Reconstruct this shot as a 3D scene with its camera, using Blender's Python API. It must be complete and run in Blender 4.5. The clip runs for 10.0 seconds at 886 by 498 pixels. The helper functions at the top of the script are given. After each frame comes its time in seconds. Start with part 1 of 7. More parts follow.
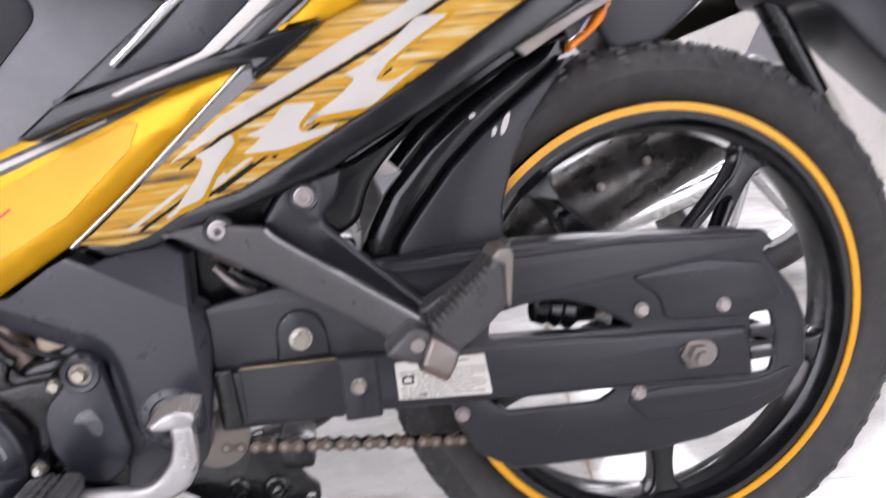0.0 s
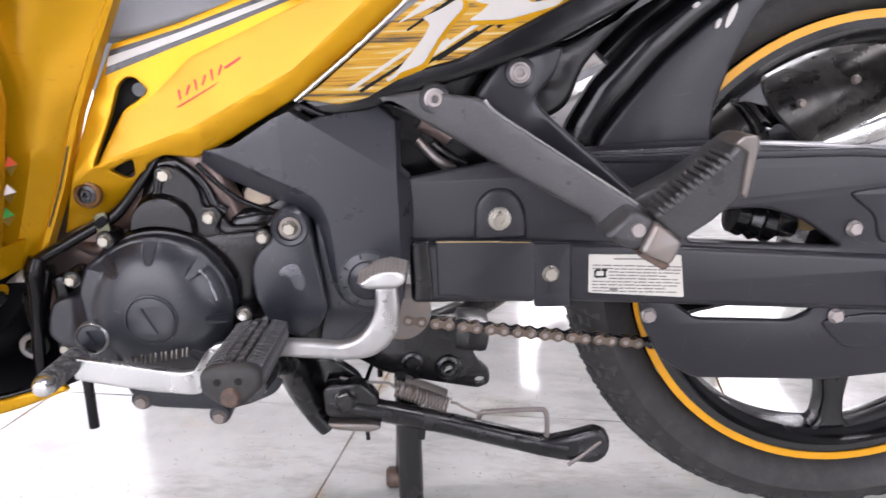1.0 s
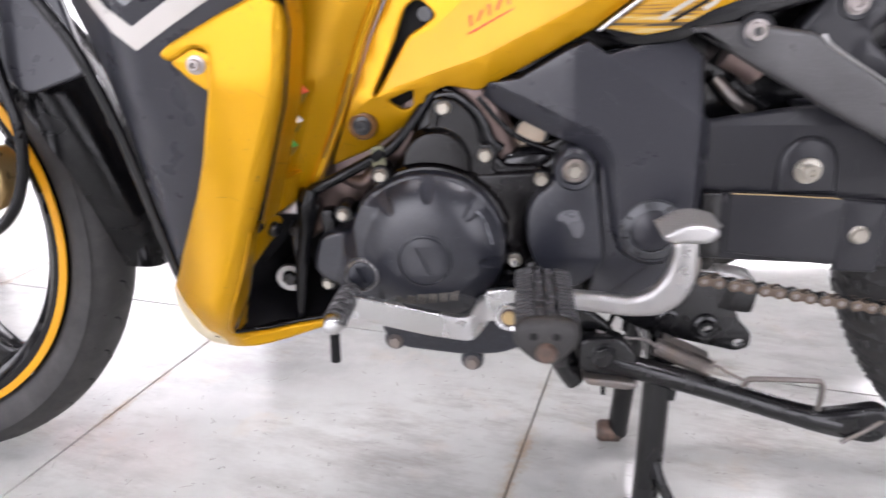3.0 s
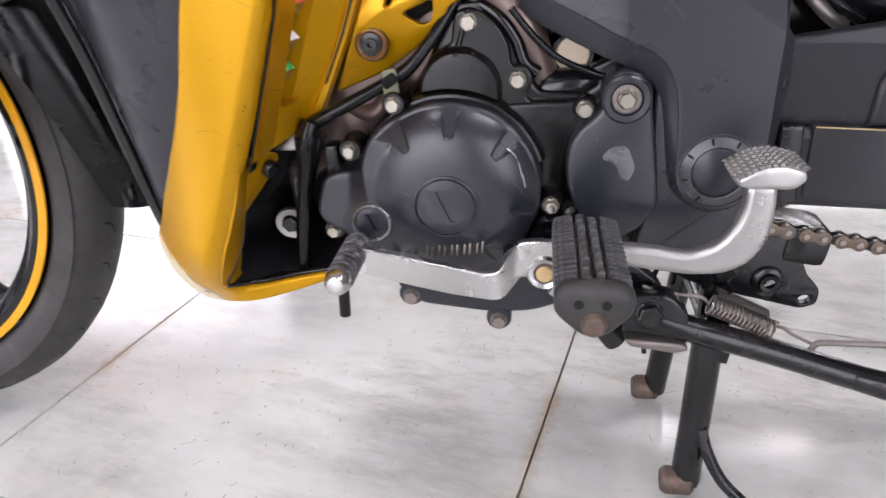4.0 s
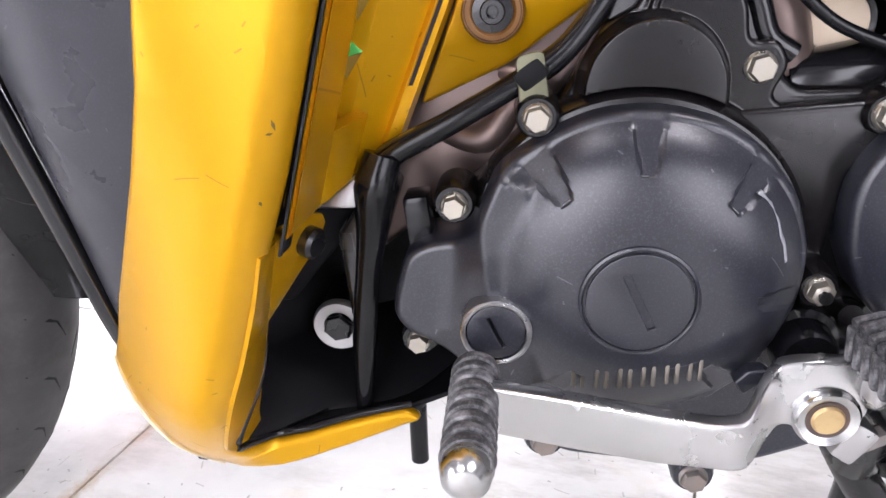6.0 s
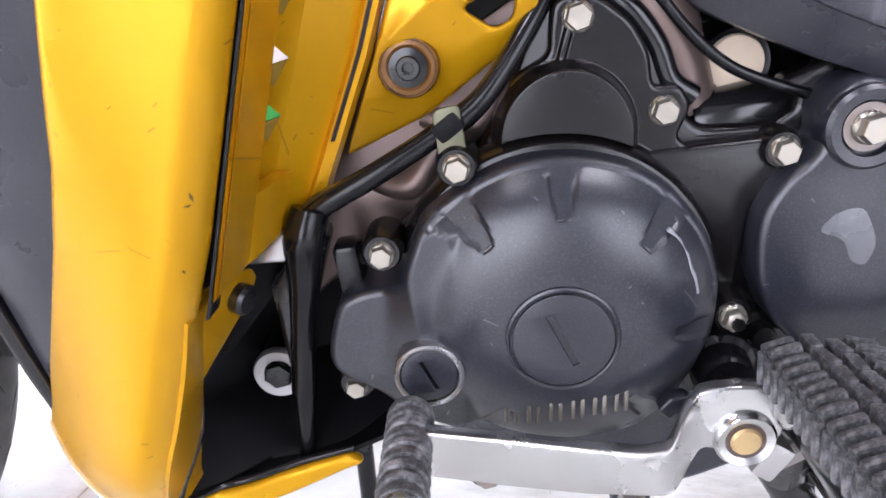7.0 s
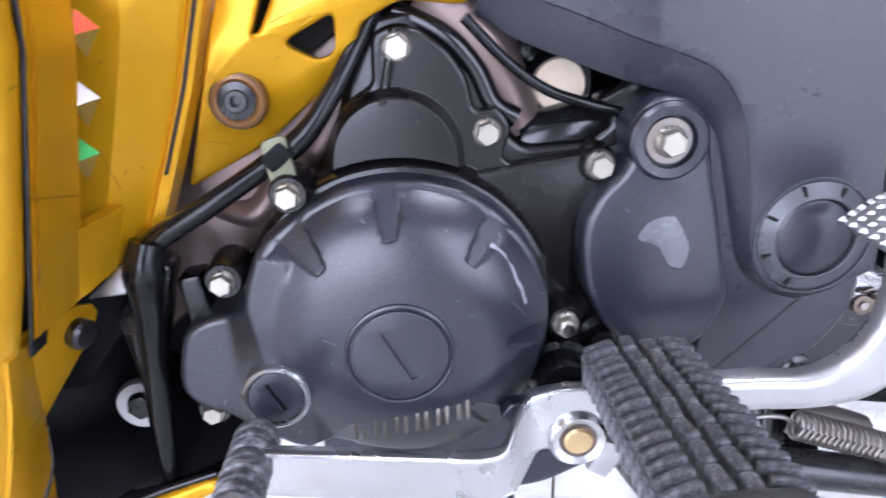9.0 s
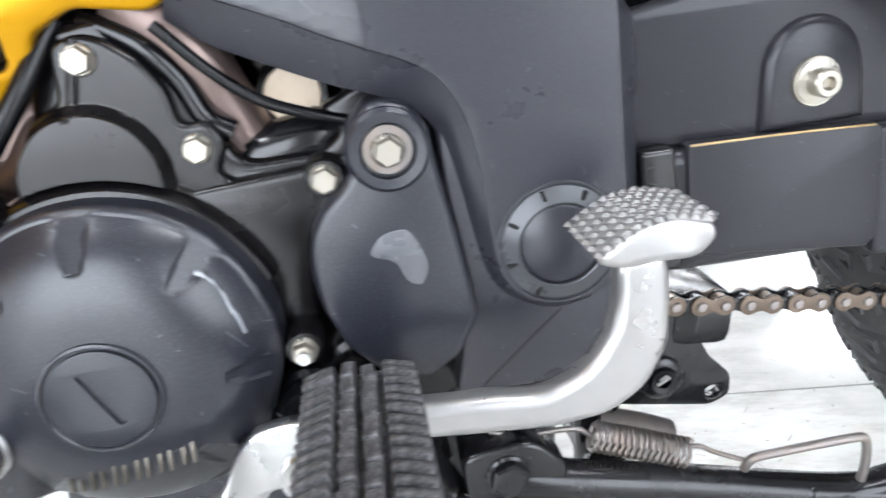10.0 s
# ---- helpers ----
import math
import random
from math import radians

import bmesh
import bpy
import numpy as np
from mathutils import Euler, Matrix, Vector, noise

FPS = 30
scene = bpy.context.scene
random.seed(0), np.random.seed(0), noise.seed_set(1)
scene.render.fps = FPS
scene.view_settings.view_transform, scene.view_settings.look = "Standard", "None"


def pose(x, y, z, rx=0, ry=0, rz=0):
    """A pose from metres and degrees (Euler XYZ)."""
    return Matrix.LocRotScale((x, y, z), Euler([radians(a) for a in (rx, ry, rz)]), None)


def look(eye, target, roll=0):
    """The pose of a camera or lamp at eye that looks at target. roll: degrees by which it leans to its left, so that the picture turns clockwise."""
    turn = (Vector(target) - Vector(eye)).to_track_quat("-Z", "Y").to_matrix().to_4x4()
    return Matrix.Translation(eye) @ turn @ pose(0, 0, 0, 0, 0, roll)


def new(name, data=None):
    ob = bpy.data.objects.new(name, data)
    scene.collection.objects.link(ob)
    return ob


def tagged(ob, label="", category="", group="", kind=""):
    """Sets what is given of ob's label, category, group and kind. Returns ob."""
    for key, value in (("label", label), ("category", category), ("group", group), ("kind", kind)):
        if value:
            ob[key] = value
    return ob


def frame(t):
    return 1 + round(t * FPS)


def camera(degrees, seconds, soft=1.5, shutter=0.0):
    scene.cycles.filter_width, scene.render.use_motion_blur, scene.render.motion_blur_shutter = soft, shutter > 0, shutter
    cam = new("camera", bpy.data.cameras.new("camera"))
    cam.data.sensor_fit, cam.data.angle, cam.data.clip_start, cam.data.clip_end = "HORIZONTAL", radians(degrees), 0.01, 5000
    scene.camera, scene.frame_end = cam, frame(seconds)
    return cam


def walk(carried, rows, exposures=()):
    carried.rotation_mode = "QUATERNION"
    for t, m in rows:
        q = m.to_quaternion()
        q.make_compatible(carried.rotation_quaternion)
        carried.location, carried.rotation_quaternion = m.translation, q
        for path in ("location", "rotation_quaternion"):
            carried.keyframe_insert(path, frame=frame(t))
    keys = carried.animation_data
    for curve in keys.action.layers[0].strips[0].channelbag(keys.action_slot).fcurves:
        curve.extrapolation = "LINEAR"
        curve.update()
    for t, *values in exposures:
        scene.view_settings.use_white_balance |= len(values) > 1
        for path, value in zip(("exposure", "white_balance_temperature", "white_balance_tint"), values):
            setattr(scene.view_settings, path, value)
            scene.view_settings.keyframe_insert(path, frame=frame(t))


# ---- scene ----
cam = camera(62.73, 10.0, shutter=0.4)
PATH = [
    (0, look((-0.3176, -0.7110, 0.5419), (-0.1764, 0.2605, 0.3514), -6.52)),
    (0.2, look((-0.3246, -0.7117, 0.5162), (-0.2231, 0.2602, 0.3037), -6.69)),
    (0.5, look((-0.3735, -0.7080, 0.5077), (-0.3000, 0.2607, 0.2709), -4.08)),
    (1, look((-0.4230, -0.6992, 0.5024), (-0.3987, 0.2648, 0.2377), -2.22)),
    (1.5, look((-0.4538, -0.7039, 0.5011), (-0.4639, 0.2563, 0.2219), -1.40)),
    (2, look((-0.4738, -0.7069, 0.5032), (-0.5169, 0.2474, 0.2074), -1.38)),
    (2.5, look((-0.4991, -0.7021, 0.4983), (-0.5660, 0.2455, 0.1859), -1.41)),
    (3, look((-0.5739, -0.6597, 0.5032), (-0.6774, 0.2728, 0.1571), -1.50)),
    (3.2, look((-0.6141, -0.6411, 0.5118), (-0.7186, 0.2817, 0.1408), -1.45)),
    (4.3, look((-0.5519, -0.5097, 0.4728), (-0.7122, 0.3725, 0.0300), -2.26)),
    (4.5, look((-0.5294, -0.4456, 0.4706), (-0.7469, 0.4213, 0.0221), -1.66)),
    (4.7, look((-0.5280, -0.4069, 0.4710), (-0.7844, 0.4403, 0.0057), -2.83)),
    (5, look((-0.5696, -0.3797, 0.4577), (-0.8393, 0.4615, -0.0109), -2.04)),
    (5.2, look((-0.6133, -0.3820, 0.4291), (-0.8343, 0.4973, 0.0072), -0.79)),
    (6.3, look((-0.6851, -0.3782, 0.4218), (-0.7845, 0.5404, 0.0391), -4.53)),
    (6.5, look((-0.6823, -0.3836, 0.4246), (-0.7678, 0.5372, 0.0439), -4.94)),
    (7, look((-0.6711, -0.3812, 0.4350), (-0.7321, 0.5466, 0.0669), -5.29)),
    (7.5, look((-0.6681, -0.3785, 0.4354), (-0.7125, 0.5568, 0.0842), -5.17)),
    (8, look((-0.6656, -0.3801, 0.4345), (-0.6933, 0.5543, 0.0793), -5.26)),
    (8.5, look((-0.6548, -0.3872, 0.4318), (-0.6671, 0.5482, 0.0783), -5.88)),
    (9, look((-0.6276, -0.3916, 0.4368), (-0.6154, 0.5434, 0.0823), -6.54)),
    (9.5, look((-0.5860, -0.3887, 0.4344), (-0.5446, 0.5460, 0.0814), -7.33)),
    (10, look((-0.5397, -0.3780, 0.4228), (-0.4606, 0.5551, 0.0719), -8.21)),
]
# The clip's camera brightens as it nears the dark engine.
EXPOSURES = [(0.0, 0.05, 6450, 21), (1.0, 0.12, 6450, 21), (2.5, 0.08, 6500, 20), (3.2, 0.05, 6500, 20), (4.5, 0.20, 6550, 20), (5.0, 0.48, 6550, 20), (6.5, 0.62, 6300, 21), (7.5, 0.64, 6050, 20), (8.0, 0.64, 5950, 20), (9.0, 0.84, 5650, 20), (9.5, 0.78, 5550, 14), (10.0, 0.88, 6200, 10)]
walk(cam, PATH, EXPOSURES)


# ---------------------------------------------------------------- light
SKY = bpy.data.worlds.new("sky")
scene.world = SKY
SKY.use_nodes = True
_n = SKY.node_tree.nodes
_sky = _n.new("ShaderNodeTexSky")
_sky.sky_type, _sky.sun_disc = "NISHITA", False
_sky.sun_elevation, _sky.sun_rotation = radians(50), radians(150)
SKY.node_tree.links.new(_sky.outputs[0], _n["Background"].inputs[0])
_n["Background"].inputs[1].default_value = 0.12

_sun = bpy.data.lights.new("sun", "SUN")
_sun.energy, _sun.angle, _sun.color = 2.0, radians(0.6), (1.0, 0.95, 0.88)
_so = new("sun", _sun)
_so.matrix_world = look((4, 6, 8), (4, 9, 0))


def opening_light(name, eye, target, w, h, watts, colour=(1, 1, 1)):
    """Daylight that enters by an opening of the shop."""
    d = bpy.data.lights.new(name, "AREA")
    d.shape, d.size, d.size_y, d.energy, d.color = "RECTANGLE", w, h, watts, colour
    o = new(name, d)
    o.matrix_world = look(eye, target)
    return o


opening_light("daylight_front", (-2.85, 3.1, 1.10), (-2.5, -2.0, 1.1), 1.5, 2.0, 24, (0.97, 0.98, 1.0))
opening_light("daylight_front", (1.55, 3.1, 1.75), (1.3, -2.0, 1.5), 2.9, 1.7, 150, (0.97, 0.98, 1.0))
opening_light("daylight_west", (-4.85, -1.9, 1.45), (-0.6, -0.9, 0.6), 2.7, 2.6, 44, (0.90, 0.95, 1.0))
opening_light("light_back", (-2.05, -3.5, 1.35), (-1.0, 0, 0.6), 2.6, 2.5, 62, (0.90, 0.95, 1.0))
# Added fill by an unseen south-east opening, for faces turned to +x.
opening_light("light_back", (1.90, -3.5, 1.35), (0.4, 0, 0.6), 2.5, 2.5, 42, (0.90, 0.95, 1.0))

# ---------------------------------------------------------------- material tools


def shader(name, colour, rough=0.5, metal=0.0, coat=0.0, spec=0.5):
    m = bpy.data.materials.new(name)
    m.use_nodes = True
    b = m.node_tree.nodes["Principled BSDF"]
    b.inputs["Base Color"].default_value = (*colour, 1)
    b.inputs["Roughness"].default_value = rough
    b.inputs["Metallic"].default_value = metal
    b.inputs["Coat Weight"].default_value = coat
    b.inputs["Coat Roughness"].default_value = 0.08
    b.inputs["Specular IOR Level"].default_value = spec
    return m


def nodes_of(m):
    t = m.node_tree
    return t.nodes, t.links, t.nodes["Principled BSDF"]


def noise_of(m, scale, detail=4.0, stretch=None, rough=0.55):
    """A noise in metres on the thing, drawn out along an axis when stretch is given."""
    n, l, _ = nodes_of(m)
    co = n.new("ShaderNodeTexCoord")
    tex = n.new("ShaderNodeTexNoise")
    tex.inputs["Scale"].default_value, tex.inputs["Detail"].default_value = scale, detail
    tex.inputs["Roughness"].default_value = rough
    if stretch:
        mp = n.new("ShaderNodeMapping")
        mp.inputs["Rotation"].default_value = [radians(a) for a in stretch[0]]
        mp.inputs["Scale"].default_value = stretch[1]
        l.new(co.outputs["Object"], mp.inputs[0])
        l.new(mp.outputs[0], tex.inputs["Vector"])
    else:
        l.new(co.outputs["Object"], tex.inputs["Vector"])
    return tex.outputs["Fac"]


def ramp(m, fac, stops):
    n, l, _ = nodes_of(m)
    r = n.new("ShaderNodeValToRGB")
    e = r.color_ramp.elements
    while len(e) < len(stops):
        e.new(0.5)
    for k, (p, c) in zip(e, stops):
        k.position = p
        k.color = (*c, 1) if isinstance(c, tuple) else (c, c, c, 1)
    l.new(fac, r.inputs[0])
    return r.outputs[0]


def mix(m, fac, a, b):
    n, l, _ = nodes_of(m)
    x = n.new("ShaderNodeMix")
    x.data_type = "RGBA"
    for sock, v in ((x.inputs[0], fac), (x.inputs[6], a), (x.inputs[7], b)):
        if isinstance(v, tuple):
            sock.default_value = (*v, 1)
        elif isinstance(v, float):
            sock.default_value = v
        else:
            l.new(v, sock)
    return x.outputs[2]


def bump(m, fac, strength, dist=0.001):
    n, l, b = nodes_of(m)
    k = n.new("ShaderNodeBump")
    k.inputs["Strength"].default_value, k.inputs["Distance"].default_value = strength, dist
    l.new(fac, k.inputs["Height"])
    prev = b.inputs["Normal"].links
    if prev:
        l.new(prev[0].from_socket, k.inputs["Normal"])
    l.new(k.outputs[0], b.inputs["Normal"])


def math_node(m, op, a, b=None):
    n, l, _ = nodes_of(m)
    k = n.new("ShaderNodeMath")
    k.operation = op
    for sock, v in ((k.inputs[0], a), (k.inputs[1], b)):
        if v is None:
            continue
        if isinstance(v, (int, float)):
            sock.default_value = v
        else:
            l.new(v, sock)
    return k.outputs[0]


def world_noise(m, scale, detail=4.0, rough=0.55):
    n, l, _ = nodes_of(m)
    geo, tex = n.new("ShaderNodeNewGeometry"), n.new("ShaderNodeTexNoise")
    tex.inputs["Scale"].default_value, tex.inputs["Detail"].default_value, tex.inputs["Roughness"].default_value = scale, detail, rough
    l.new(geo.outputs["Position"], tex.inputs["Vector"])
    return tex.outputs["Fac"]


def strokes(m, scale, half, width, keep, bow=0.0, upright=False):
    """Short scratches, one to a cell: each turned and sized at random."""
    n, l, _ = nodes_of(m)
    geo, cell, rel, turn, sep = (n.new("ShaderNode" + k) for k in ("NewGeometry", "TexVoronoi", "VectorMath", "VectorRotate", "SeparateXYZ"))
    cell.voronoi_dimensions = "2D"
    cell.inputs["Scale"].default_value = scale
    rel.operation, turn.rotation_type = "SUBTRACT", "Z_AXIS"
    place = geo.outputs["Position"]
    if upright:
        xyz, flat = n.new("ShaderNodeSeparateXYZ"), n.new("ShaderNodeCombineXYZ")
        l.new(place, xyz.inputs[0])
        l.new(xyz.outputs[0], flat.inputs[0])
        l.new(xyz.outputs[2], flat.inputs[1])
        place = flat.outputs[0]
    else:
        flat = n.new("ShaderNodeVectorMath")
        flat.operation = "MULTIPLY"
        flat.inputs[1].default_value = (1, 1, 0)
        l.new(place, flat.inputs[0])
        place = flat.outputs[0]
    l.new(place, cell.inputs["Vector"])
    l.new(place, rel.inputs[0])
    l.new(cell.outputs["Position"], rel.inputs[1])
    rgb = n.new("ShaderNodeSeparateColor")
    l.new(cell.outputs["Color"], rgb.inputs[0])
    l.new(rel.outputs[0], turn.inputs["Vector"])
    l.new(math_node(m, "MULTIPLY", rgb.outputs[0], 6.283), turn.inputs["Angle"])
    l.new(turn.outputs[0], sep.inputs[0])
    along = math_node(m, "ABSOLUTE", sep.outputs[0])
    arc = math_node(m, "MULTIPLY", math_node(m, "MULTIPLY", sep.outputs[0], sep.outputs[0]), bow)
    across = math_node(m, "ABSOLUTE", math_node(m, "ADD", sep.outputs[1], arc))
    reach = math_node(m, "MULTIPLY", math_node(m, "ADD", rgb.outputs[2], 0.25), half)
    on = math_node(m, "MULTIPLY", math_node(m, "LESS_THAN", along, reach), math_node(m, "LESS_THAN", across, width))
    return math_node(m, "MULTIPLY", on, math_node(m, "LESS_THAN", rgb.outputs[1], keep))


def worn(name, base, rough, metal=0.0, coat=0.0, dust=None, dust_amount=0.35, scuff=None, grain=900.0, grain_strength=0.15,
         rough_var=0.12, tone=0.12, spec=0.5, speck=0.0, dust_scale=55.0):
    """A surface with fine grain, blotchy tone, dust, speckle and thin scratches."""
    m = shader(name, base, rough, metal, coat, spec)
    n, l, b = nodes_of(m)
    big = noise_of(m, 14.0, 6.0)
    dark = tuple(c * (1 - tone) for c in base)
    lite = tuple(min(1.0, c * (1 + tone)) for c in base)
    col = mix(m, ramp(m, big, [(0.3, 0.0), (0.7, 1.0)]), dark, lite)
    if dust:
        spots = ramp(m, noise_of(m, dust_scale, 8.0, rough=0.7), [(0.46, 0.0), (0.82, dust_amount)])
        col = mix(m, spots, col, dust)
    if speck:
        fine = ramp(m, noise_of(m, grain * 0.8, 2.0, rough=0.7), [(0.50, 0.0), (0.74, speck)])
        col = mix(m, fine, col, tuple(min(1.0, c * 3.2 + 0.01) for c in base))
    if scuff:
        for scale, half, width, keep in ((55.0, 0.007, 0.00020, 0.12), (150.0, 0.0010, 0.00026, 0.08)):
            col = mix(m, math_node(m, "MULTIPLY", strokes(m, scale, half, width, keep, 8.0, True), 0.6), col, scuff)
    l.new(col, b.inputs["Base Color"])
    rr = ramp(m, noise_of(m, 30.0, 5.0), [(0.3, max(0.02, rough - rough_var)), (0.7, min(1.0, rough + rough_var))])
    l.new(rr, b.inputs["Roughness"])
    bump(m, noise_of(m, grain, 2.0), grain_strength, 0.00004)
    return m


YELLOW = worn("yellow_paint", (0.56, 0.285, 0.002), 0.29, 0.48, 0.10, grain=2500, grain_strength=0.05, rough_var=0.012, tone=0.03, spec=0.30, scuff=(0.20, 0.11, 0.02))
PALE_YELLOW = worn("pale_yellow_paint", (0.54, 0.275, 0.008), 0.38, 0.4, 0.05, grain=2500, grain_strength=0.05, rough_var=0.02, tone=0.05)
CHIP = worn("peeled_film_and_sheen", (0.64, 0.55, 0.38), 0.45, grain_strength=0.2, tone=0.15)
PLASTIC = worn("grained_black_plastic", (0.015, 0.015, 0.0185), 0.30, tone=0.04, rough_var=0.015, scuff=(0.06, 0.06, 0.06), grain=1500, grain_strength=0.3, spec=0.38, speck=0.25)
GREY_PLASTIC = worn("dark_grey_plastic", (0.021, 0.0215, 0.0275), 0.28, tone=0.03, rough_var=0.012, scuff=(0.09, 0.09, 0.095), grain=1500, grain_strength=0.4, speck=0.25, spec=0.5)
MID_GREY = worn("grey_plastic", (0.17, 0.17, 0.18), 0.5, dust=(0.3, 0.3, 0.3), dust_amount=0.2, grain=1500, grain_strength=0.25)
GLOSS = worn("gloss_black", (0.004, 0.004, 0.005), 0.17, 0.0, 0.1, dust=(0.02, 0.02, 0.02), dust_amount=0.1, grain_strength=0.05, spec=0.4)
SATIN = worn("satin_black_steel", (0.005, 0.005, 0.006), 0.22, 0.0, 0.0, dust=(0.04, 0.037, 0.035), dust_amount=0.2, scuff=(0.08, 0.075, 0.07), grain=700, grain_strength=0.3, spec=0.5)
ENGINE = worn("dark_engine_paint", (0.0100, 0.0110, 0.0160), 0.30, 0.0, 0.0, tone=0.04, rough_var=0.02, scuff=(0.13, 0.13, 0.14), grain=1500, grain_strength=1.0, spec=0.60, speck=0.7)
ENGINE_DARK = worn("black_engine_paint", (0.0040, 0.0034, 0.0038), 0.24, 0.0, 0.0, tone=0.05, rough_var=0.04, grain=1400, grain_strength=0.5, spec=0.42, speck=0.3)
CAST = worn("brown_cast_metal", (0.22, 0.165, 0.15), 0.38, 0.75, dust=(0.25, 0.18, 0.14), dust_amount=0.4, grain=500, grain_strength=0.5)
ALU = worn("painted_grey_alloy", (0.036, 0.035, 0.036), 0.38, 0.0, dust=(0.10, 0.095, 0.095), dust_amount=0.2, grain=1500, grain_strength=0.35, speck=0.5)
CHROME = worn("worn_chrome", (0.53, 0.53, 0.53), 0.24, 1.0, dust=(0.55, 0.5, 0.45), dust_amount=0.35, grain=600, grain_strength=0.08, tone=0.05)
DULL_ALLOY = worn("dull_bare_alloy", (0.41, 0.405, 0.40), 0.34, 0.8, dust=(0.5, 0.46, 0.42), dust_amount=0.4, grain=700, grain_strength=0.3)
ZINC = worn("zinc_steel", (0.35, 0.33, 0.29), 0.30, 0.85, dust=(0.4, 0.33, 0.22), dust_amount=0.4, grain=900, grain_strength=0.15)
DARK_STEEL = worn("dark_steel", (0.22, 0.20, 0.19), 0.4, 0.8, dust=(0.3, 0.2, 0.12), dust_amount=0.5, grain=900, grain_strength=0.2)
CHAIN_PLATE = worn("greasy_chain_plate", (0.17, 0.13, 0.10), 0.4, 0.7, dust=(0.08, 0.06, 0.05), dust_amount=0.8, grain=600, grain_strength=0.3)
BRASS = worn("brassy_steel", (0.55, 0.40, 0.20), 0.42, 0.6, dust=(0.3, 0.13, 0.05), dust_amount=0.6, grain=600, grain_strength=0.3)
RUST = worn("rusty_steel", (0.08, 0.06, 0.052), 0.6, 0.4, dust=(0.26, 0.15, 0.10), dust_amount=0.8, grain=400, grain_strength=0.6)
RUBBER = worn("tyre_rubber", (0.022, 0.021, 0.021), 0.58, dust=(0.075, 0.068, 0.062), dust_amount=0.4, grain=500, grain_strength=0.3)
TREAD = worn("dusty_tread_rubber", (0.030, 0.030, 0.031), 0.55, dust=(0.08, 0.08, 0.08), dust_amount=0.5, grain=500, grain_strength=0.3)
# Near-black for hollows, gaps and grooves: their shade is in the colour.
MATT_BLACK = worn("matt_black_and_hollow_shade", (0.003, 0.003, 0.004), 0.55, grain_strength=0.1, spec=0.15)
RING = worn("grey_ring_paint", (0.062, 0.064, 0.070), 0.30, 0.2, grain=1500, grain_strength=0.3, tone=0.15)
PATCH = worn("rubbed_or_lit_paint", (0.105, 0.107, 0.118), 0.30, 0.2, dust=(0.16, 0.16, 0.17), dust_amount=0.5, grain=1500, grain_strength=0.3)
PEG_RUBBER = worn("dusty_peg_rubber", (0.026, 0.026, 0.028), 0.55, dust=(0.42, 0.41, 0.43), dust_amount=0.85, grain=900, grain_strength=0.8, tone=0.3, speck=0.8, dust_scale=160.0)
HOSE = worn("black_hose_rubber", (0.004, 0.004, 0.005), 0.20, dust=(0.015, 0.015, 0.016), dust_amount=0.15, grain=300, grain_strength=0.9, spec=0.3)
# Dirt brown, darkened so that slots and the cowl gap look shaded.
SLOT_DIRT_SHADE = worn("brown_slot_dirt_shade", (0.016, 0.009, 0.007), 0.8, grain_strength=0.3, tone=0.4)
RIM_WORN = worn("rubbed_rim_paint", (0.45, 0.45, 0.455), 0.28, 0.9, dust=(0.04, 0.04, 0.045), dust_amount=0.7, grain_strength=0.3, tone=0.3)
ORANGE = shader("orange_rim_tape", (0.70, 0.32, 0.002), 0.45, 0.0, 0.1)
LABEL = worn("aged_label", (0.56, 0.54, 0.49), 0.5, dust=(0.4, 0.36, 0.3), dust_amount=0.35, grain=900, grain_strength=0.05, tone=0.06)
FADED_INK = shader("faded_print", (0.17, 0.16, 0.15), 0.6)
WHITE = worn("white_decal", (0.54, 0.515, 0.48), 0.35, grain=900, grain_strength=0.05, tone=0.05)
DARK_DECAL = worn("charcoal_decal", (0.05, 0.05, 0.055), 0.3, grain=900, grain_strength=0.05)
MARK = worn("worn_raised_metal", (0.14, 0.125, 0.105), 0.4, 0.6, dust=(0.1, 0.09, 0.08), dust_amount=0.5)
SILVER = worn("silver_decal", (0.30, 0.31, 0.33), 0.35, 0.4, grain=900, grain_strength=0.05)
RED = shader("red_decal", (0.62, 0.03, 0.035), 0.35)
INK = shader("black_ink", (0.012, 0.012, 0.012), 0.6, 0, 0, 0.15)
SOCKET = worn("grey_socket_steel", (0.34, 0.31, 0.30), 0.35, 0.8, dust=(0.2, 0.15, 0.12), dust_amount=0.5)
CREAM = worn("cream_plastic", (0.80, 0.66, 0.50), 0.5, grain_strength=0.1, dust=(0.6, 0.4, 0.25), dust_amount=0.35)
GREEN = shader("green_foam", (0.03, 0.33, 0.05), 0.6)
RED_FOAM = shader("red_foam", (0.65, 0.08, 0.02), 0.6)
WHITE_FOAM = shader("white_foam", (0.75, 0.70, 0.66), 0.6)
GOLD = worn("gold_anodised", (0.40, 0.28, 0.12), 0.35, 0.7, dust=(0.3, 0.25, 0.15), dust_amount=0.4)
COLLAR = worn("brown_stained_paint", (0.13, 0.055, 0.010), 0.35, 0.3, grain_strength=0.2, tone=0.3)
OLIVE_YELLOW = worn("olive_yellow_shade", (0.22, 0.13, 0.01), 0.45, grain_strength=0.1)
DIRTY_CHIP = worn("dirty_paint_chip", (0.16, 0.09, 0.015), 0.6, grain_strength=0.3, tone=0.4)
AMBER = shader("amber_lens", (0.75, 0.20, 0.01), 0.2)
MUFFLER = worn("black_muffler", (0.05, 0.048, 0.046), 0.3, 0.7, dust=(0.25, 0.23, 0.2), dust_amount=0.3)
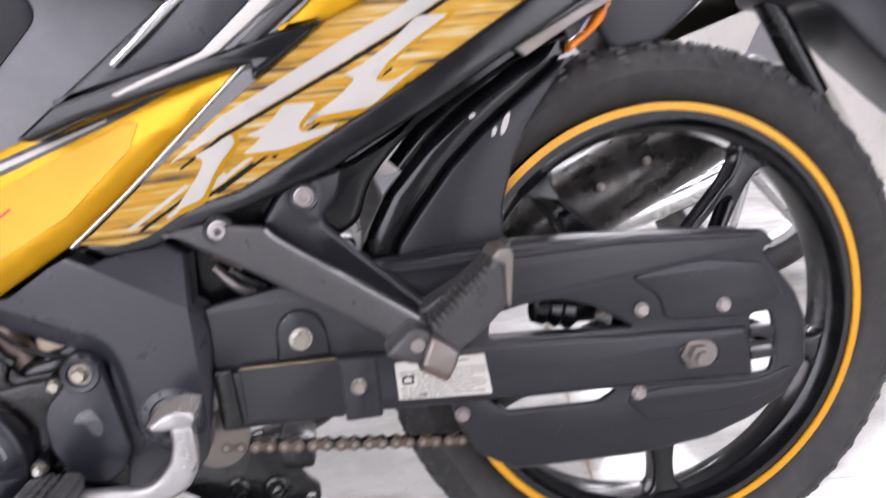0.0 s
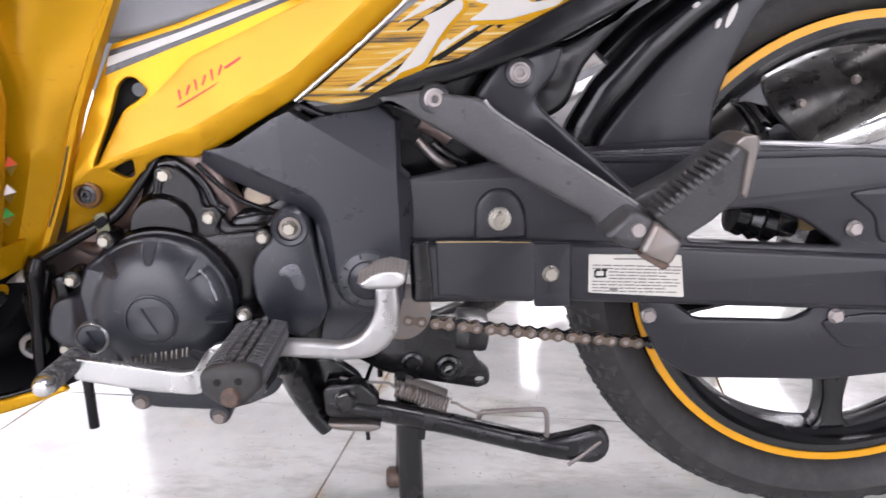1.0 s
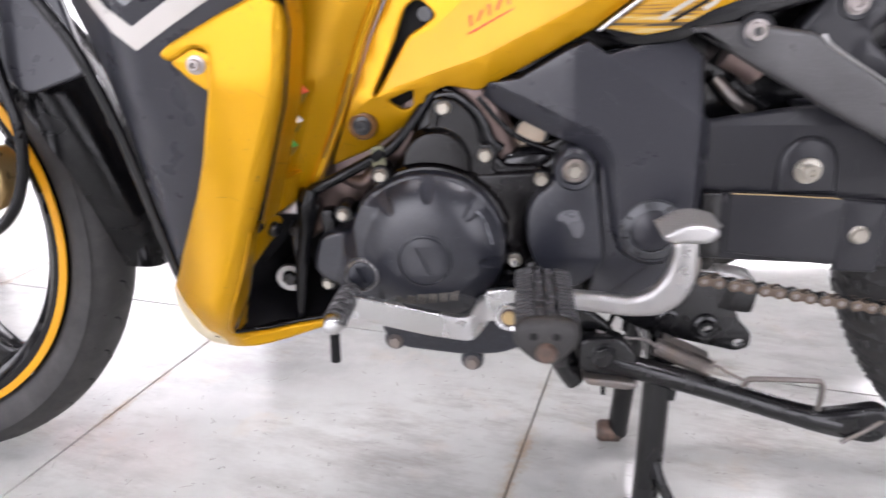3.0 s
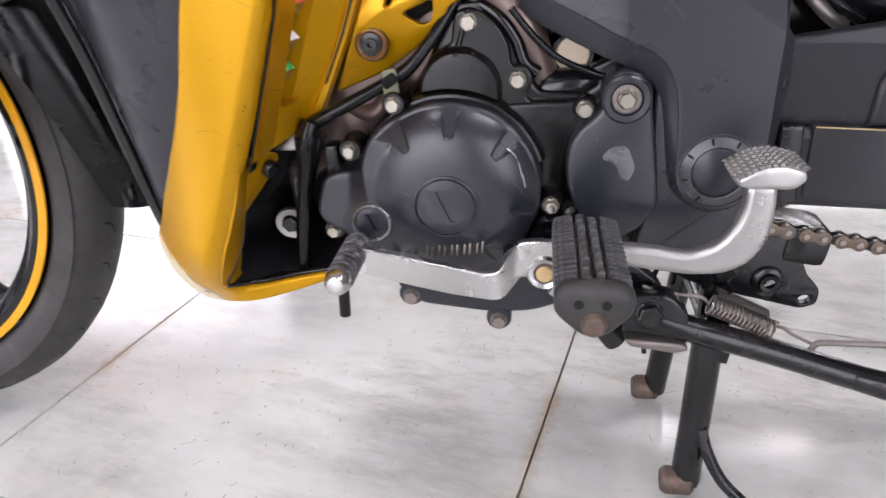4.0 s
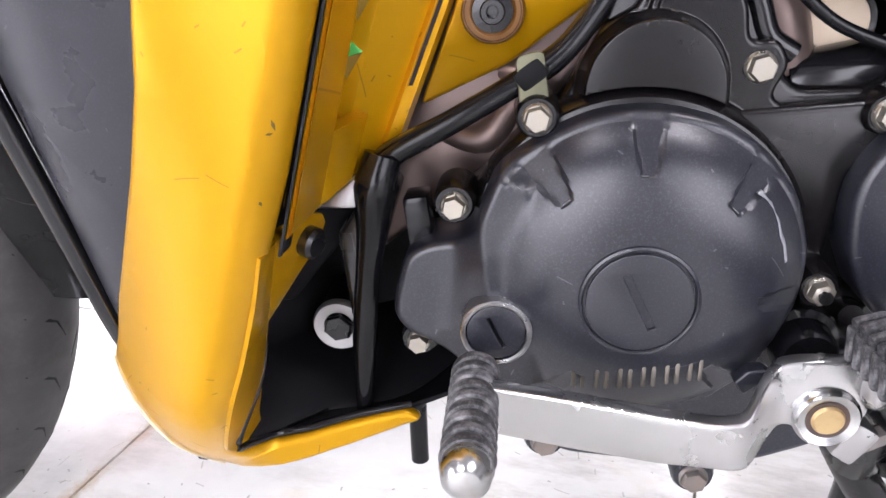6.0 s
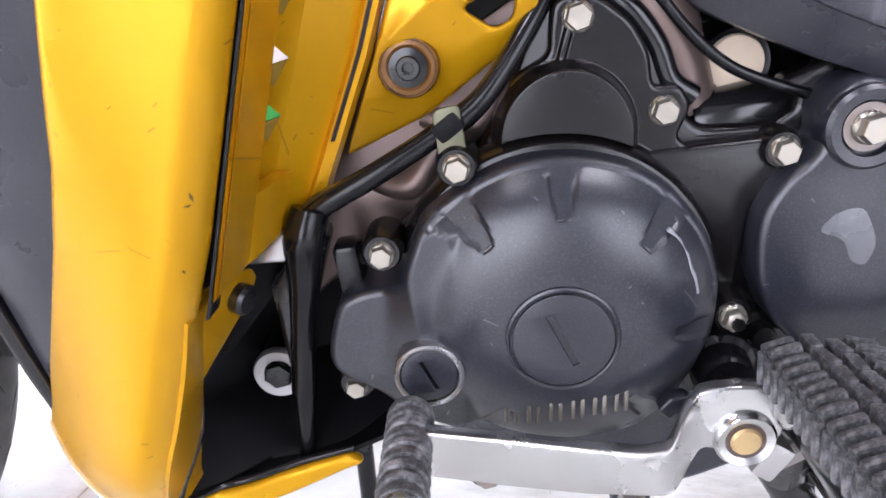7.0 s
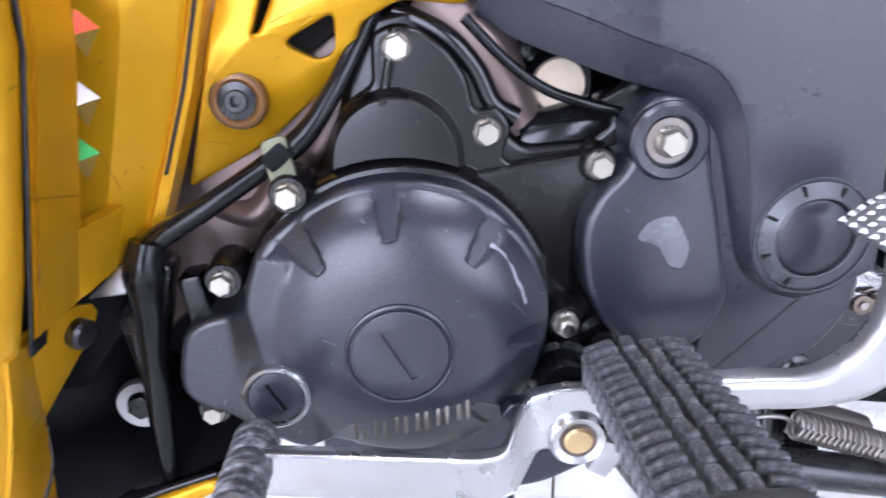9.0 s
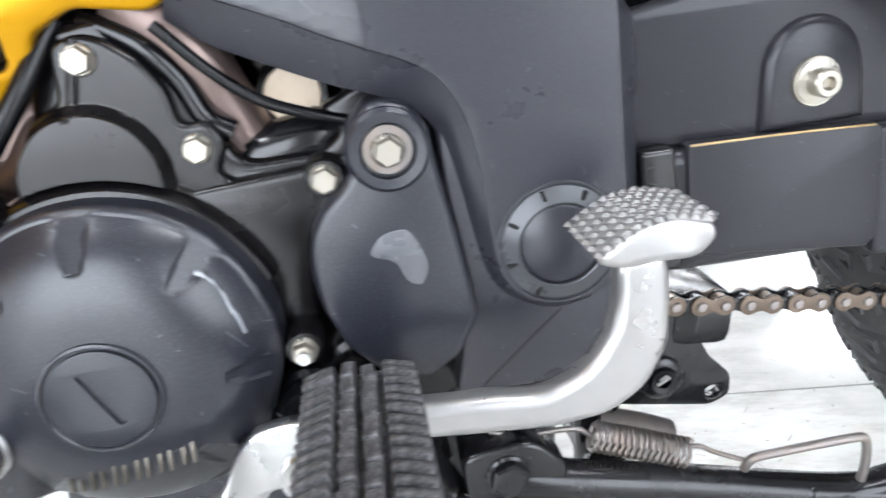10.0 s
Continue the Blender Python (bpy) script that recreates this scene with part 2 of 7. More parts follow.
OLIVE = worn("olive_zinc_plate", (0.13, 0.13, 0.085), 0.42, 0.7, dust=(0.3, 0.26, 0.18), dust_amount=0.3)


def decal_streaks():
    """Yellow tail panel print: streaks of white, gold and brown along its length."""
    m = shader("streaked_yellow_print", (0.75, 0.38, 0.01), 0.3, 0.15, 0.6)
    n, l, b = nodes_of(m)
    st = noise_of(m, 70.0, 3.0, ((0, 33, 0), (0.05, 1.0, 4.5)), 0.6)
    col = ramp(m, st, [(0.34, (0.05, 0.04, 0.03)), (0.41, (0.32, 0.17, 0.02)), (0.46, (0.56, 0.28, 0.006)), (0.56, (0.58, 0.31, 0.01)), (0.62, (0.60, 0.44, 0.16)), (0.70, (0.62, 0.56, 0.44))])
    l.new(col, b.inputs["Base Color"])
    return m


STREAKS = decal_streaks()


def floor_material():
    m = shader("polished_floor_tile", (0.66, 0.64, 0.61), 0.10)
    n, l, b = nodes_of(m)
    col = ramp(m, world_noise(m, 3.0, 8.0, 0.62), [(0.34, (0.395, 0.396, 0.378)), (0.50, (0.552, 0.556, 0.530)), (0.70, (0.66, 0.667, 0.635))])
    # warm stains and grey scuffed zones
    col = mix(m, ramp(m, world_noise(m, 7.0, 6.0, 0.65), [(0.56, 0.0), (0.70, 0.5)]), col, (0.56, 0.48, 0.38))
    smear = ramp(m, noise_of(m, 26.0, 5.0, ((0, 0, 25), (0.35, 1.0, 1.0)), 0.7), [(0.45, 0.0), (0.68, 0.65)])
    smear = math_node(m, "MULTIPLY", smear, ramp(m, world_noise(m, 3.5, 3.0), [(0.42, 0.15), (0.58, 1.0)]))
    col = mix(m, smear, col, (0.30, 0.275, 0.25))
    # dirt that creeps in from the joints
    co, sep = n.new("ShaderNodeTexCoord"), n.new("ShaderNodeSeparateXYZ")
    l.new(co.outputs["Object"], sep.inputs[0])
    edge = math_node(m, "ABSOLUTE", sep.outputs[0])
    edge = math_node(m, "ADD", edge, math_node(m, "MULTIPLY", world_noise(m, 60.0, 5.0, 0.7), 0.036))
    edge = ramp(m, math_node(m, "MULTIPLY", edge, 2.0), [(0.524, 0.0), (0.545, 0.85)])
    edge = math_node(m, "MULTIPLY", edge, ramp(m, world_noise(m, 5.0, 2.0), [(0.42, 0.1), (0.55, 1.0)]))
    col = mix(m, edge, col, (0.40, 0.30, 0.20))
    worn_zone = ramp(m, world_noise(m, 2.6, 3.0), [(0.40, 0.25), (0.58, 1.0)])
    for scale, half, width, keep, bow, tone in ((14.0, 0.020, 0.0004, 0.10, 3.0, (0.30, 0.28, 0.26)), (40.0, 0.006, 0.0006, 0.18, 6.0, (0.26, 0.23, 0.20)), (24.0, 0.0028, 0.0010, 0.05, 0.0, (0.10, 0.09, 0.08)), (70.0, 0.0022, 0.0008, 0.12, 0.0, (0.16, 0.14, 0.12))):
        col = mix(m, math_node(m, "MULTIPLY", math_node(m, "MULTIPLY", strokes(m, scale, half, width, keep, bow), worn_zone), 0.55), col, tone)
    l.new(col, b.inputs["Base Color"])
    l.new(ramp(m, world_noise(m, 9.0, 6.0), [(0.3, 0.045), (0.7, 0.16)]), b.inputs["Roughness"])
    bump(m, world_noise(m, 30.0, 3.0), 0.03, 0.001)
    return m


TILE = floor_material()
GROUT = worn("dirty_grout", (0.20, 0.17, 0.14), 0.8, dust=(0.5, 0.4, 0.3), dust_amount=0.8, grain=200, grain_strength=0.5)
WALL_PAINT = worn("grey_wall_paint", (0.22, 0.22, 0.23), 0.7, grain=150, grain_strength=0.2, tone=0.03)
CEILING = worn("ceiling_board", (0.30, 0.30, 0.31), 0.8, grain=150, grain_strength=0.2, tone=0.03)


def glow(name, colour, strength):
    m = shader(name, (0.8, 0.8, 0.8), 0.5)
    n, l, b = nodes_of(m)
    b.inputs["Emission Color"].default_value = (*colour, 1)
    b.inputs["Emission Strength"].default_value = strength
    return m


LAMP_GLOW = glow("lit_lamp_panel", (0.97, 0.98, 1.0), 31.0)
DAY = glow("bright_street", (0.97, 0.985, 1.0), 1.8)

# ---------------------------------------------------------------- mesh tools


def keep_sharp(bm, degrees=38):
    lim = radians(degrees)
    for f in bm.faces:
        f.smooth = True
    for e in bm.edges:
        e.smooth = len(e.link_faces) == 2 and e.calc_face_angle(0.0) < lim


def part(name, bm, material, parent=None, label="", sharp=38):
    """Links a bmesh as one mesh object under a thing or a part."""
    if isinstance(bm, bpy.types.Mesh):
        me = bm
    else:
        bmesh.ops.recalc_face_normals(bm, faces=bm.faces)
        keep_sharp(bm, sharp)
        me = bpy.data.meshes.new(name)
        bm.to_mesh(me)
        bm.free()
    if material and not me.materials:
        me.materials.append(material)
    ob = new(name, me)
    if parent:
        ob.parent = parent
    if label:
        ob["label"] = label
    return ob


def fillet(pts, r, n=4):
    """A closed outline with rounded corners."""
    out, k = [], len(pts)
    for i in range(k):
        a, b, c = Vector(pts[i - 1]), Vector(pts[i]), Vector(pts[(i + 1) % k])
        u, v = a - b, c - b
        d = min(r, 0.45 * u.length, 0.45 * v.length)
        if d < 1e-5 or u.angle(v, 0) > 3.0:
            out.append(tuple(b))
            continue
        p, q = b + u.normalized() * d, b + v.normalized() * d
        for s in range(n + 1):
            t = s / n
            out.append(tuple(p * (1 - t) ** 2 + b * 2 * t * (1 - t) + q * t * t))
    return out


def circle(x, z, r, n=32, r2=None):
    return [(x + r * math.cos(2 * math.pi * i / n), z + (r2 or r) * math.sin(2 * math.pi * i / n)) for i in range(n)]


def slab_bm(loops, front, back, bevel=0.003, corner=0.004, curve=None, step=0.012, creases=()):
    """A plate in the side plane: an outline and its holes, rounded edges, from front to back along y; curve(x, z) bends it."""
    if isinstance(loops[0][0], (int, float)):
        loops = [loops]
    cu = bpy.data.curves.new("outline", "CURVE")
    cu.dimensions, cu.fill_mode = "2D", "BOTH"
    depth = (back - front) / 2
    bevel = min(bevel, depth * 0.95)
    cu.extrude, cu.bevel_depth, cu.bevel_resolution, cu.offset = depth - bevel, bevel, 2, -bevel
    for lp in loops:
        lp = fillet(lp, corner) if corner else lp
        sp = cu.splines.new("POLY")
        sp.points.add(len(lp) - 1)
        for p, (x, z) in zip(sp.points, lp):
            p.co = (x, z, 0, 1)
        sp.use_cyclic_u = True
    ob = bpy.data.objects.new("outline", cu)
    me = bpy.data.meshes.new_from_object(ob)
    bm = bmesh.new()
    bm.from_mesh(me)
    bpy.data.objects.remove(ob), bpy.data.curves.remove(cu), bpy.data.meshes.remove(me)
    bmesh.ops.remove_doubles(bm, verts=bm.verts, dist=1e-5)
    mid = (front + back) / 2
    for v in bm.verts:
        v.co = (v.co.x, mid - v.co.z, v.co.y)
    if curve:
        for axis in (0, 2):
            lo, hi = min(v.co[axis] for v in bm.verts), max(v.co[axis] for v in bm.verts)
            for i in range(1, int((hi - lo) / step) + 1):
                no = [0, 0, 0]
                no[axis] = 1
                co = [0, 0, 0]
                co[axis] = lo + i * (hi - lo) / (int((hi - lo) / step) + 1)
                bmesh.ops.bisect_plane(bm, geom=bm.verts[:] + bm.edges[:] + bm.faces[:], dist=1e-6, plane_co=co, plane_no=no)
        for (x, z), (nx, nz) in creases:
            bmesh.ops.bisect_plane(bm, geom=bm.verts[:] + bm.edges[:] + bm.faces[:], dist=1e-6, plane_co=(x, 0, z), plane_no=(nx, 0, nz))
        for v in bm.verts:
            v.co.y += curve(v.co.x, v.co.z)
    return bm


def slab(name, loops, front, back, material, parent=None, bevel=0.003, corner=0.004, curve=None, label="", step=0.012, sharp=38, creases=()):
    return part(name, slab_bm(loops, front, back, bevel, corner, curve, step, creases), material, parent, label, sharp)


def lathe_bm(profile, m=Matrix(), seg=40, a0=0.0, a1=360.0):
    """Turns a profile of (radius, height) round the local z axis."""
    bm = bmesh.new()
    full = abs(a1 - a0) >= 359.9
    rings = []
    count = seg if full else seg + 1
    for r, h in profile:
        if r < 1e-6:
            rings.append([bm.verts.new((0, 0, h))] * count)
        else:
            rings.append([bm.verts.new((r * math.cos(radians(a0 + (a1 - a0) * i / seg)), r * math.sin(radians(a0 + (a1 - a0) * i / seg)), h)) for i in range(count)])
    for A, B in zip(rings, rings[1:]):
        for i in range(seg):
            j = (i + 1) % count
            q = []
            for v in (A[i], A[j], B[j], B[i]):
                if v not in q:
                    q.append(v)
            if len(q) > 2:
                bm.faces.new(q)
    bmesh.ops.transform(bm, matrix=m, verts=bm.verts)
    return bm


def along_y(x, z, y=0.0):
    """Local z becomes the world's y."""
    return Matrix.Translation((x, y, z)) @ Matrix.Rotation(radians(-90), 4, "X")


def disc(name, profile, x, z, material, parent=None, seg=40, label=""):
    return part(name, lathe_bm(profile, along_y(x, z), seg), material, parent, label)


def smooth_path(pts, n=6):
    """Catmull-Rom through the points."""
    P = [Vector(p) for p in pts]
    if len(P) < 3:
        return P
    P = [2 * P[0] - P[1]] + P + [2 * P[-1] - P[-2]]
    out = []
    for i in range(1, len(P) - 2):
        a, b, c, d = P[i - 1 : i + 3]
        for s in range(n):
            t = s / n
            out.append(0.5 * (2 * b + (c - a) * t + (2 * a - 5 * b + 4 * c - d) * t * t + (3 * b - a - 3 * c + d) * t ** 3))
    out.append(P[-2])
    return out


def tube_bm(pts, r, seg=12, flat=1.0, smooth=6, bm=None, up=(0, 0, 1), square=False):
    """A rod swept along points; r a radius or one for each point; flat squeezes it across."""
    path = smooth_path(pts, smooth) if smooth else [Vector(p) for p in pts]
    bm = bm or bmesh.new()
    rings, k = [], len(path)
    for i, p in enumerate(path):
        d = (path[min(i + 1, k - 1)] - path[max(i - 1, 0)]).normalized()
        s = d.cross(Vector(up))
        s = s.normalized() if s.length > 1e-4 else d.cross(Vector((1, 0, 0))).normalized()
        u = s.cross(d).normalized()
        rr = r if isinstance(r, float) else float(np.interp(i / (k - 1), np.linspace(0, 1, len(r)), r))
        ring = []
        for j in range(seg):
            a = 2 * math.pi * (j + (0.5 if square else 0)) / seg
            c, q = math.cos(a), math.sin(a)
            if square:
                g = max(abs(c), abs(q)) ** 0.85
                c, q = c / g, q / g
            ring.append(bm.verts.new(p + s * c * rr * flat + u * q * rr))
        rings.append(ring)
    for A, B in zip(rings, rings[1:]):
        for j in range(seg):
            bm.faces.new((A[j], A[(j + 1) % seg], B[(j + 1) % seg], B[j]))
    bm.faces.new(rings[0][::-1]), bm.faces.new(rings[-1])
    return bm


def tube(name, pts, r, material, parent=None, label="", **kw):
    return part(name, tube_bm(pts, r, **kw), material, parent, label)


def block_bm(size, m=Matrix(), bevel=0.002, bm=None, taper=None):
    b = bmesh.new()
    bmesh.ops.create_cube(b, size=1.0)
    for v in b.verts:
        v.co = Vector((v.co.x * size[0], v.co.y * size[1], v.co.z * size[2]))
        if taper and v.co.z > 0:
            v.co.x *= taper[0]
            v.co.y *= taper[1]
    if bevel:
        bmesh.ops.bevel(b, geom=b.edges[:], offset=bevel, segments=2, affect="EDGES", profile=0.6)
    bmesh.ops.transform(b, matrix=m, verts=b.verts)
    if bm:
        me = bpy.data.meshes.new("tmp")
        b.to_mesh(me)
        b.free()
        bm.from_mesh(me)
        bpy.data.meshes.remove(me)
        return bm
    return b


def block(name, size, m, material, parent=None, bevel=0.002, label="", taper=None):
    return part(name, block_bm(size, m, bevel, None, taper), material, parent, label)


def join(*bms):
    out = bmesh.new()
    for b in bms:
        me = bpy.data.meshes.new("tmp")
        b.to_mesh(me)
        b.free()
        out.from_mesh(me)
        bpy.data.meshes.remove(me)
    return out


def resample(loop, n):
    """A closed outline as n points at even steps."""
    p = np.array(list(loop) + [loop[0]])
    d = np.concatenate([[0], np.cumsum(np.hypot(*np.diff(p, axis=0).T))])
    t = np.linspace(0, d[-1], n, endpoint=False)
    return np.stack([np.interp(t, d, p[:, 0]), np.interp(t, d, p[:, 1])], 1)


def relief_bm(outline, centre, height, back, corner=0.006, edge=0.004, around=200, rings=60):
    """A casting seen from the bike's left: height(x, z) is how far it stands out to the left, with rounded edges and a wall down to back."""
    loop = resample(fillet(outline, corner) if corner else outline, around)
    c = np.array(centre)
    s = np.linspace(0, 1, rings + 1)[1:] ** 0.85
    x = c[0] + s[:, None] * (loop[:, 0] - c[0])[None]
    z = c[1] + s[:, None] * (loop[:, 1] - c[1])[None]
    a, b = loop, np.roll(loop, -1, 0)
    u = b - a
    far = np.full(x.shape, 9.0)
    for i in range(around):
        t = np.clip(((x - a[i, 0]) * u[i, 0] + (z - a[i, 1]) * u[i, 1]) / max(1e-12, u[i] @ u[i]), 0, 1)
        far = np.minimum(far, np.hypot(x - a[i, 0] - t * u[i, 0], z - a[i, 1] - t * u[i, 1]))
    e = np.clip(far, 0, edge)
    h = height(x, z) - (edge - np.sqrt(np.maximum(0, edge ** 2 - (edge - e) ** 2)))
    bm = bmesh.new()
    mid = bm.verts.new((c[0], -float(height(c[0:1], c[1:2])[0]), c[1]))
    grid = [[bm.verts.new((x[i, j], -h[i, j], z[i, j])) for j in range(around)] for i in range(rings)]
    grid.append([bm.verts.new((p[0], back, p[1])) for p in loop])
    for j in range(around):
        k = (j + 1) % around
        bm.faces.new((mid, grid[0][j], grid[0][k]))
        for A, B in zip(grid, grid[1:]):
            bm.faces.new((A[j], B[j], B[k], A[k]))
    return bm


def relief(name, outline, centre, height, back, material, parent=None, label="", sharp=30, **kw):
    return part(name, relief_bm(outline, centre, height, back, **kw), material, parent, label, sharp)


def soft_max(a, b, k):
    return 0.5 * (a + b + np.sqrt((a - b) ** 2 + k * k))


def ease(t):
    t = np.clip(t, 0, 1)
    return t * t * (3 - 2 * t)


def sheet_bm(rows, thick=0.003):
    """A moulded sheet through rows of points, with thickness."""
    bm = bmesh.new()
    v = [[bm.verts.new(p) for p in row] for row in rows]
    for A, B in zip(v, v[1:]):
        for j in range(len(A) - 1):
            bm.faces.new((A[j], A[j + 1], B[j + 1], B[j]))
    bmesh.ops.recalc_face_normals(bm, faces=bm.faces)
    bmesh.ops.solidify(bm, geom=bm.faces[:], thickness=thick)
    return bm


def plate_bm(pts, thick, bevel=0.0008):
    """A flat plate with any tilt: its corners in order, and its thickness."""
    P = [Vector(p) for p in pts]
    n = (P[1] - P[0]).cross(P[-1] - P[0]).normalized()
    if n.y > 0:
        n = -n
    bm = bmesh.new()
    A, B = [bm.verts.new(p) for p in P], [bm.verts.new(p - n * thick) for p in P]
    bm.faces.new(A), bm.faces.new(B[::-1])
    for i in range(len(P)):
        j = (i + 1) % len(P)
        bm.faces.new((A[i], B[i], B[j], A[j]))
    bmesh.ops.recalc_face_normals(bm, faces=bm.faces)
    bmesh.ops.bevel(bm, geom=bm.edges[:], offset=bevel, segments=2, affect="EDGES", profile=0.6)
    return bm


_shared = {}


def hex_bolt_bm(r, head=0.005, flange=1.26):
    fl = lathe_bm([(0, 0.0), (r * flange, 0.0), (r * flange, 0.0012), (r * 1.1, 0.0022), (0, 0.0022)], seg=24)
    hx = lathe_bm([(r * 1.13, 0.0015), (r * 1.13, head - 0.0012), (r * 0.97, head), (0, head)], seg=6)
    return join(fl, hx)


def socket_bolt_bm(r, head=0.006):
    body = lathe_bm([(r * 1.6, 0), (r * 1.6, 0.0012), (r, 0.0016), (r, head - 0.0008), (r * 0.88, head), (r * 0.5, head)], seg=24)
    hole = lathe_bm([(r * 0.5, head), (r * 0.46, head - 0.003), (0, head - 0.003)], seg=6)
    return join(body, hole)


def bolt(parent, x, y, z, r=0.0054, kind="hex", material=None, label="", head=0.005):
    """A bolt whose head looks out to the bike's left side."""
    key = (kind, round(r, 5), head, (material or ZINC).name)
    if key not in _shared:
        b = hex_bolt_bm(r, head) if kind == "hex" else socket_bolt_bm(r, head)
        bmesh.ops.transform(b, matrix=Matrix.Rotation(radians(90), 4, "X") @ Matrix.Rotation(0.25, 4, "Z"), verts=b.verts)
        bmesh.ops.recalc_face_normals(b, faces=b.faces)
        keep_sharp(b, 30)
        me = bpy.data.meshes.new("bolt")
        b.to_mesh(me)
        b.free()
        me.materials.append(material or ZINC)
        _shared[key] = me
    o = new("bolt", _shared[key])
    o.location, o.parent = (x, y, z), parent
    if label:
        o["label"] = label
    return o


def bars(name, rows, material, parent, y, label=""):
    """Flat print: rows of (x, z, length, height, turn in degrees) just proud of a face."""
    bm = bmesh.new()
    for x, z, w, h, turn in rows:
        m = Matrix.Translation((x, y, z)) @ Matrix.Rotation(radians(-turn), 4, "Y")
        block_bm((w, 0.0006, h), m, 0, bm)
    return part(name, bm, material, parent, label)

# ---------------------------------------------------------------- the shop
TILT = radians(-12.3)
PITCH = 0.512


def room():
    floor = part("floor", block_bm((9.0, 7.6, 0.1), Matrix.Translation((-0.5, -0.3, -0.056)), 0), GROUT)
    tagged(floor, "worn polished pale tile floor with dirty joints", "floor", kind="structure")
    bm = slab_bm([[(-4, 0), (3.5, 0), (3.5, 3.2), (-4, 3.2)], [(-3.3, 0.03), (-0.5, 0.03), (-0.5, 2.8), (-3.3, 2.8)]], 5.0, 5.12, 0.001, 0)
    bmesh.ops.transform(bm, matrix=Matrix.Rotation(radians(90), 4, "Z"), verts=bm.verts)
    tagged(part("wall_west", bm, WALL_PAINT), "grey painted shop wall with a wide open doorway", "wall", kind="structure")
    tagged(block("backdrop_side", (0.05, 12, 5), Matrix.Translation((-7.5, -0.3, 2.0)), DAY, None, 0), "bright daylight outside the shop doorway", "backdrop", kind="structure")
    for name, size, at in (("wall_east", (0.12, 7.6, 3.2), (4.06, -0.3, 1.6)),):
        tagged(block(name, size, Matrix.Translation(at), WALL_PAINT, None, 0), "plain grey painted shop wall", "wall", kind="structure")
    # the north wall has a second, high window
    for name, y, x0, x1, z0, z1 in (("wall_north", 3.2, -3.6, -2.1, 0.0, 2.1), ("wall_south", -3.6, -3.4, -0.7, 0.03, 2.7)):
        loops = [[(-5, 0), (4, 0), (4, 3.2), (-5, 3.2)]]
        hole = [(x0, max(z0, 0.02)), (x1, max(z0, 0.02)), (x1, z1), (x0, z1)]
        if name == "wall_north":
            loops.append([(0.1, 0.9), (3.0, 0.9), (3.0, 2.6), (0.1, 2.6)])
        else:
            # Unseen second opening, added to let the south-east fill in.
            loops.append([(0.60, 0.03), (3.2, 0.03), (3.2, 2.7), (0.60, 2.7)])
        tagged(slab(name, loops + [hole], y, y + 0.14, WALL_PAINT, None, 0.001, 0), "grey painted shop wall with a wide opening", "wall", kind="structure")
    tagged(block("ceiling", (9.2, 7.8, 0.1), Matrix.Translation((-0.5, -0.3, 3.25)), CEILING, None, 0), "pale grey ceiling", "ceiling", kind="structure")
    tagged(block("backdrop_street", (14, 0.05, 5), Matrix.Translation((-0.5, 5.6, 2.0)), DAY, None, 0), "bright overexposed street outside the shop", "backdrop", kind="structure")
    tagged(block("backdrop_yard", (14, 0.05, 5), Matrix.Translation((-0.5, -6.0, 2.0)), DAY, None, 0), "bright yard outside the shop window", "backdrop", kind="structure")
    tagged(block("ground", (16, 14, 0.08), Matrix.Translation((-0.5, -0.3, -0.16)), WALL_PAINT, None, 0), "pale concrete ground outside the shop", "ground", kind="structure")
    tagged(block("sign_board", (0.95, 0.03, 0.42), Matrix.Translation((-3.15, 3.17, 2.36)), RED, None, 0.006), "plain red sign board on the shop wall", "sign")
    for x, y in ((-1.9, -1.3), (0.9, -1.0), (-1.1, 1.2), (1.3, 1.0)):
        lamp = new("ceiling_lamp")
        lamp.location = (x, y, 3.2)
        tagged(lamp, "white ceiling lamp panel, lit", "ceiling lamp", "ceiling lamps")
        block("frame", (1.24, 0.34, 0.05), Matrix.Translation((0, 0, -0.025)), CEILING, lamp, 0.004)
        block("diffuser", (1.18, 0.28, 0.012), Matrix.Translation((0, 0, -0.055)), LAMP_GLOW, lamp, 0.003)
    return floor


FLOOR = room()

# ---------------------------------------------------------------- the motorcycle
BIKE = new("motorcycle")
tagged(BIKE, "yellow and black underbone motorcycle on its centre stand", "motorcycle")
AXLE_Z = 0.297
FRONT_X, FRONT_Z = -1.245, 0.285


def tyre_profile(half, outer, bead=0.2268):
    k = half / 0.046
    return [(bead, -0.026 * k), (bead + 0.006, -0.034 * k), (bead + 0.016, -0.041 * k), (bead + 0.030, -0.045 * k), (outer - 0.026, -0.043 * k),
            (outer - 0.016, -0.039 * k), (outer - 0.007, -0.028 * k), (outer - 0.002, -0.013 * k), (outer, 0),
            (outer - 0.002, 0.013 * k), (outer - 0.007, 0.028 * k), (outer - 0.016, 0.039 * k), (outer - 0.026, 0.043 * k),
            (bead + 0.030, 0.045 * k), (bead + 0.016, 0.041 * k), (bead + 0.006, 0.034 * k), (bead, 0.026 * k)]


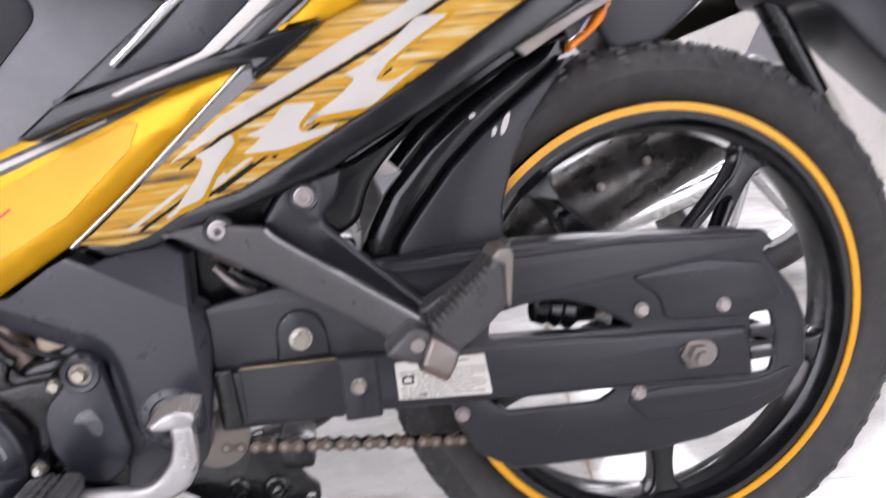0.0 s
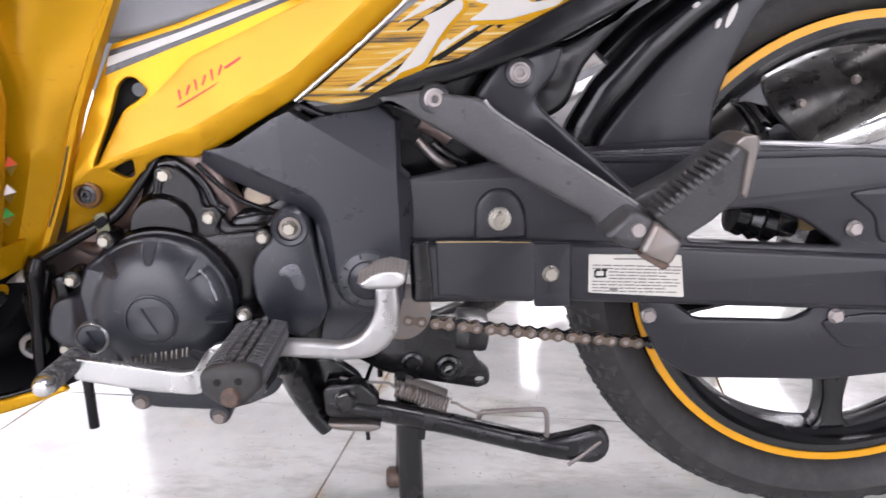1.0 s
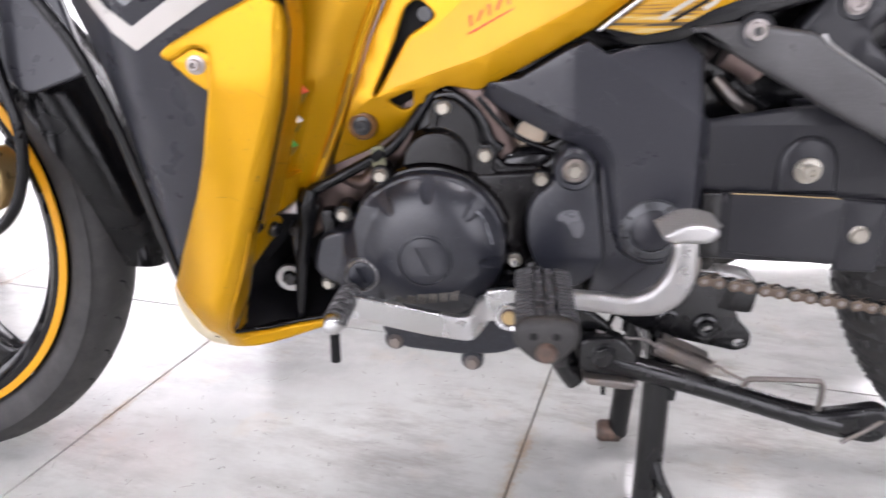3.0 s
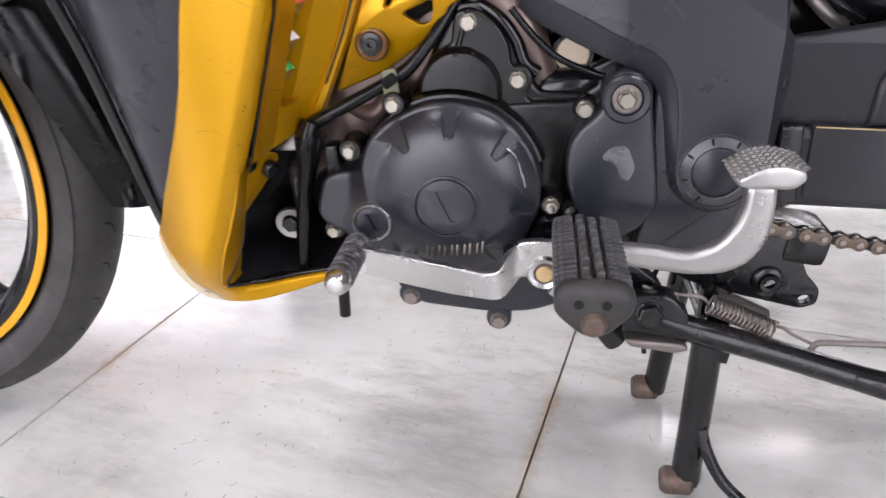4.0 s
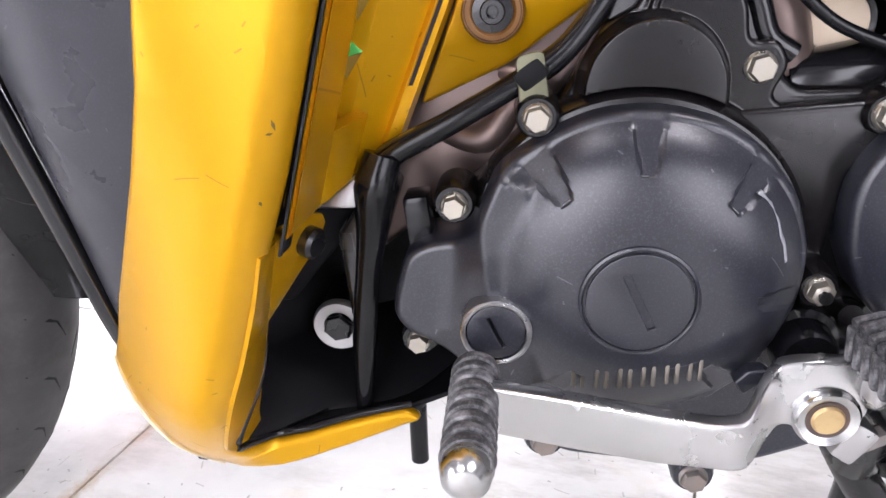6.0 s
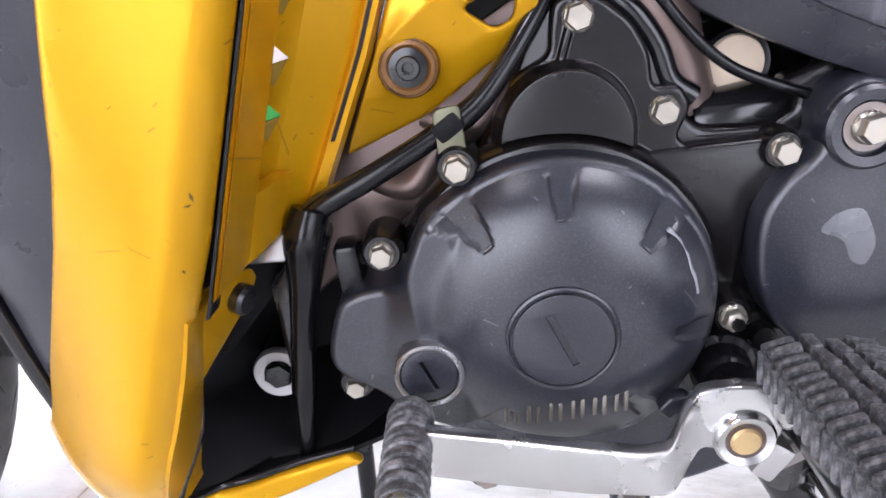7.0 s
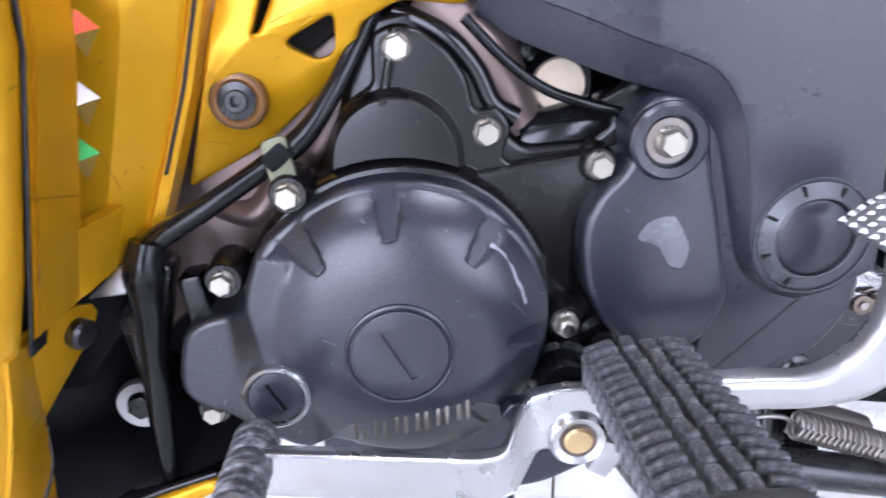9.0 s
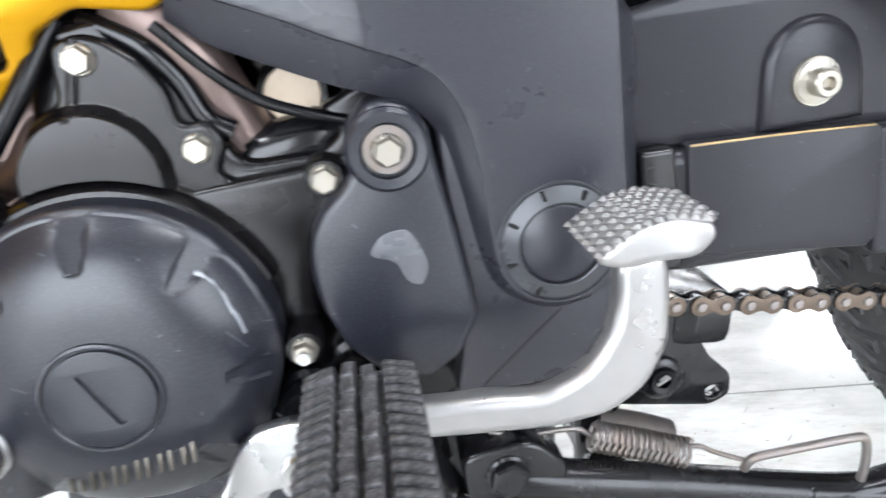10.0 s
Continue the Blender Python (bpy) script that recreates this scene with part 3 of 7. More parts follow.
def wheel(name, cx, cz, half, outer, spokes, first, lugs, slant):
    k = half / 0.046
    w = 0.031 * k
    prof = [(0.199, -w * 0.55), (0.206, -w * 0.72), (0.211, -w), (0.2255, -w - 0.001), (0.2255, -w * 0.7), (0.213, -w * 0.5), (0.205, 0),
            (0.213, w * 0.5), (0.2255, w * 0.7), (0.2255, w), (0.211, w), (0.206, w * 0.72), (0.199, w * 0.55), (0.196, 0), (0.199, -w * 0.55)]
    rim = disc(name, prof, cx, cz, GLOSS, BIKE, 96, "black cast alloy wheel")
    disc("rim_stripe", [(0.2185, -w - 0.0030), (0.2260, -w - 0.0030), (0.2262, -w - 0.0008), (0.2185, -w - 0.0008), (0.2185, -w - 0.0030)], cx, cz, ORANGE, rim, 128, "orange tape line round the rim")
    disc("hub", [(0, -0.045), (0.03, -0.045), (0.034, -0.03), (0.055, -0.028), (0.058, 0.02), (0.034, 0.03), (0, 0.045)], cx, cz, SATIN, rim)
    tyre = disc("tyre", tyre_profile(half, outer), cx, cz, RUBBER, rim, 120, "worn black tyre with zigzag tread")
    prof = tyre_profile(half, outer)
    bm = bmesh.new()
    # raised lugs that zigzag from the crown down the shoulder
    crown = [(r, y) for r, y in prof[4:9]]

    def on_tyre(u, ang, lift):
        s = u * (len(crown) - 1)
        i = min(int(s), len(crown) - 2)
        f = s - i
        r = crown[i][0] * (1 - f) + crown[i + 1][0] * f + lift
        y = crown[i][1] * (1 - f) + crown[i + 1][1] * f
        y -= lift * (1 - u)
        return Vector((cx + r * math.cos(ang), y, cz + r * math.sin(ang)))

    for side in (1, -1):
        for i in range(lugs):
            a = 2 * math.pi * (i + (0.5 if side < 0 else 0)) / lugs
            d = 2 * math.pi / lugs
            if slant:
                ways = [[(1.0, 0.0), (0.75, 0.55), (0.4, 0.75), (0.05, 1.25)]]
            else:
                ways = [[(1.0, 0.0), (0.72, 0.40), (0.34, 0.50), (0.04, 0.74)], [(0.86, 0.60), (0.62, 0.74), (0.64, 1.02), (0.80, 0.98)], [(0.48, 0.70), (0.46, 0.98), (0.30, 1.02), (0.30, 0.80), (0.12, 0.86)]]
            for way in ways:
                pts = [on_tyre(u, a + q * d, -0.0012 if not slant else -0.0013) for u, q in way]
                if side < 0:
                    for p in pts:
                        p.y = -p.y
                tube_bm(pts, 0.0027 if not slant else [0.0008, 0.0020, 0.0019, 0.0008], seg=4, smooth=0 if not slant else 2, bm=bm, up=(0, 1, 0), square=not slant)
    # Slanted tread: black strips on the rubber paint the shade of narrow grooves.
    tread = part("tread", bm, TREAD if not slant else MATT_BLACK, rim, "raised zigzag tread blocks" if not slant else "narrow slanted black strips painted as shaded grooves", 20)
    tread["kind"] = "stuff"
    for i in range(spokes):
        a = radians(first + 360 / spokes * i)
        c, s = math.cos(a), math.sin(a)

        def at(r, q):
            return (cx + r * c - q * s, cz + r * s + q * c)

        outer_loop = [at(0.05, -0.024), at(0.10, -0.020), at(0.165, -0.011), at(0.188, -0.013), at(0.200, -0.024), at(0.200, 0.024), at(0.188, 0.013), at(0.165, 0.011), at(0.10, 0.020), at(0.05, 0.024)]
        gap = [at(0.05, -0.014), at(0.10, -0.0115), at(0.148, -0.003), at(0.148, 0.003), at(0.10, 0.0115), at(0.05, 0.014)]
        slab("spoke", [outer_loop, gap], -0.018 * k, 0.010 * k, GLOSS, rim, 0.005, 0.006)
    return rim


wheel("rear_wheel", 0.0, AXLE_Z, 0.046, 0.287, 5, 54, 56, False)
FRONT = wheel("front_wheel", FRONT_X, FRONT_Z, 0.037, 0.280, 5, 20, 40, True)


def swingarm():
    def top(x):
        return 0.337 - 0.093 * (x + 0.255)

    def low(x):
        return 0.282 - 0.081 * (x + 0.255)

    arm = slab("swingarm", [(-0.437, 0.345), (-0.30, top(-0.30)), (0.052, top(0.052)), (0.056, low(0.056)), (-0.28, low(-0.28)), (-0.30, 0.286), (-0.437, 0.291)],
               -0.105, -0.068, PLASTIC, BIKE, 0.006, 0.006, label="flat black steel swingarm")
    slab("pivot_plate", [(-0.414, 0.347), (-0.333, 0.343), (-0.327, 0.338), (-0.327, 0.294), (-0.334, 0.2885), (-0.414, 0.2985)], -0.1075, -0.10, PLASTIC, arm, 0.0015, 0.002, label="black cover plate on the swingarm")
    tube("worn_or_lit_edge", [(-0.413, -0.1079, 0.3462), (-0.375, -0.1081, 0.3448), (-0.334, -0.1079, 0.3424)], 0.0005, BRASS, arm, "edge rubbed to rusty metal", seg=6)
    tube("worn_or_lit_edge", [(-0.3285, -0.1079, 0.3380), (-0.3285, -0.1079, 0.2960)], 0.0006, DULL_ALLOY, arm, "", seg=6, smooth=0)
    slab("clamp_band", [(-0.4345, 0.347), (-0.420, 0.347), (-0.4175, 0.295), (-0.4345, 0.295)], -0.1095, -0.098, SATIN, arm, 0.002, 0.002)
    slab("strap", [(-0.331, 0.3415), (-0.299, 0.3395), (-0.299, 0.283), (-0.331, 0.284)], -0.1085, -0.10, PLASTIC, arm, 0.002, 0.003)
    bolt(arm, -0.3168, -0.1080, 0.3141, 0.0058, "hex", ZINC, "zinc bolt in the swingarm")
    # label plate with lines of small print
    mid = math.atan2(-0.0028 - 0.010, 0.08)
    stick = slab("label_plate", [(-0.2835, 0.3290), (-0.2035, 0.3245), (-0.1995, 0.2860), (-0.2835, 0.2945)], -0.1062, -0.1040, LABEL, arm, 0.0004, 0.002, label="cream printed label on the swingarm")
    rng = random.Random(5)
    rows = [(-0.240, 0.3228, 0.044, 0.0012, -3)]
    for i in range(9):
        x, z, stop = -0.2805 if i not in (2, 3, 4) else -0.2660, 0.3190 - 0.0029 * i, -0.2035 - 0.010 * (i % 4 == 3)
        while x < stop - 0.004:
            w = min(rng.uniform(0.003, 0.010), stop - x)
            rows.append((x + w / 2, z - 0.070 * (x + 0.28), w, 0.0009, -4))
            x += w + 0.0011
    rows.append((-0.2615, 0.2965, 0.007, 0.0022, -4))
    bars("print", rows, FADED_INK, stick, -0.1064)
    bars("mark", [(-0.2755, 0.3145, 0.004, 0.0018, 0), (-0.2780, 0.3115, 0.0018, 0.006, 0), (-0.2755, 0.3085, 0.004, 0.0018, 0), (-0.2700, 0.3145, 0.005, 0.0018, 0), (-0.2695, 0.3115, 0.0018, 0.006, 0), (-0.2705, 0.3085, 0.005, 0.0018, 0)], INK, stick, -0.1064)
    # axle, slotted adjuster and nut
    slab("axle_slot", [(-0.020, 0.302), (0.022, 0.298), (0.022, 0.276), (-0.020, 0.280)], -0.1062, -0.098, SATIN, arm, 0.002, 0.010)
    disc("axle_nut", [(0, -0.1215), (0.0055, -0.1215), (0.006, -0.120), (0.006, -0.1165), (0.0105, -0.1165), (0.0108, -0.1085), (0.015, -0.1080), (0.015, -0.1055)], -0.0035, 0.291, DARK_STEEL, arm, 6, "steel axle nut")
    disc("washer", [(0, -0.1090), (0.0125, -0.1090), (0.013, -0.106), (0.013, -0.104)], 0.004, 0.2905, DARK_STEEL, arm, 28)
    block("adjuster", (0.006, 0.02, 0.046), Matrix.Translation((0.056, -0.086, 0.285)), SATIN, arm, 0.002)
    return arm


swingarm()


def chain_case():
    outer = [(-0.440, 0.400), (-0.365, 0.411), (-0.275, 0.4165), (-0.160, 0.4175), (0.040, 0.402), (0.074, 0.398), (0.086, 0.3835), (0.071, 0.380), (0.105, 0.333),
             (0.115, 0.305), (0.114, 0.261), (0.093, 0.232), (0.054, 0.213), (0.010, 0.2005), (-0.062, 0.1965), (-0.185, 0.205), (-0.216, 0.226), (-0.234, 0.262), (-0.240, 0.300),
             (-0.262, 0.330), (-0.437, 0.346)]
    window = [(-0.197, 0.334), (-0.192, 0.356), (-0.160, 0.361), (-0.128, 0.3605), (-0.098, 0.350), (-0.060, 0.3235)]
    gap = [(-0.228, 0.300), (-0.206, 0.2800), (-0.186, 0.2635), (-0.099, 0.2570), (-0.084, 0.2640), (-0.076, 0.2720), (-0.060, 0.2760), (-0.060, 0.300)]
    tail = [(0.057, 0.318), (0.078, 0.318), (0.0825, 0.290), (0.077, 0.258), (0.055, 0.258)]
    case = slab("chain_case", [outer, window, gap, tail], -0.1000, -0.0920, PLASTIC, BIKE, 0.0035, 0.006, label="long matt black plastic chain case")
    # the raised upper rib and the step on the rear
    slab("upper_rib", [(-0.300, 0.414), (-0.05, 0.410), (0.066, 0.3965), (0.060, 0.3925), (-0.06, 0.403), (-0.300, 0.4065)], -0.1035, -0.098, PLASTIC, case, 0.002, 0.002)
    slab("rear_panel", [(-0.062, 0.372), (0.010, 0.379), (0.070, 0.368), (0.092, 0.333), (0.050, 0.318), (-0.030, 0.326), (-0.034, 0.350)], -0.1025, -0.098, PLASTIC, case, 0.0022, 0.010)
    slab("lower_step", [(-0.075, 0.256), (-0.03, 0.2615), (0.06, 0.252), (0.100, 0.262), (0.090, 0.242), (0.03, 0.226), (-0.05, 0.228)], -0.1025, -0.098, PLASTIC, case, 0.002, 0.010)
    for z in (0.2995, 0.2760):
        block("vent_bar", (0.026, 0.012, 0.009), pose(0.069, -0.094, z, 0, 0, 0), PLASTIC, case, 0.002)
    for x, z, y in ((-0.2281, 0.2686, -0.1000), (-0.0523, 0.3402, -0.1015), (0.028, 0.3326, -0.1025), (-0.0598, 0.2604, -0.1015)):
        bolt(case, x, y, z, 0.0056, "hex", SOCKET)
    tube("top_flange", [(-0.365, -0.080, 0.4085), (-0.275, -0.078, 0.4130), (-0.160, -0.078, 0.4140), (-0.04, -0.080, 0.4060), (0.066, -0.085, 0.3950)], 0.0035, PLASTIC, case, flat=5.0)
    # boss of the front mount
    boss = [(-0.3815, 0.345), (-0.380, 0.366)] + [(-0.359 + 0.021 * math.cos(radians(a)), 0.368 + 0.021 * math.sin(radians(a))) for a in range(165, 10, -15)] + [(-0.337, 0.366), (-0.336, 0.345)]
    slab("mount_boss", boss, -0.1045, -0.09, PLASTIC, case, 0.004, 0, label="raised round boss in the case")
    disc("washer", [(0, -0.1062), (0.0098, -0.1062), (0.0102, -0.105), (0.0102, -0.104)], -0.3594, 0.3634, ZINC, case, 28)
    bolt(case, -0.3594, -0.1060, 0.3634, 0.0056, "socket", ZINC, "bright socket bolt", 0.008)
    # what shows through the window: black boot, sprocket rim and a brass-coloured stud
    part("rubber_boot", lathe_bm([(0, 0), (0.017, 0), (0.019, 0.01), (0.016, 0.014), (0.020, 0.022), (0.017, 0.027), (0.020, 0.036), (0.012, 0.045), (0.010, 0.06), (0, 0.06)],
                                 Matrix.Translation((-0.142, -0.058, 0.348)) @ Matrix.Rotation(radians(105), 4, "Y")), GLOSS, case)
    part("stud", lathe_bm([(0, 0), (0.006, 0), (0.006, 0.012), (0.004, 0.016), (0, 0.016)], Matrix.Translation((-0.080, -0.06, 0.336)) @ Matrix.Rotation(radians(100), 4, "Y"), 8), BRASS, case)
    return case


chain_case()


def chain():
    """Lower run of the drive chain, link by link."""
    head = slab("chain", circle(-0.448, 0.272, 0.028, 30), -0.070, -0.060, DARK_STEEL, BIKE, 0.001, 0, label="greasy steel drive chain on its front sprocket")
    a, b = Vector((-0.442, -0.065, 0.2625)), Vector((-0.214, -0.065, 0.2275))
    n = 18
    turn = math.atan2(b.z - a.z, b.x - a.x)
    step = (b - a) / n

    def link_bm(wide):
        y = 0.0052 if wide else 0.0036
        out = bmesh.new()
        for s in (-1, 1):
            loop = [(-0.0063 + 0.0052 * math.cos(radians(q)), 0.0052 * math.sin(radians(q))) for q in range(50, 311, 26)] + [(0.0, -0.0031)]
            loop += [(0.0063 + 0.0052 * math.cos(radians(q)), 0.0052 * math.sin(radians(q))) for q in range(-130, 131, 26)] + [(0.0, 0.0031)]
            p = slab_bm(loop, s * y - 0.0007, s * y + 0.0007, 0.0003, 0)
            out = join(out, p)
        for x in (-0.0062, 0.0062):
            out = join(out, lathe_bm([(0, -0.0064), (0.0019, -0.0064), (0.0019, -0.005), (0.0042, -0.003), (0.0042, 0.003), (0.0019, 0.005), (0.0019, 0.0064), (0, 0.0064)], along_y(x, 0), 12))
        return out

    kinds = []
    for wide in (True, False):
        bm = link_bm(wide)
        bmesh.ops.recalc_face_normals(bm, faces=bm.faces)
        keep_sharp(bm)
        me = bpy.data.meshes.new("link")
        bm.to_mesh(me)
        bm.free()
        me.materials.append(CHAIN_PLATE if wide else SATIN)
        kinds.append(me)
    bm = lathe_bm([(0, -0.0014), (0.0021, -0.0012), (0.0026, -0.0004), (0.0026, 0.001), (0, 0.001)], along_y(0, 0), 14)
    bmesh.ops.recalc_face_normals(bm, faces=bm.faces)
    keep_sharp(bm)
    pin = bpy.data.meshes.new("pin")
    bm.to_mesh(pin)
    bm.free()
    pin.materials.append(SOCKET)
    for i in range(n):
        p = a + step * (i + 0.5)
        o = new("link", kinds[i % 2])
        o.parent = head
        o.matrix_basis = Matrix.Translation((p.x, p.y, p.z - 0.0015 * math.sin(math.pi * i / n))) @ Matrix.Rotation(-turn, 4, "Y")
        for s in (-0.0062, 0.0062) if i % 2 == 0 else ():
            q = new("pin", pin)
            q.parent = head
            q.matrix_basis = o.matrix_basis @ Matrix.Translation((s, -0.0058, 0))
    return head


chain()


def smooth_line(points, count=90):
    """A smooth open line through the points, evenly by their order."""
    k = np.arange(len(points))
    t = np.linspace(0, len(points) - 1, count)
    out = []
    for axis in (0, 1):
        v = np.array([p[axis] for p in points])
        m = np.gradient(v)
        i = np.minimum(t.astype(int), len(points) - 2)
        u = t - k[i]
        out.append((2 * u ** 3 - 3 * u ** 2 + 1) * v[i] + (u ** 3 - 2 * u ** 2 + u) * m[i] + (3 * u ** 2 - 2 * u ** 3) * v[i + 1] + (u ** 3 - u ** 2) * m[i + 1])
    return [(float(a), float(b)) for a, b in zip(*out)]


def side_cover():
    """Dark grey plastic cover between the engine and the swingarm: a raised face, a sloping wall along its edge and a lower panel."""
    def fold(x, z):
        # facet above the crease falls away, the rear edge bends in
        d = ((z - 0.451) * 0.835 + (x + 0.512) * 0.550)
        return max(0.0, d) * 0.50 + max(0.0, x + 0.4435) * 1.2 + max(0.0, -0.535 - x) * 0.12

    crease = [(-0.5980, 0.4310), (-0.5770, 0.4225), (-0.5595, 0.4143), (-0.5460, 0.4073), (-0.5350, 0.4023), (-0.5245, 0.3976), (-0.5147, 0.3918), (-0.5082, 0.3845), (-0.5030, 0.3737), (-0.5005, 0.3615), (-0.4990, 0.3465), (-0.4982, 0.3280),
              (-0.4972, 0.3150), (-0.4950, 0.3070), (-0.4900, 0.2995), (-0.4820, 0.2945), (-0.4715, 0.2925), (-0.4600, 0.2935)]
    foot = [(-0.6020, 0.4210), (-0.5880, 0.4105), (-0.5732, 0.4028), (-0.5582, 0.3955), (-0.5480, 0.3908), (-0.5360, 0.3862), (-0.5231, 0.3805), (-0.5160, 0.3730), (-0.5118, 0.3660), (-0.5095, 0.3580), (-0.5070, 0.3440), (-0.5040, 0.3245),
            (-0.5014, 0.3120), (-0.4975, 0.3025), (-0.4908, 0.2952), (-0.4806, 0.2897), (-0.4717, 0.2874), (-0.4600, 0.2890)]
    crease, foot = smooth_line(crease), smooth_line(foot)
    outer = [(-0.575, 0.434), (-0.541, 0.454), (-0.526, 0.460), (-0.512, 0.451), (-0.459, 0.463), (-0.440, 0.446), (-0.4405, 0.408), (-0.4335, 0.400), (-0.432, 0.376), (-0.436, 0.335), (-0.443, 0.300)] + crease[::-1]
    cover = slab("side_cover", outer, -0.1165, -0.085, GREY_PLASTIC, BIKE, 0.0010, 0, fold, "dark grey plastic side cover", 0.008, 25, (((-0.512, 0.451), (0.55, 0.835)), ((-0.4435, 0.4), (1, 0)), ((-0.535, 0.4), (1, 0))))
    wall = []
    for (ax, az), (bx, bz) in zip(crease, foot):
        top, low = -0.1158 + fold(ax, az), -0.1092 + fold(bx, bz)
        wall.append([(ax, top, az), (ax * 0.55 + bx * 0.45, top * 0.60 + low * 0.40, az * 0.55 + bz * 0.45), (ax * 0.08 + bx * 0.92, top * 0.12 + low * 0.88, az * 0.08 + bz * 0.92), (bx, low, bz), (bx, -0.090, bz)])
    part("edge_wall", sheet_bm(wall, 0.0012), GREY_PLASTIC, cover, "sloping wall along the cover's edge", 50)
    slab("lower_panel", [(-0.5135, 0.372), (-0.495, 0.372), (-0.470, 0.300), (-0.443, 0.302), (-0.4495, 0.276), (-0.461, 0.262), (-0.479, 0.2525), (-0.520, 0.255), (-0.513, 0.285), (-0.5085, 0.302), (-0.513, 0.345)],
         -0.1098, -0.082, GREY_PLASTIC, cover, 0.0020, 0.004, None, "lower panel of the side cover")
    # round boss with a notched ring
    cx, cz = -0.4714, 0.3188
    disc("boss_ring", [(0.0168, -0.1150), (0.0168, -0.1196), (0.0174, -0.1199), (0.0234, -0.1172), (0.0237, -0.1160), (0.0243, -0.1160), (0.0245, -0.1176), (0.0252, -0.1176), (0.0256, -0.1100)], cx, cz, RING, cover, 56, "lighter notched ring")
    disc("boss_cap", [(0, -0.1192), (0.0150, -0.1190), (0.0164, -0.1180), (0.0168, -0.110)], cx, cz, GREY_PLASTIC, cover, 44)
    # Raised black blocks put the shade of the ring's notches into colour.
    for a in (60, 105, 150, 195, 240):
        block("notch_shade", (0.0050, 0.0032, 0.0015), Matrix.Translation((cx + 0.0204 * math.cos(radians(a)), -0.1176, cz + 0.0204 * math.sin(radians(a)))) @ Matrix.Rotation(radians(-a), 4, "Y"), INK, cover, 0.0004)
    slab("seam", [(-0.4635, 0.2945), (-0.4625, 0.2935), (-0.508, 0.2560), (-0.509, 0.2570)], -0.1102, -0.100, PLASTIC, cover, 0.0003, 0)
    return cover


side_cover()


def passenger_step():
    """Alloy bracket with the folded passenger footrest."""
    def lean(x, z):
        return -max(0.0, x + 0.41) * 0.44

    arm = slab("footrest_bracket", [(-0.456, 0.4675), (-0.421, 0.4715), (-0.374, 0.4645), (-0.364, 0.455), (-0.262, 0.386), (-0.250, 0.374), (-0.262, 0.357), (-0.286, 0.3605), (-0.293, 0.374), (-0.358, 0.410), (-0.425, 0.450)],
               -0.1120, -0.094, ALU, BIKE, 0.0035, 0.004, lean, "grey alloy passenger footrest bracket")
    slab("upper_arm", [(-0.377, 0.464), (-0.357, 0.491), (-0.306, 0.502), (-0.312, 0.481), (-0.328, 0.461), (-0.322, 0.452), (-0.250, 0.383), (-0.262, 0.372), (-0.362, 0.446)],
         -0.0960, -0.075, PLASTIC, arm, 0.004, 0.006, lambda x, z: -max(0.0, x + 0.33) * 0.55)
    for x, z in ((-0.4102, 0.4648), (-0.3398, 0.4819)):
        y = -0.1118 if x < -0.4 else -0.0960
        disc("collar", [(0.0075, y - 0.0002), (0.0115, y - 0.0012), (0.0125, y), (0.0125, y + 0.004)], x, z, PLASTIC, arm, 32)
        bolt(arm, x, y + 0.001, z, 0.0066, "socket", SOCKET, "steel socket bolt", 0.005)
    tube("worn_or_lit_edge", [(x, -0.1115 + lean(x, z), z) for x, z in ((-0.372, 0.4632), (-0.3635, 0.4540), (-0.330, 0.4310), (-0.290, 0.4040), (-0.264, 0.3860))], [0.0016, 0.0013, 0.0008, 0.0010, 0.0014], DULL_ALLOY, arm, "edge rubbed to bare metal", seg=6)
    # hinge fork and pin
    hinge = slab("hinge", [(-0.2945, 0.3680), (-0.2725, 0.3870), (-0.2600, 0.3810), (-0.2480, 0.3640), (-0.2600, 0.3560), (-0.2760, 0.3580)], -0.1990, -0.165, ALU, arm, 0.0035, 0.004, None, "worn forked hinge of the footrest")
    disc("pin", [(0, -0.2010), (0.0050, -0.2010), (0.0058, -0.1995), (0.006, -0.19)], -0.2700, 0.3725, SOCKET, arm, 20, "bare round hinge pin")
    slab("spring_block", [(-0.2700, 0.3570), (-0.2590, 0.3800), (-0.2390, 0.3640), (-0.2460, 0.3480), (-0.2560, 0.3440)], -0.2060, -0.170, DARK_STEEL, arm, 0.004, 0.004, None, "worn brown metal end of the footrest hinge")
    slab("hinge_edge", [(-0.2720, 0.3555), (-0.2695, 0.3580), (-0.2480, 0.3475), (-0.2530, 0.3435)], -0.2075, -0.180, RUST, arm, 0.0015, 0.002, None, "rubbed brassy edge")
    # footrest, folded up along the bike: plain plate with a ribbed upper edge
    def tilt(x, z):
        return -((x + 0.25) * 0.6 + (z - 0.37) * 0.5) * 0.25

    rest = slab("footrest", [(-0.2600, 0.3830), (-0.2180, 0.4225), (-0.2060, 0.4370), (-0.1985, 0.4340), (-0.2020, 0.3960), (-0.2200, 0.3780), (-0.2420, 0.3615)], -0.2020, -0.176, ALU, arm, 0.004, 0.004, tilt, "folded grey passenger footrest with a ribbed edge", 0.012, 30)
    slab("end_flare", [(-0.2130, 0.4340), (-0.2075, 0.4400), (-0.1985, 0.4395), (-0.1965, 0.4330), (-0.2005, 0.3950), (-0.2040, 0.3980), (-0.2035, 0.4280)], -0.2060, -0.172, DARK_STEEL, rest, 0.002, 0.002, tilt, "worn flared end of the footrest", 0.012)
    for i in range(12):
        t = i / 11
        x, z = -0.2580 + 0.0400 * t, 0.3905 + 0.0375 * t
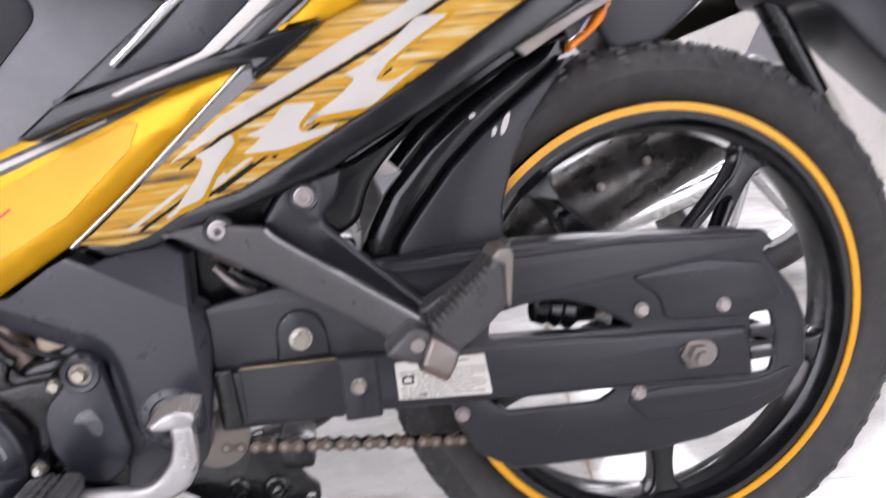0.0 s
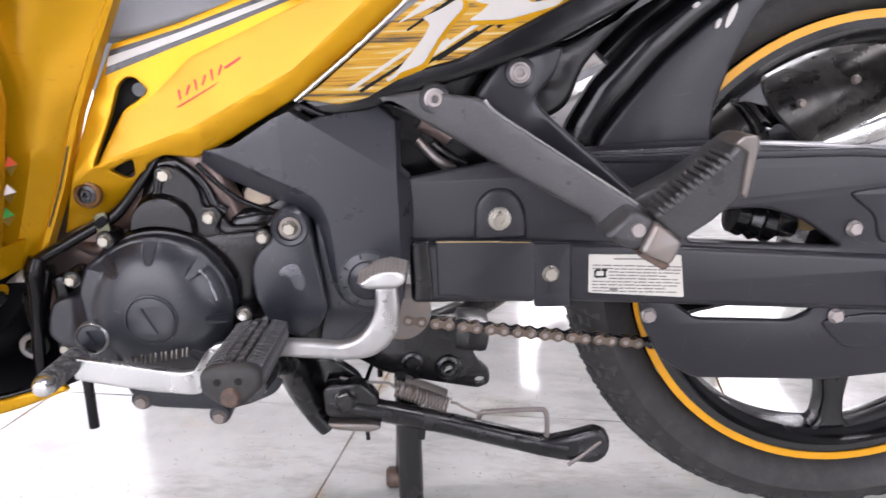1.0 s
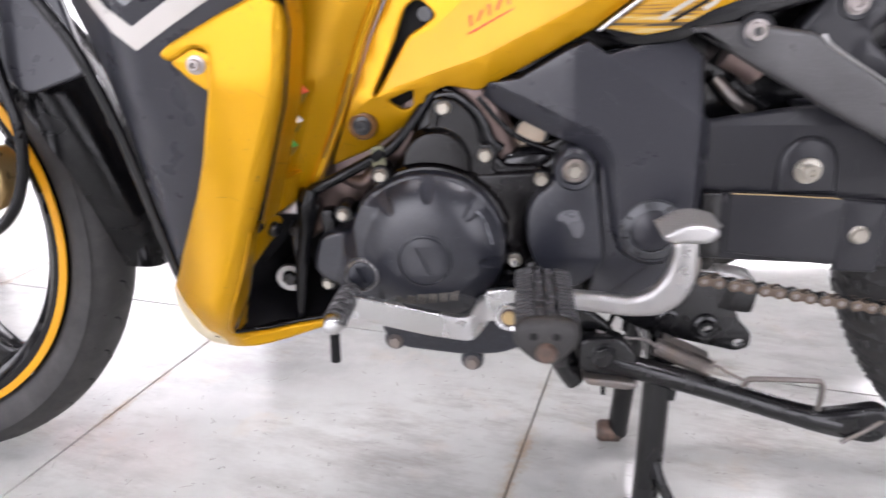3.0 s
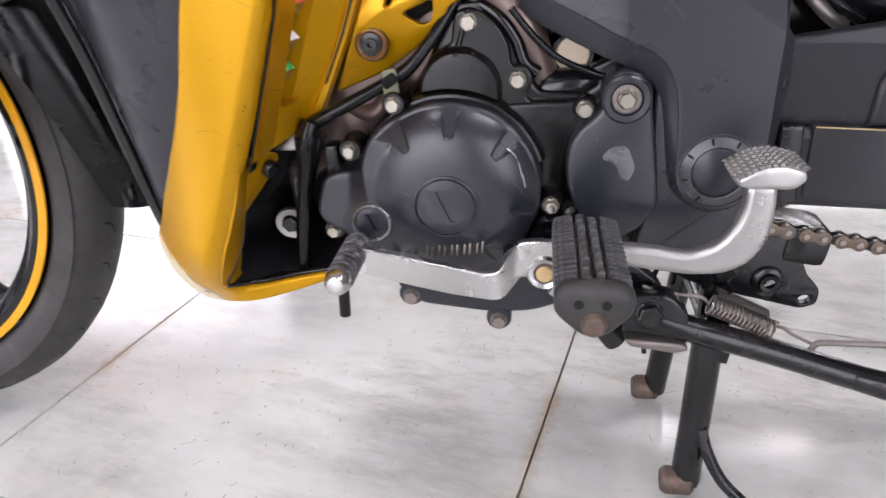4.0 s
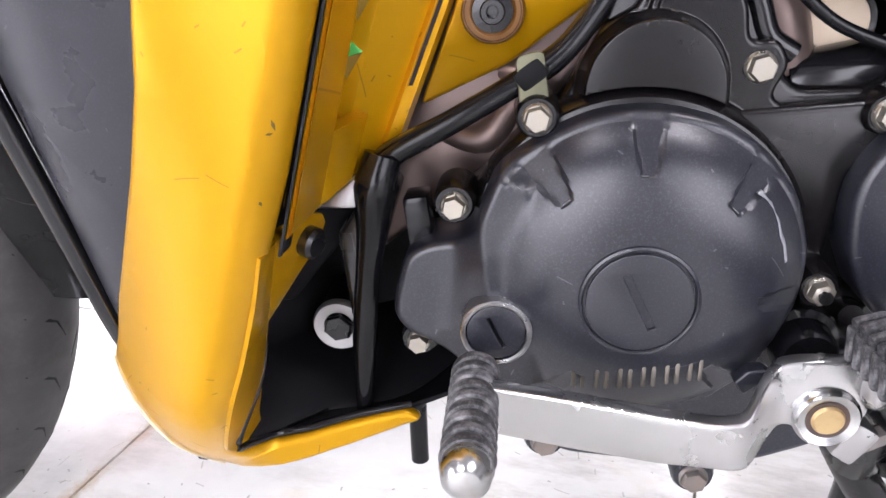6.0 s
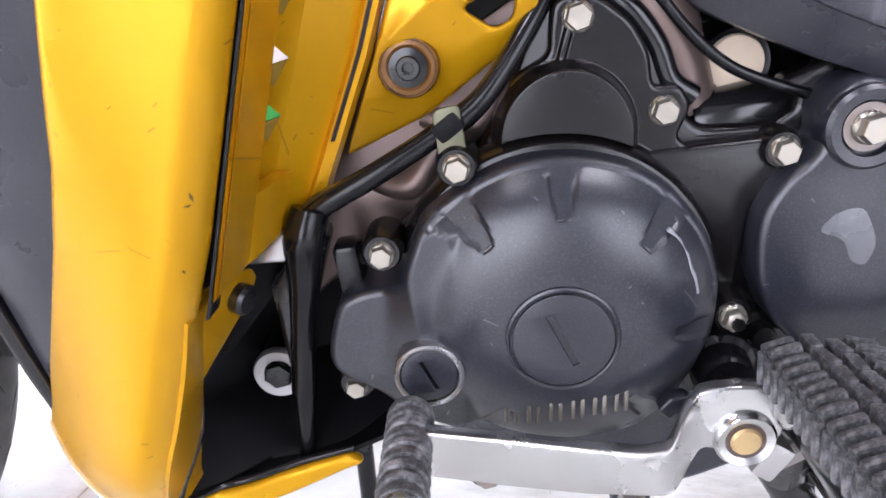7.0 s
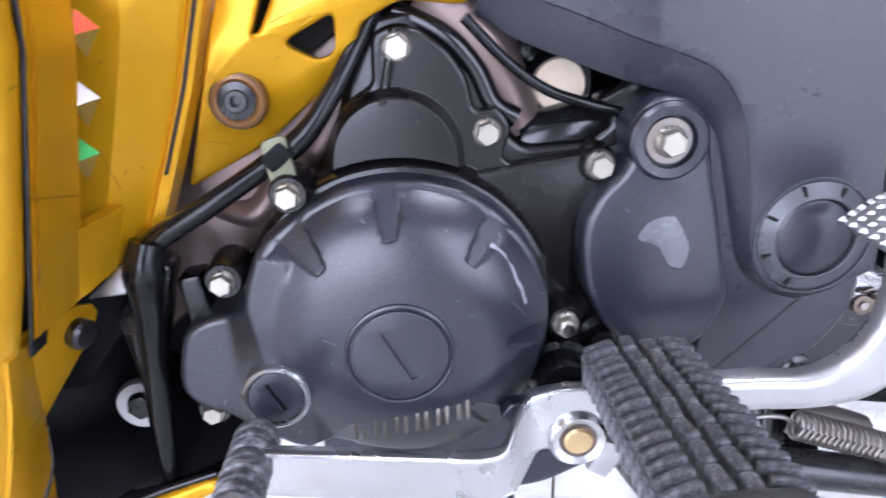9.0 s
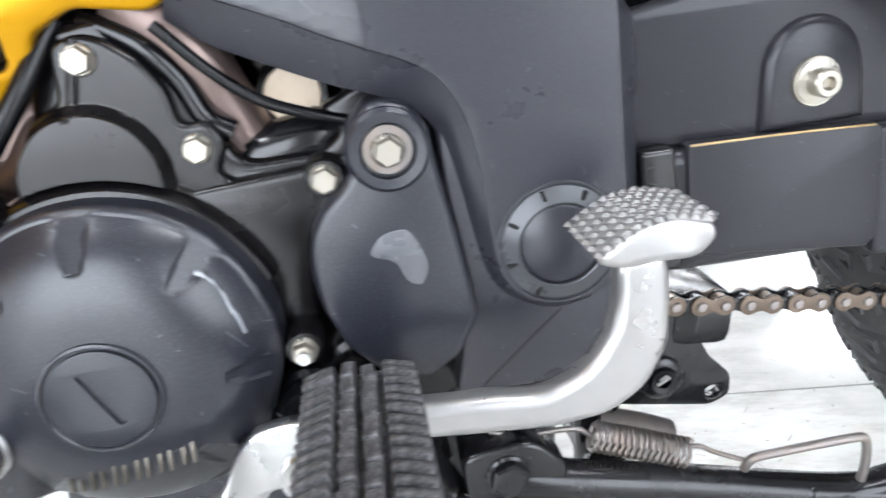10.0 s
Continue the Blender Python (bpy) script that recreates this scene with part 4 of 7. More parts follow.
        part("rib", block_bm((0.0026, 0.029, 0.0080), Matrix.Translation((x + 0.0025, -0.1905 + tilt(x, z), z - 0.0032)) @ Matrix.Rotation(radians(-46), 4, "Y"), 0.0011), ALU, rest)
    slab("rear_stay", [(-0.262, 0.384), (-0.222, 0.403), (-0.180, 0.432), (-0.181, 0.426), (-0.215, 0.383), (-0.245, 0.368)], -0.150, -0.120, ALU, arm, 0.003, 0.004)
    return arm


passenger_step()


def inner_fender():
    """Black hugger between the swingarm and the seat."""
    fender = slab("rear_hugger", [(-0.268, 0.405), (-0.262, 0.421), (-0.241, 0.447), (-0.206, 0.486), (-0.173, 0.514), (-0.135, 0.541), (-0.098, 0.566), (-0.084, 0.576), (-0.108, 0.545), (-0.130, 0.518), (-0.148, 0.484), (-0.161, 0.445), (-0.164, 0.405)],
                  -0.0540, 0.05, PLASTIC, BIKE, 0.003, 0.006, None, "black plastic inner rear fender")
    slab("outer_lip", [(-0.304, 0.402), (-0.288, 0.436), (-0.267, 0.470), (-0.228, 0.510), (-0.182, 0.545), (-0.140, 0.570), (-0.100, 0.590), (-0.080, 0.588), (-0.098, 0.566), (-0.135, 0.541), (-0.173, 0.514), (-0.206, 0.486), (-0.241, 0.447), (-0.262, 0.421), (-0.262, 0.402)],
         -0.0490, -0.012, GLOSS, fender, 0.012, 0.006, label="glossy rounded fender lip")
    for x, z, w, h, t in ((-0.152, 0.521, 0.0055, 0.022, 24), (-0.163, 0.515, 0.004, 0.009, 24), (-0.181, 0.531, 0.007, 0.004, -30)):
        m = Matrix.Translation((x, -0.0548 if x > -0.17 else -0.0498, z)) @ Matrix.Rotation(radians(t), 4, "Y")
        part("surface_mark", lathe_bm([(0, -0.001), (0.5, -0.001), (0.5, 0.001), (0, 0.001)], m @ Matrix.Diagonal((w, 1, h, 1)) @ Matrix.Rotation(radians(-90), 4, "X"), 14), WHITE, fender, "small white mark")
    tube("inner_brace", [(-0.25, -0.005, 0.488), (-0.209, -0.005, 0.526), (-0.16, -0.005, 0.558), (-0.11, -0.005, 0.581), (-0.072, -0.005, 0.593)], [0.013, 0.016, 0.017, 0.015, 0.012], GLOSS, fender, "dark tube behind the fender")
    return fender


inner_fender()


# ---------------------------------------------------------------- engine
def engine():
    block_out = [(-0.728, 0.268), (-0.738, 0.300), (-0.722, 0.322), (-0.700, 0.338), (-0.674, 0.362), (-0.660, 0.386), (-0.648, 0.424), (-0.622, 0.426), (-0.600, 0.402), (-0.588, 0.366),
                 (-0.545, 0.366), (-0.500, 0.340), (-0.490, 0.262), (-0.560, 0.232), (-0.580, 0.206), (-0.618, 0.2005), (-0.670, 0.206), (-0.684, 0.240)]
    eng = slab("engine", block_out, -0.098, 0.09, ENGINE_DARK, BIKE, 0.004, 0.008, label="black painted engine block")

    # generator cover with its domed middle and six cut notches
    cov = [(-0.7315, 0.3135), (-0.7230, 0.3180), (-0.7100, 0.3198), (-0.7040, 0.3240), (-0.7015, 0.3320), (-0.6960, 0.3450), (-0.6870, 0.3520), (-0.6730, 0.3600), (-0.6600, 0.3650), (-0.6460, 0.3665), (-0.6310, 0.3650), (-0.6150, 0.3600),
           (-0.6010, 0.3500), (-0.5890, 0.3330), (-0.5835, 0.3130), (-0.5845, 0.2930), (-0.5915, 0.2760), (-0.6010, 0.2590), (-0.6150, 0.2480), (-0.6390, 0.2440), (-0.6860, 0.2570), (-0.7080, 0.2650),
           (-0.7230, 0.2750), (-0.7320, 0.2785), (-0.7385, 0.2870), (-0.7365, 0.2980)]
    cx, cz = -0.6448, 0.3040

    notches = ((128, 0.0110), (88, 0.0100), (44, 0.0105), (352, 0.0080), (308, 0.0095), (238, 0.0085))

    def dome_height(r):
        q = np.minimum(r, 0.0590) / 0.0590
        return 0.1428 - 0.0040 * q ** 2 - 0.0120 * q ** 4.5

    def cover_height(x, z):
        r = np.hypot(x - cx, z - cz)
        h = dome_height(r)
        # the front lobe: a flat slope that falls away towards its end
        d = np.maximum(0.0, -0.6990 - x - (z - 0.30) * 0.10)
        lobe = 0.1352 - d * 0.36 - np.clip(d / 0.024, 0, 1) * np.maximum(0.0, z - 0.282) * 0.26
        lobe = lobe - 0.030 * ease((x + 0.6850) / 0.020) - 0.05 * np.maximum(0, z - 0.316)
        h = soft_max(h, lobe, 0.0016)
        for a, w in notches:
            c, q = math.cos(radians(a)), math.sin(radians(a))
            along, across = (x - cx) * c + (z - cz) * q, np.abs(-(x - cx) * q + (z - cz) * c)
            half = np.interp(along, [0.040, 0.062], [w * 0.14, w * 0.62])
            floor_h = np.interp(along, [0.0390, 0.0600], [0.1392, 0.1262])
            cut = floor_h + 1.15 * np.maximum(0, across - half) + 1.6 * np.maximum(0, 0.0420 - along)
            h = np.where(along > 0.03, np.minimum(h, cut), h)
        return h

    base = relief("generator_cover", cov, (cx, cz), cover_height, -0.094, ENGINE, eng, "dark grey domed generator cover with notches round its edge", 24, edge=0.0035, around=300, rings=96)
    # pale lines on the notches' inner edges paint the reflections seen there
    for a, w in ((128, 0.0052), (90, 0.0040), (44, 0.0046)):
        c, s = math.cos(radians(a)), math.sin(radians(a))

        def on(r, q, lift=0.0):
            return (cx + r * c - q * s, -float(dome_height(r)) - 0.0002, cz + r * s + q * c)

        tube("worn_or_lit_edge", [on(0.0424, w * 0.3), on(0.0424, -w * 0.3)], 0.00030, PATCH, base, seg=6, smooth=0)
    slab("scratch", [(-0.6068, 0.3380), (-0.6048, 0.3388), (-0.6022, 0.3352), (-0.6008, 0.3340), (-0.5994, 0.3300), (-0.5980, 0.3284), (-0.5966, 0.3226), (-0.5952, 0.3200), (-0.5936, 0.3122), (-0.5946, 0.3118), (-0.5960, 0.3185), (-0.5974, 0.3215), (-0.5984, 0.3265), (-0.6000, 0.3312), (-0.6030, 0.3352)], -0.0005, 0.0010, SILVER, base, 0.0002, 0.001,
         lambda x, z: -float(dome_height(math.hypot(x - cx, z - cz))), "long white scrape in the paint", 0.004)
    # inspection caps
    for x, z, y, r, name in ((-0.6455, 0.3012, -0.1432, 0.0192, "inspection_cap"), (-0.6968, 0.2868, -0.1385, 0.0112, "filler_plug")):
        big = r > 0.015
        rim = [(r * 1.02, y + 0.004), (r * 1.03, y - 0.0002), (r * 1.06, y - 0.0007), (r * 1.11, y - 0.0003), (r * 1.14, y + 0.004)]
        if not big:
            rim = [(r * 1.02, y + 0.004), (r * 1.03, y - 0.0014), (r * 1.12, y - 0.0020), (r * 1.2, y - 0.0012), (r * 1.26, y + 0.010)]
        disc("rim", rim, x, z, RIM_WORN if not big else ENGINE, base, 48, "worn bare rim of the plug" if not big else "")
        c, q, a, b = math.cos(radians(114)), math.sin(radians(114)), r * 0.60, r * 0.070
        slot = [(x + u * c - v * q, z + u * q + v * c) for u, v in ((-a, -b), (a, -b), (a, b), (-a, b))]
        cap = slab(name, [circle(x, z, r * 0.985, 64), slot], y - 0.0010, y + 0.0042, ENGINE, base, 0.0004, 0, None, "round slotted screw cap")
        disc("slot_floor", [(0, y + 0.0038), (r * 0.9, y + 0.0038), (r * 0.9, y + 0.005), (0, y + 0.005)], x, z, SLOT_DIRT_SHADE, cap, 24, "dirty floor of the slot")
    # maker's mark: six pairs of plain slanted bars
    for i in range(6):
        t = i / 5
        x, z = -0.6660 + 0.0425 * t, 0.2672 + 0.0046 * t
        y = -float(cover_height(np.array([x]), np.array([z]))[0]) - 0.0003
        for dx, lean in ((-0.0018, 4), (0.0018, 4)):
            block("mark_bar", (0.0016, 0.0020, 0.0094), Matrix.Translation((x + dx, y, z)) @ Matrix.Rotation(radians(lean), 4, "Y") @ Matrix.Rotation(radians(-12), 4, "X"), MARK, base, 0.0005, "raised worn bar of the maker's mark")
    # low arrow-shaped pad by the lever
    slab("pad", [(-0.6085, 0.2640), (-0.6040, 0.2690), (-0.5975, 0.2695), (-0.5940, 0.2665), (-0.5990, 0.2630), (-0.6045, 0.2590)], -0.1375, -0.13, ENGINE, base, 0.001, 0.001)
    # upper cover over the cam chain side
    up = [(-0.668, 0.360), (-0.6655, 0.378), (-0.6570, 0.3920), (-0.6440, 0.3990), (-0.6435, 0.4060), (-0.6420, 0.4180), (-0.6330, 0.4210), (-0.6240, 0.4180), (-0.6130, 0.4090), (-0.6065, 0.3975), (-0.6050, 0.3840), (-0.5950, 0.3850),
          (-0.5900, 0.3760), (-0.5960, 0.3640), (-0.5840, 0.3570), (-0.5840, 0.340), (-0.640, 0.33)]

    def upper_height(x, z):
        r = np.hypot(x + 0.6385, (z - 0.3690) * 0.98)
        r = np.where(z < 0.3690, np.maximum(np.abs(x + 0.6385) , 0.9 * (0.3690 - z) + 0.010), r)
        hump = 0.1040 + 0.0085 * (1 - ease((r - 0.0242) / 0.0036)) + 0.0006 * (1 - np.clip(r / 0.0240, 0, 1) ** 3)
        rib = 0.0015 * (1 - ease((np.abs(x + 0.6385 - (z - 0.40) * 0.3) - 0.0006) / 0.0016)) * ease((z - 0.392) / 0.004)
        step = 0.0030 * (1 - ease((np.hypot(x - cx, z - cz) - 0.0655) / 0.003))
        hump = 0.1040 + (hump - 0.1040) * ease((np.hypot(x - cx, z - cz) - 0.0655) / 0.0022)
        return np.maximum(hump, 0.1040 + step) + rib

    upper = relief("upper_cover", up, (-0.6340, 0.3720), upper_height, -0.080, ENGINE_DARK, eng, "black upper engine cover with a rounded hump", 32, corner=0.004, edge=0.0025, around=320, rings=110)
    part("lip", lathe_bm([(0.0612, -0.100), (0.0612, -0.1135), (0.0622, -0.1145), (0.0640, -0.1140), (0.0662, -0.1110), (0.0670, -0.1000)], along_y(cx, cz), 60, -158, -18), ENGINE_DARK, upper, "rounded lip above the generator cover")
    slab("flat_web", [(-0.612, 0.360), (-0.558, 0.3625), (-0.548, 0.350), (-0.566, 0.335), (-0.570, 0.300), (-0.590, 0.300)], -0.1060, -0.09, ENGINE_DARK, eng, 0.003, 0.004)

    # sprocket cover
    sp = [(-0.5685, 0.3250), (-0.5665, 0.3370), (-0.5600, 0.3480), (-0.5510, 0.3550), (-0.5465, 0.3620), (-0.5480, 0.3745), (-0.5370, 0.3850), (-0.5250, 0.3830), (-0.5165, 0.3740), (-0.5155, 0.3600), (-0.5110, 0.3300),
          (-0.5065, 0.2950), (-0.5160, 0.2790), (-0.5300, 0.2700), (-0.5480, 0.2760), (-0.5600, 0.2900), (-0.5670, 0.3080)]
    cover = slab("sprocket_cover", sp, -0.1190, -0.085, ENGINE, eng, 0.0035, 0.005, None, "dark grey sprocket cover with a worn pale patch")
    slab("wear_patch", [(-0.5465, 0.3275), (-0.5400, 0.3355), (-0.5300, 0.3365), (-0.5265, 0.3290), (-0.5235, 0.3210), (-0.5270, 0.3120), (-0.5330, 0.3145), (-0.5360, 0.3240)], -0.1193, -0.118, PATCH, cover, 0.0001, 0.004, label="pale rubbed patch")
    disc("boss", [(0.0095, -0.1205), (0.0100, -0.1175), (0.0105, -0.1215), (0.0140, -0.1220), (0.0155, -0.1205), (0.0160, -0.110)], -0.5325, 0.3668, ENGINE, cover, 44, "round boss")
    disc("washer", [(0, -0.1195), (0.0090, -0.1195), (0.0093, -0.117)], -0.5325, 0.3668, DARK_STEEL, cover, 30)
    bolt(cover, -0.5325, -0.1195, 0.3668, 0.0050, "hex", ZINC, "large zinc bolt", 0.0065)

    # lower case and drain ribs
    slab("sump", [(-0.688, 0.258), (-0.690, 0.222), (-0.672, 0.2065), (-0.620, 0.2010), (-0.588, 0.2030), (-0.560, 0.214), (-0.545, 0.240), (-0.550, 0.262)], -0.1080, 0.06, ENGINE, eng, 0.004, 0.008, None, "dark grey bottom of the crankcase")
    for x, z in ((-0.6125, 0.1950), (-0.6784, 0.2135)):
        disc("lug", [(0, -0.1080), (0.0085, -0.1080), (0.0095, -0.106), (0.0095, -0.08)], x, z + 0.001, ENGINE, eng, 24)
        bolt(eng, x, -0.1075, z, 0.0052, "hex", DARK_STEEL)
    for x, y, z, r, m in ((-0.6328, -0.1035, 0.4120, 0.0047, ZINC), (-0.6010, -0.1035, 0.3752, 0.0046, ZINC), (-0.5573, -0.1090, 0.3576, 0.0046, ZINC), (-0.5768, -0.1215, 0.2951, 0.0043, ZINC),
                          (-0.6805, -0.1230, 0.3640, 0.0043, ZINC), (-0.7116, -0.1240, 0.3326, 0.0041, ZINC), (-0.7305, -0.1150, 0.2700, 0.0040, ZINC)):
        bolt(eng, x, y, z, r, "hex", m, "pale zinc flange bolt", 0.0055)
        disc("bolt_boss", [(0, y), (0.0068, y), (0.0078, y + 0.002), (0.0085, y + 0.02)], x, z, ENGINE_DARK, eng, 24)
    disc("boss", [(0, -0.1130), (0.0048, -0.1130), (0.0052, -0.1120), (0.0054, -0.1060), (0.0085, -0.1050), (0.0095, -0.09)], -0.5598, 0.2792, ENGINE_DARK, eng, 24)
    part("stud", lathe_bm([(0, -0.1295), (0.0026, -0.1295), (0.0028, -0.1275), (0.0028, -0.12)], along_y(-0.5768, 0.2951), 12), CHROME, eng)
    # cable holder plate
    slab("cable_plate", [(-0.6855, 0.3585), (-0.6755, 0.3600), (-0.6765, 0.3720), (-0.6780, 0.3870), (-0.6880, 0.3850), (-0.6868, 0.3700)], -0.1205, -0.1185, OLIVE, eng, 0.0006, 0.003, None, "olive zinc cable holder")
    # cylinder and carburettor side in brown cast metal
    slab("cylinder", [(-0.80, 0.330), (-0.735, 0.405), (-0.64, 0.425), (-0.615, 0.42), (-0.615, 0.37), (-0.62, 0.35), (-0.70, 0.335), (-0.76, 0.290)], -0.084, 0.07, CAST, eng, 0.004, 0.01, None, "brown stained cast cylinder side")
    for x, z, r in ((-0.722, 0.352, 0.0046), (-0.694, 0.376, 0.0052)):
        tube("casting_rib", [(x, -0.081, z), (x + 0.020, -0.0845, z - 0.004), (x + 0.034, -0.085, z + 0.012), (x + 0.050, -0.082, z + 0.020)], [r, r * 1.5, r * 1.2, r], CAST, eng)
    tube("manifold", [(-0.618, -0.084, 0.432), (-0.600, -0.086, 0.412), (-0.592, -0.083, 0.392), (-0.586, -0.078, 0.372)], [0.014, 0.013, 0.012, 0.012], CAST, eng, "brown cast passage")
    tube("gasket_pipe", [(-0.632, -0.092, 0.425), (-0.614, -0.096, 0.414), (-0.603, -0.096, 0.400), (-0.597, -0.096, 0.385), (-0.588, -0.096, 0.378)], 0.0045, GLOSS, eng)
    disc("cream_cap", [(0, -0.0765), (0.0112, -0.0760), (0.0120, -0.074), (0.0120, -0.06)], -0.5655, 0.3858, CREAM, eng, 36, "round cream plastic cap")
    disc("cap_seat", [(0.0120, -0.0745), (0.0140, -0.0750), (0.0150, -0.072), (0.0150, -0.06)], -0.5655, 0.3858, GLOSS, eng, 36)
    bolt(eng, -0.5835, -0.0720, 0.3775, 0.0034, "socket", DARK_STEEL, "small dark screw", 0.003)
    part("solenoid", lathe_bm([(0, 0), (0.011, 0), (0.012, 0.004), (0.012, 0.03), (0.009, 0.036), (0, 0.036)], Matrix.Translation((-0.585, -0.082, 0.3640)) @ Matrix.Rotation(radians(80), 4, "Y")), SATIN, eng, "glossy black cylinder end")
    slab("bridge_plate", [(-0.592, 0.3600), (-0.560, 0.3640), (-0.548, 0.3720), (-0.556, 0.3820), (-0.548, 0.3850), (-0.535, 0.392), (-0.530, 0.380), (-0.545, 0.36)], -0.098, -0.085, ENGINE_DARK, eng, 0.003, 0.004)
    tube("throttle_cable", [(-0.606, -0.103, 0.420), (-0.591, -0.101, 0.402), (-0.576, -0.100, 0.389), (-0.559, -0.100, 0.381), (-0.540, -0.098, 0.374)], 0.0023, HOSE, eng, "thin black cable")
    tube("wire_hose", [(-0.745, -0.118, 0.342), (-0.734, -0.121, 0.352), (-0.712, -0.120, 0.3625), (-0.690, -0.115, 0.3735), (-0.676, -0.112, 0.381), (-0.666, -0.110, 0.390), (-0.652, -0.104, 0.408), (-0.640, -0.095, 0.426)], [0.0045, 0.0050, 0.0046, 0.0044, 0.0050, 0.0044, 0.0040, 0.0040], HOSE, eng, "black wiring sleeve")
    block("sleeve_clip", (0.0085, 0.0115, 0.0120), pose(-0.6825, -0.116, 0.3785, 0, 55, 0), MATT_BLACK, eng, 0.003)
    tube("wire_hose", [(-0.737, -0.122, 0.352), (-0.741, -0.124, 0.340), (-0.7445, -0.121, 0.321), (-0.749, -0.118, 0.300), (-0.753, -0.117, 0.272), (-0.757, -0.116, 0.236)], [0.0072, 0.0082, 0.0062, 0.0050, 0.0054, 0.0036], HOSE, eng, "black taped hose")
    block("connector", (0.010, 0.016, 0.022), pose(-0.7270, -0.108, 0.322, 0, -5, 0), HOSE, eng, 0.002)
    tube("drain_hose", [(-0.735, -0.066, 0.270), (-0.742, -0.067, 0.235), (-0.7425, -0.068, 0.205), (-0.7435, -0.068, 0.170)], 0.0048, HOSE, eng, "short black drain hose")
    tube("drain_hose", [(-0.470, 0.0, 0.22), (-0.492, -0.02, 0.17), (-0.490, -0.03, 0.12)], 0.0022, HOSE, eng)
    # shift shaft seal
    disc("shaft_seal", [(0, -0.1290), (0.010, -0.1290), (0.0115, -0.126), (0.0125, -0.118), (0.0150, -0.116), (0.0160, -0.10)], -0.5790, 0.2690, GLOSS, eng, 36)
    return eng


engine()


def gear_lever():
    def bend(x, z):
        # the front arm stands out, then steps back in at the clamp
        t = min(1.0, max(0.0, (x + 0.612) / 0.016))
        s = t * t * (3 - 2 * t)
        return -0.012 * (1 - s) - max(0.0, -0.62 - x) * 0.10

    front = [(-0.7000, 0.2835), (-0.6700, 0.2760), (-0.6400, 0.2680), (-0.6200, 0.2630), (-0.6100, 0.2640), (-0.6040, 0.2740), (-0.5960, 0.2805), (-0.5850, 0.2820), (-0.5700, 0.2810), (-0.5640, 0.2650), (-0.5680, 0.2560), (-0.5780, 0.2480), (-0.5880, 0.2540),
             (-0.5950, 0.2560), (-0.6010, 0.2480), (-0.6060, 0.2440), (-0.6150, 0.2435), (-0.6400, 0.2480), (-0.6700, 0.2560), (-0.7000, 0.2650)]
    lever = slab("gear_lever", front, -0.1510, -0.1440, CHROME, BIKE, 0.0012, 0.003, bend, "worn chromed heel-and-toe gear lever", 0.006)
    rear = [(-0.5700, 0.2790), (-0.5400, 0.2850), (-0.5120, 0.2830), (-0.4920, 0.2800), (-0.4780, 0.2855), (-0.4680, 0.2970), (-0.4640, 0.3120), (-0.4640, 0.3270), (-0.4460, 0.3270), (-0.4455, 0.3080), (-0.4470, 0.2900),
            (-0.4560, 0.2750), (-0.4700, 0.2670), (-0.4900, 0.2655), (-0.5200, 0.2690), (-0.5400, 0.2715), (-0.5700, 0.2640)]
    slab("heel_arm", rear, -0.1620, -0.1500, DULL_ALLOY, lever, 0.004, 0.006, lambda x, z: max(0.0, -0.53 - x) * 0.10, "bare alloy rear arm of the lever", sharp=60)
    # knurled heel pad
    pad = [(-0.4750, 0.3345), (-0.4620, 0.3420), (-0.4500, 0.3450), (-0.4400, 0.3430), (-0.4380, 0.3370), (-0.4440, 0.3300), (-0.4660, 0.3280), (-0.4735, 0.3305)]
    heel = slab("heel_pad", pad, -0.1745, -0.1410, DULL_ALLOY, lever, 0.0030, 0.004, lambda x, z: -max(0.0, x + 0.458) * 0.35 * (1 if z < 0.4 else 0), "shiny knurled heel pad", 0.01, 60)
    key = bpy.data.meshes.new("stud")
    b = lathe_bm([(0.0025, 0), (0.0009, 0.0013), (0.0, 0.0014)], Matrix(), 4)
    b.to_mesh(key)
    b.free()
    key.materials.append(DULL_ALLOY)
    for i in range(11):
        for j in range(11):
            x = -0.4740 + i * 0.0033
            y = -0.1735 + j * 0.0032 - max(0.0, x + 0.458) * 0.35
            if x < -0.462:
                z = 0.3345 + (x + 0.475) * 0.58
            elif x < -0.450:
                z = 0.3420 + (x + 0.462) * 0.25
            else:
                z = 0.3450 - (x + 0.450) * 0.18
            o = new("knurl", key)
            o.parent = heel
            o.location = (x + (0.002 if j % 2 else 0), y, z - 0.0006)
    # clamp, spline shaft and pinch bolt
    disc("clamp_ring", [(0.0072, -0.1530), (0.0105, -0.1540), (0.0116, -0.1525), (0.0118, -0.140)], -0.5800, 0.2593, CHROME, lever, 36)
    disc("shaft_end", [(0, -0.1545), (0.0050, -0.1545), (0.0058, -0.1535), (0.0058, -0.12)], -0.5800, 0.2593, BRASS, lever, 24, "brassy end of the shift shaft")
    disc("spline_ring", [(0.0056, -0.1532), (0.0074, -0.1534), (0.0076, -0.12)], -0.5800, 0.2593, RUST, lever, 24, "rusty splines")
    block("clamp_lug", (0.010, 0.014, 0.016), pose(-0.5690, -0.146, 0.2480, 0, 35, 0), DULL_ALLOY, lever, 0.002)
    part("pinch_bolt", lathe_bm([(0, 0), (0.004, 0), (0.004, 0.03), (0, 0.03)], Matrix.Translation((-0.572, -0.146, 0.240)) @ Matrix.Rotation(radians(60), 4, "Y"), 6), DARK_STEEL, lever)
    # ribbed toe rubber with a chromed end
    axis = Vector((0.001, -0.062, 0.002))
    m = Matrix.Translation((-0.7040, -0.160, 0.2770)) @ axis.to_track_quat("Z", "Y").to_matrix().to_4x4()
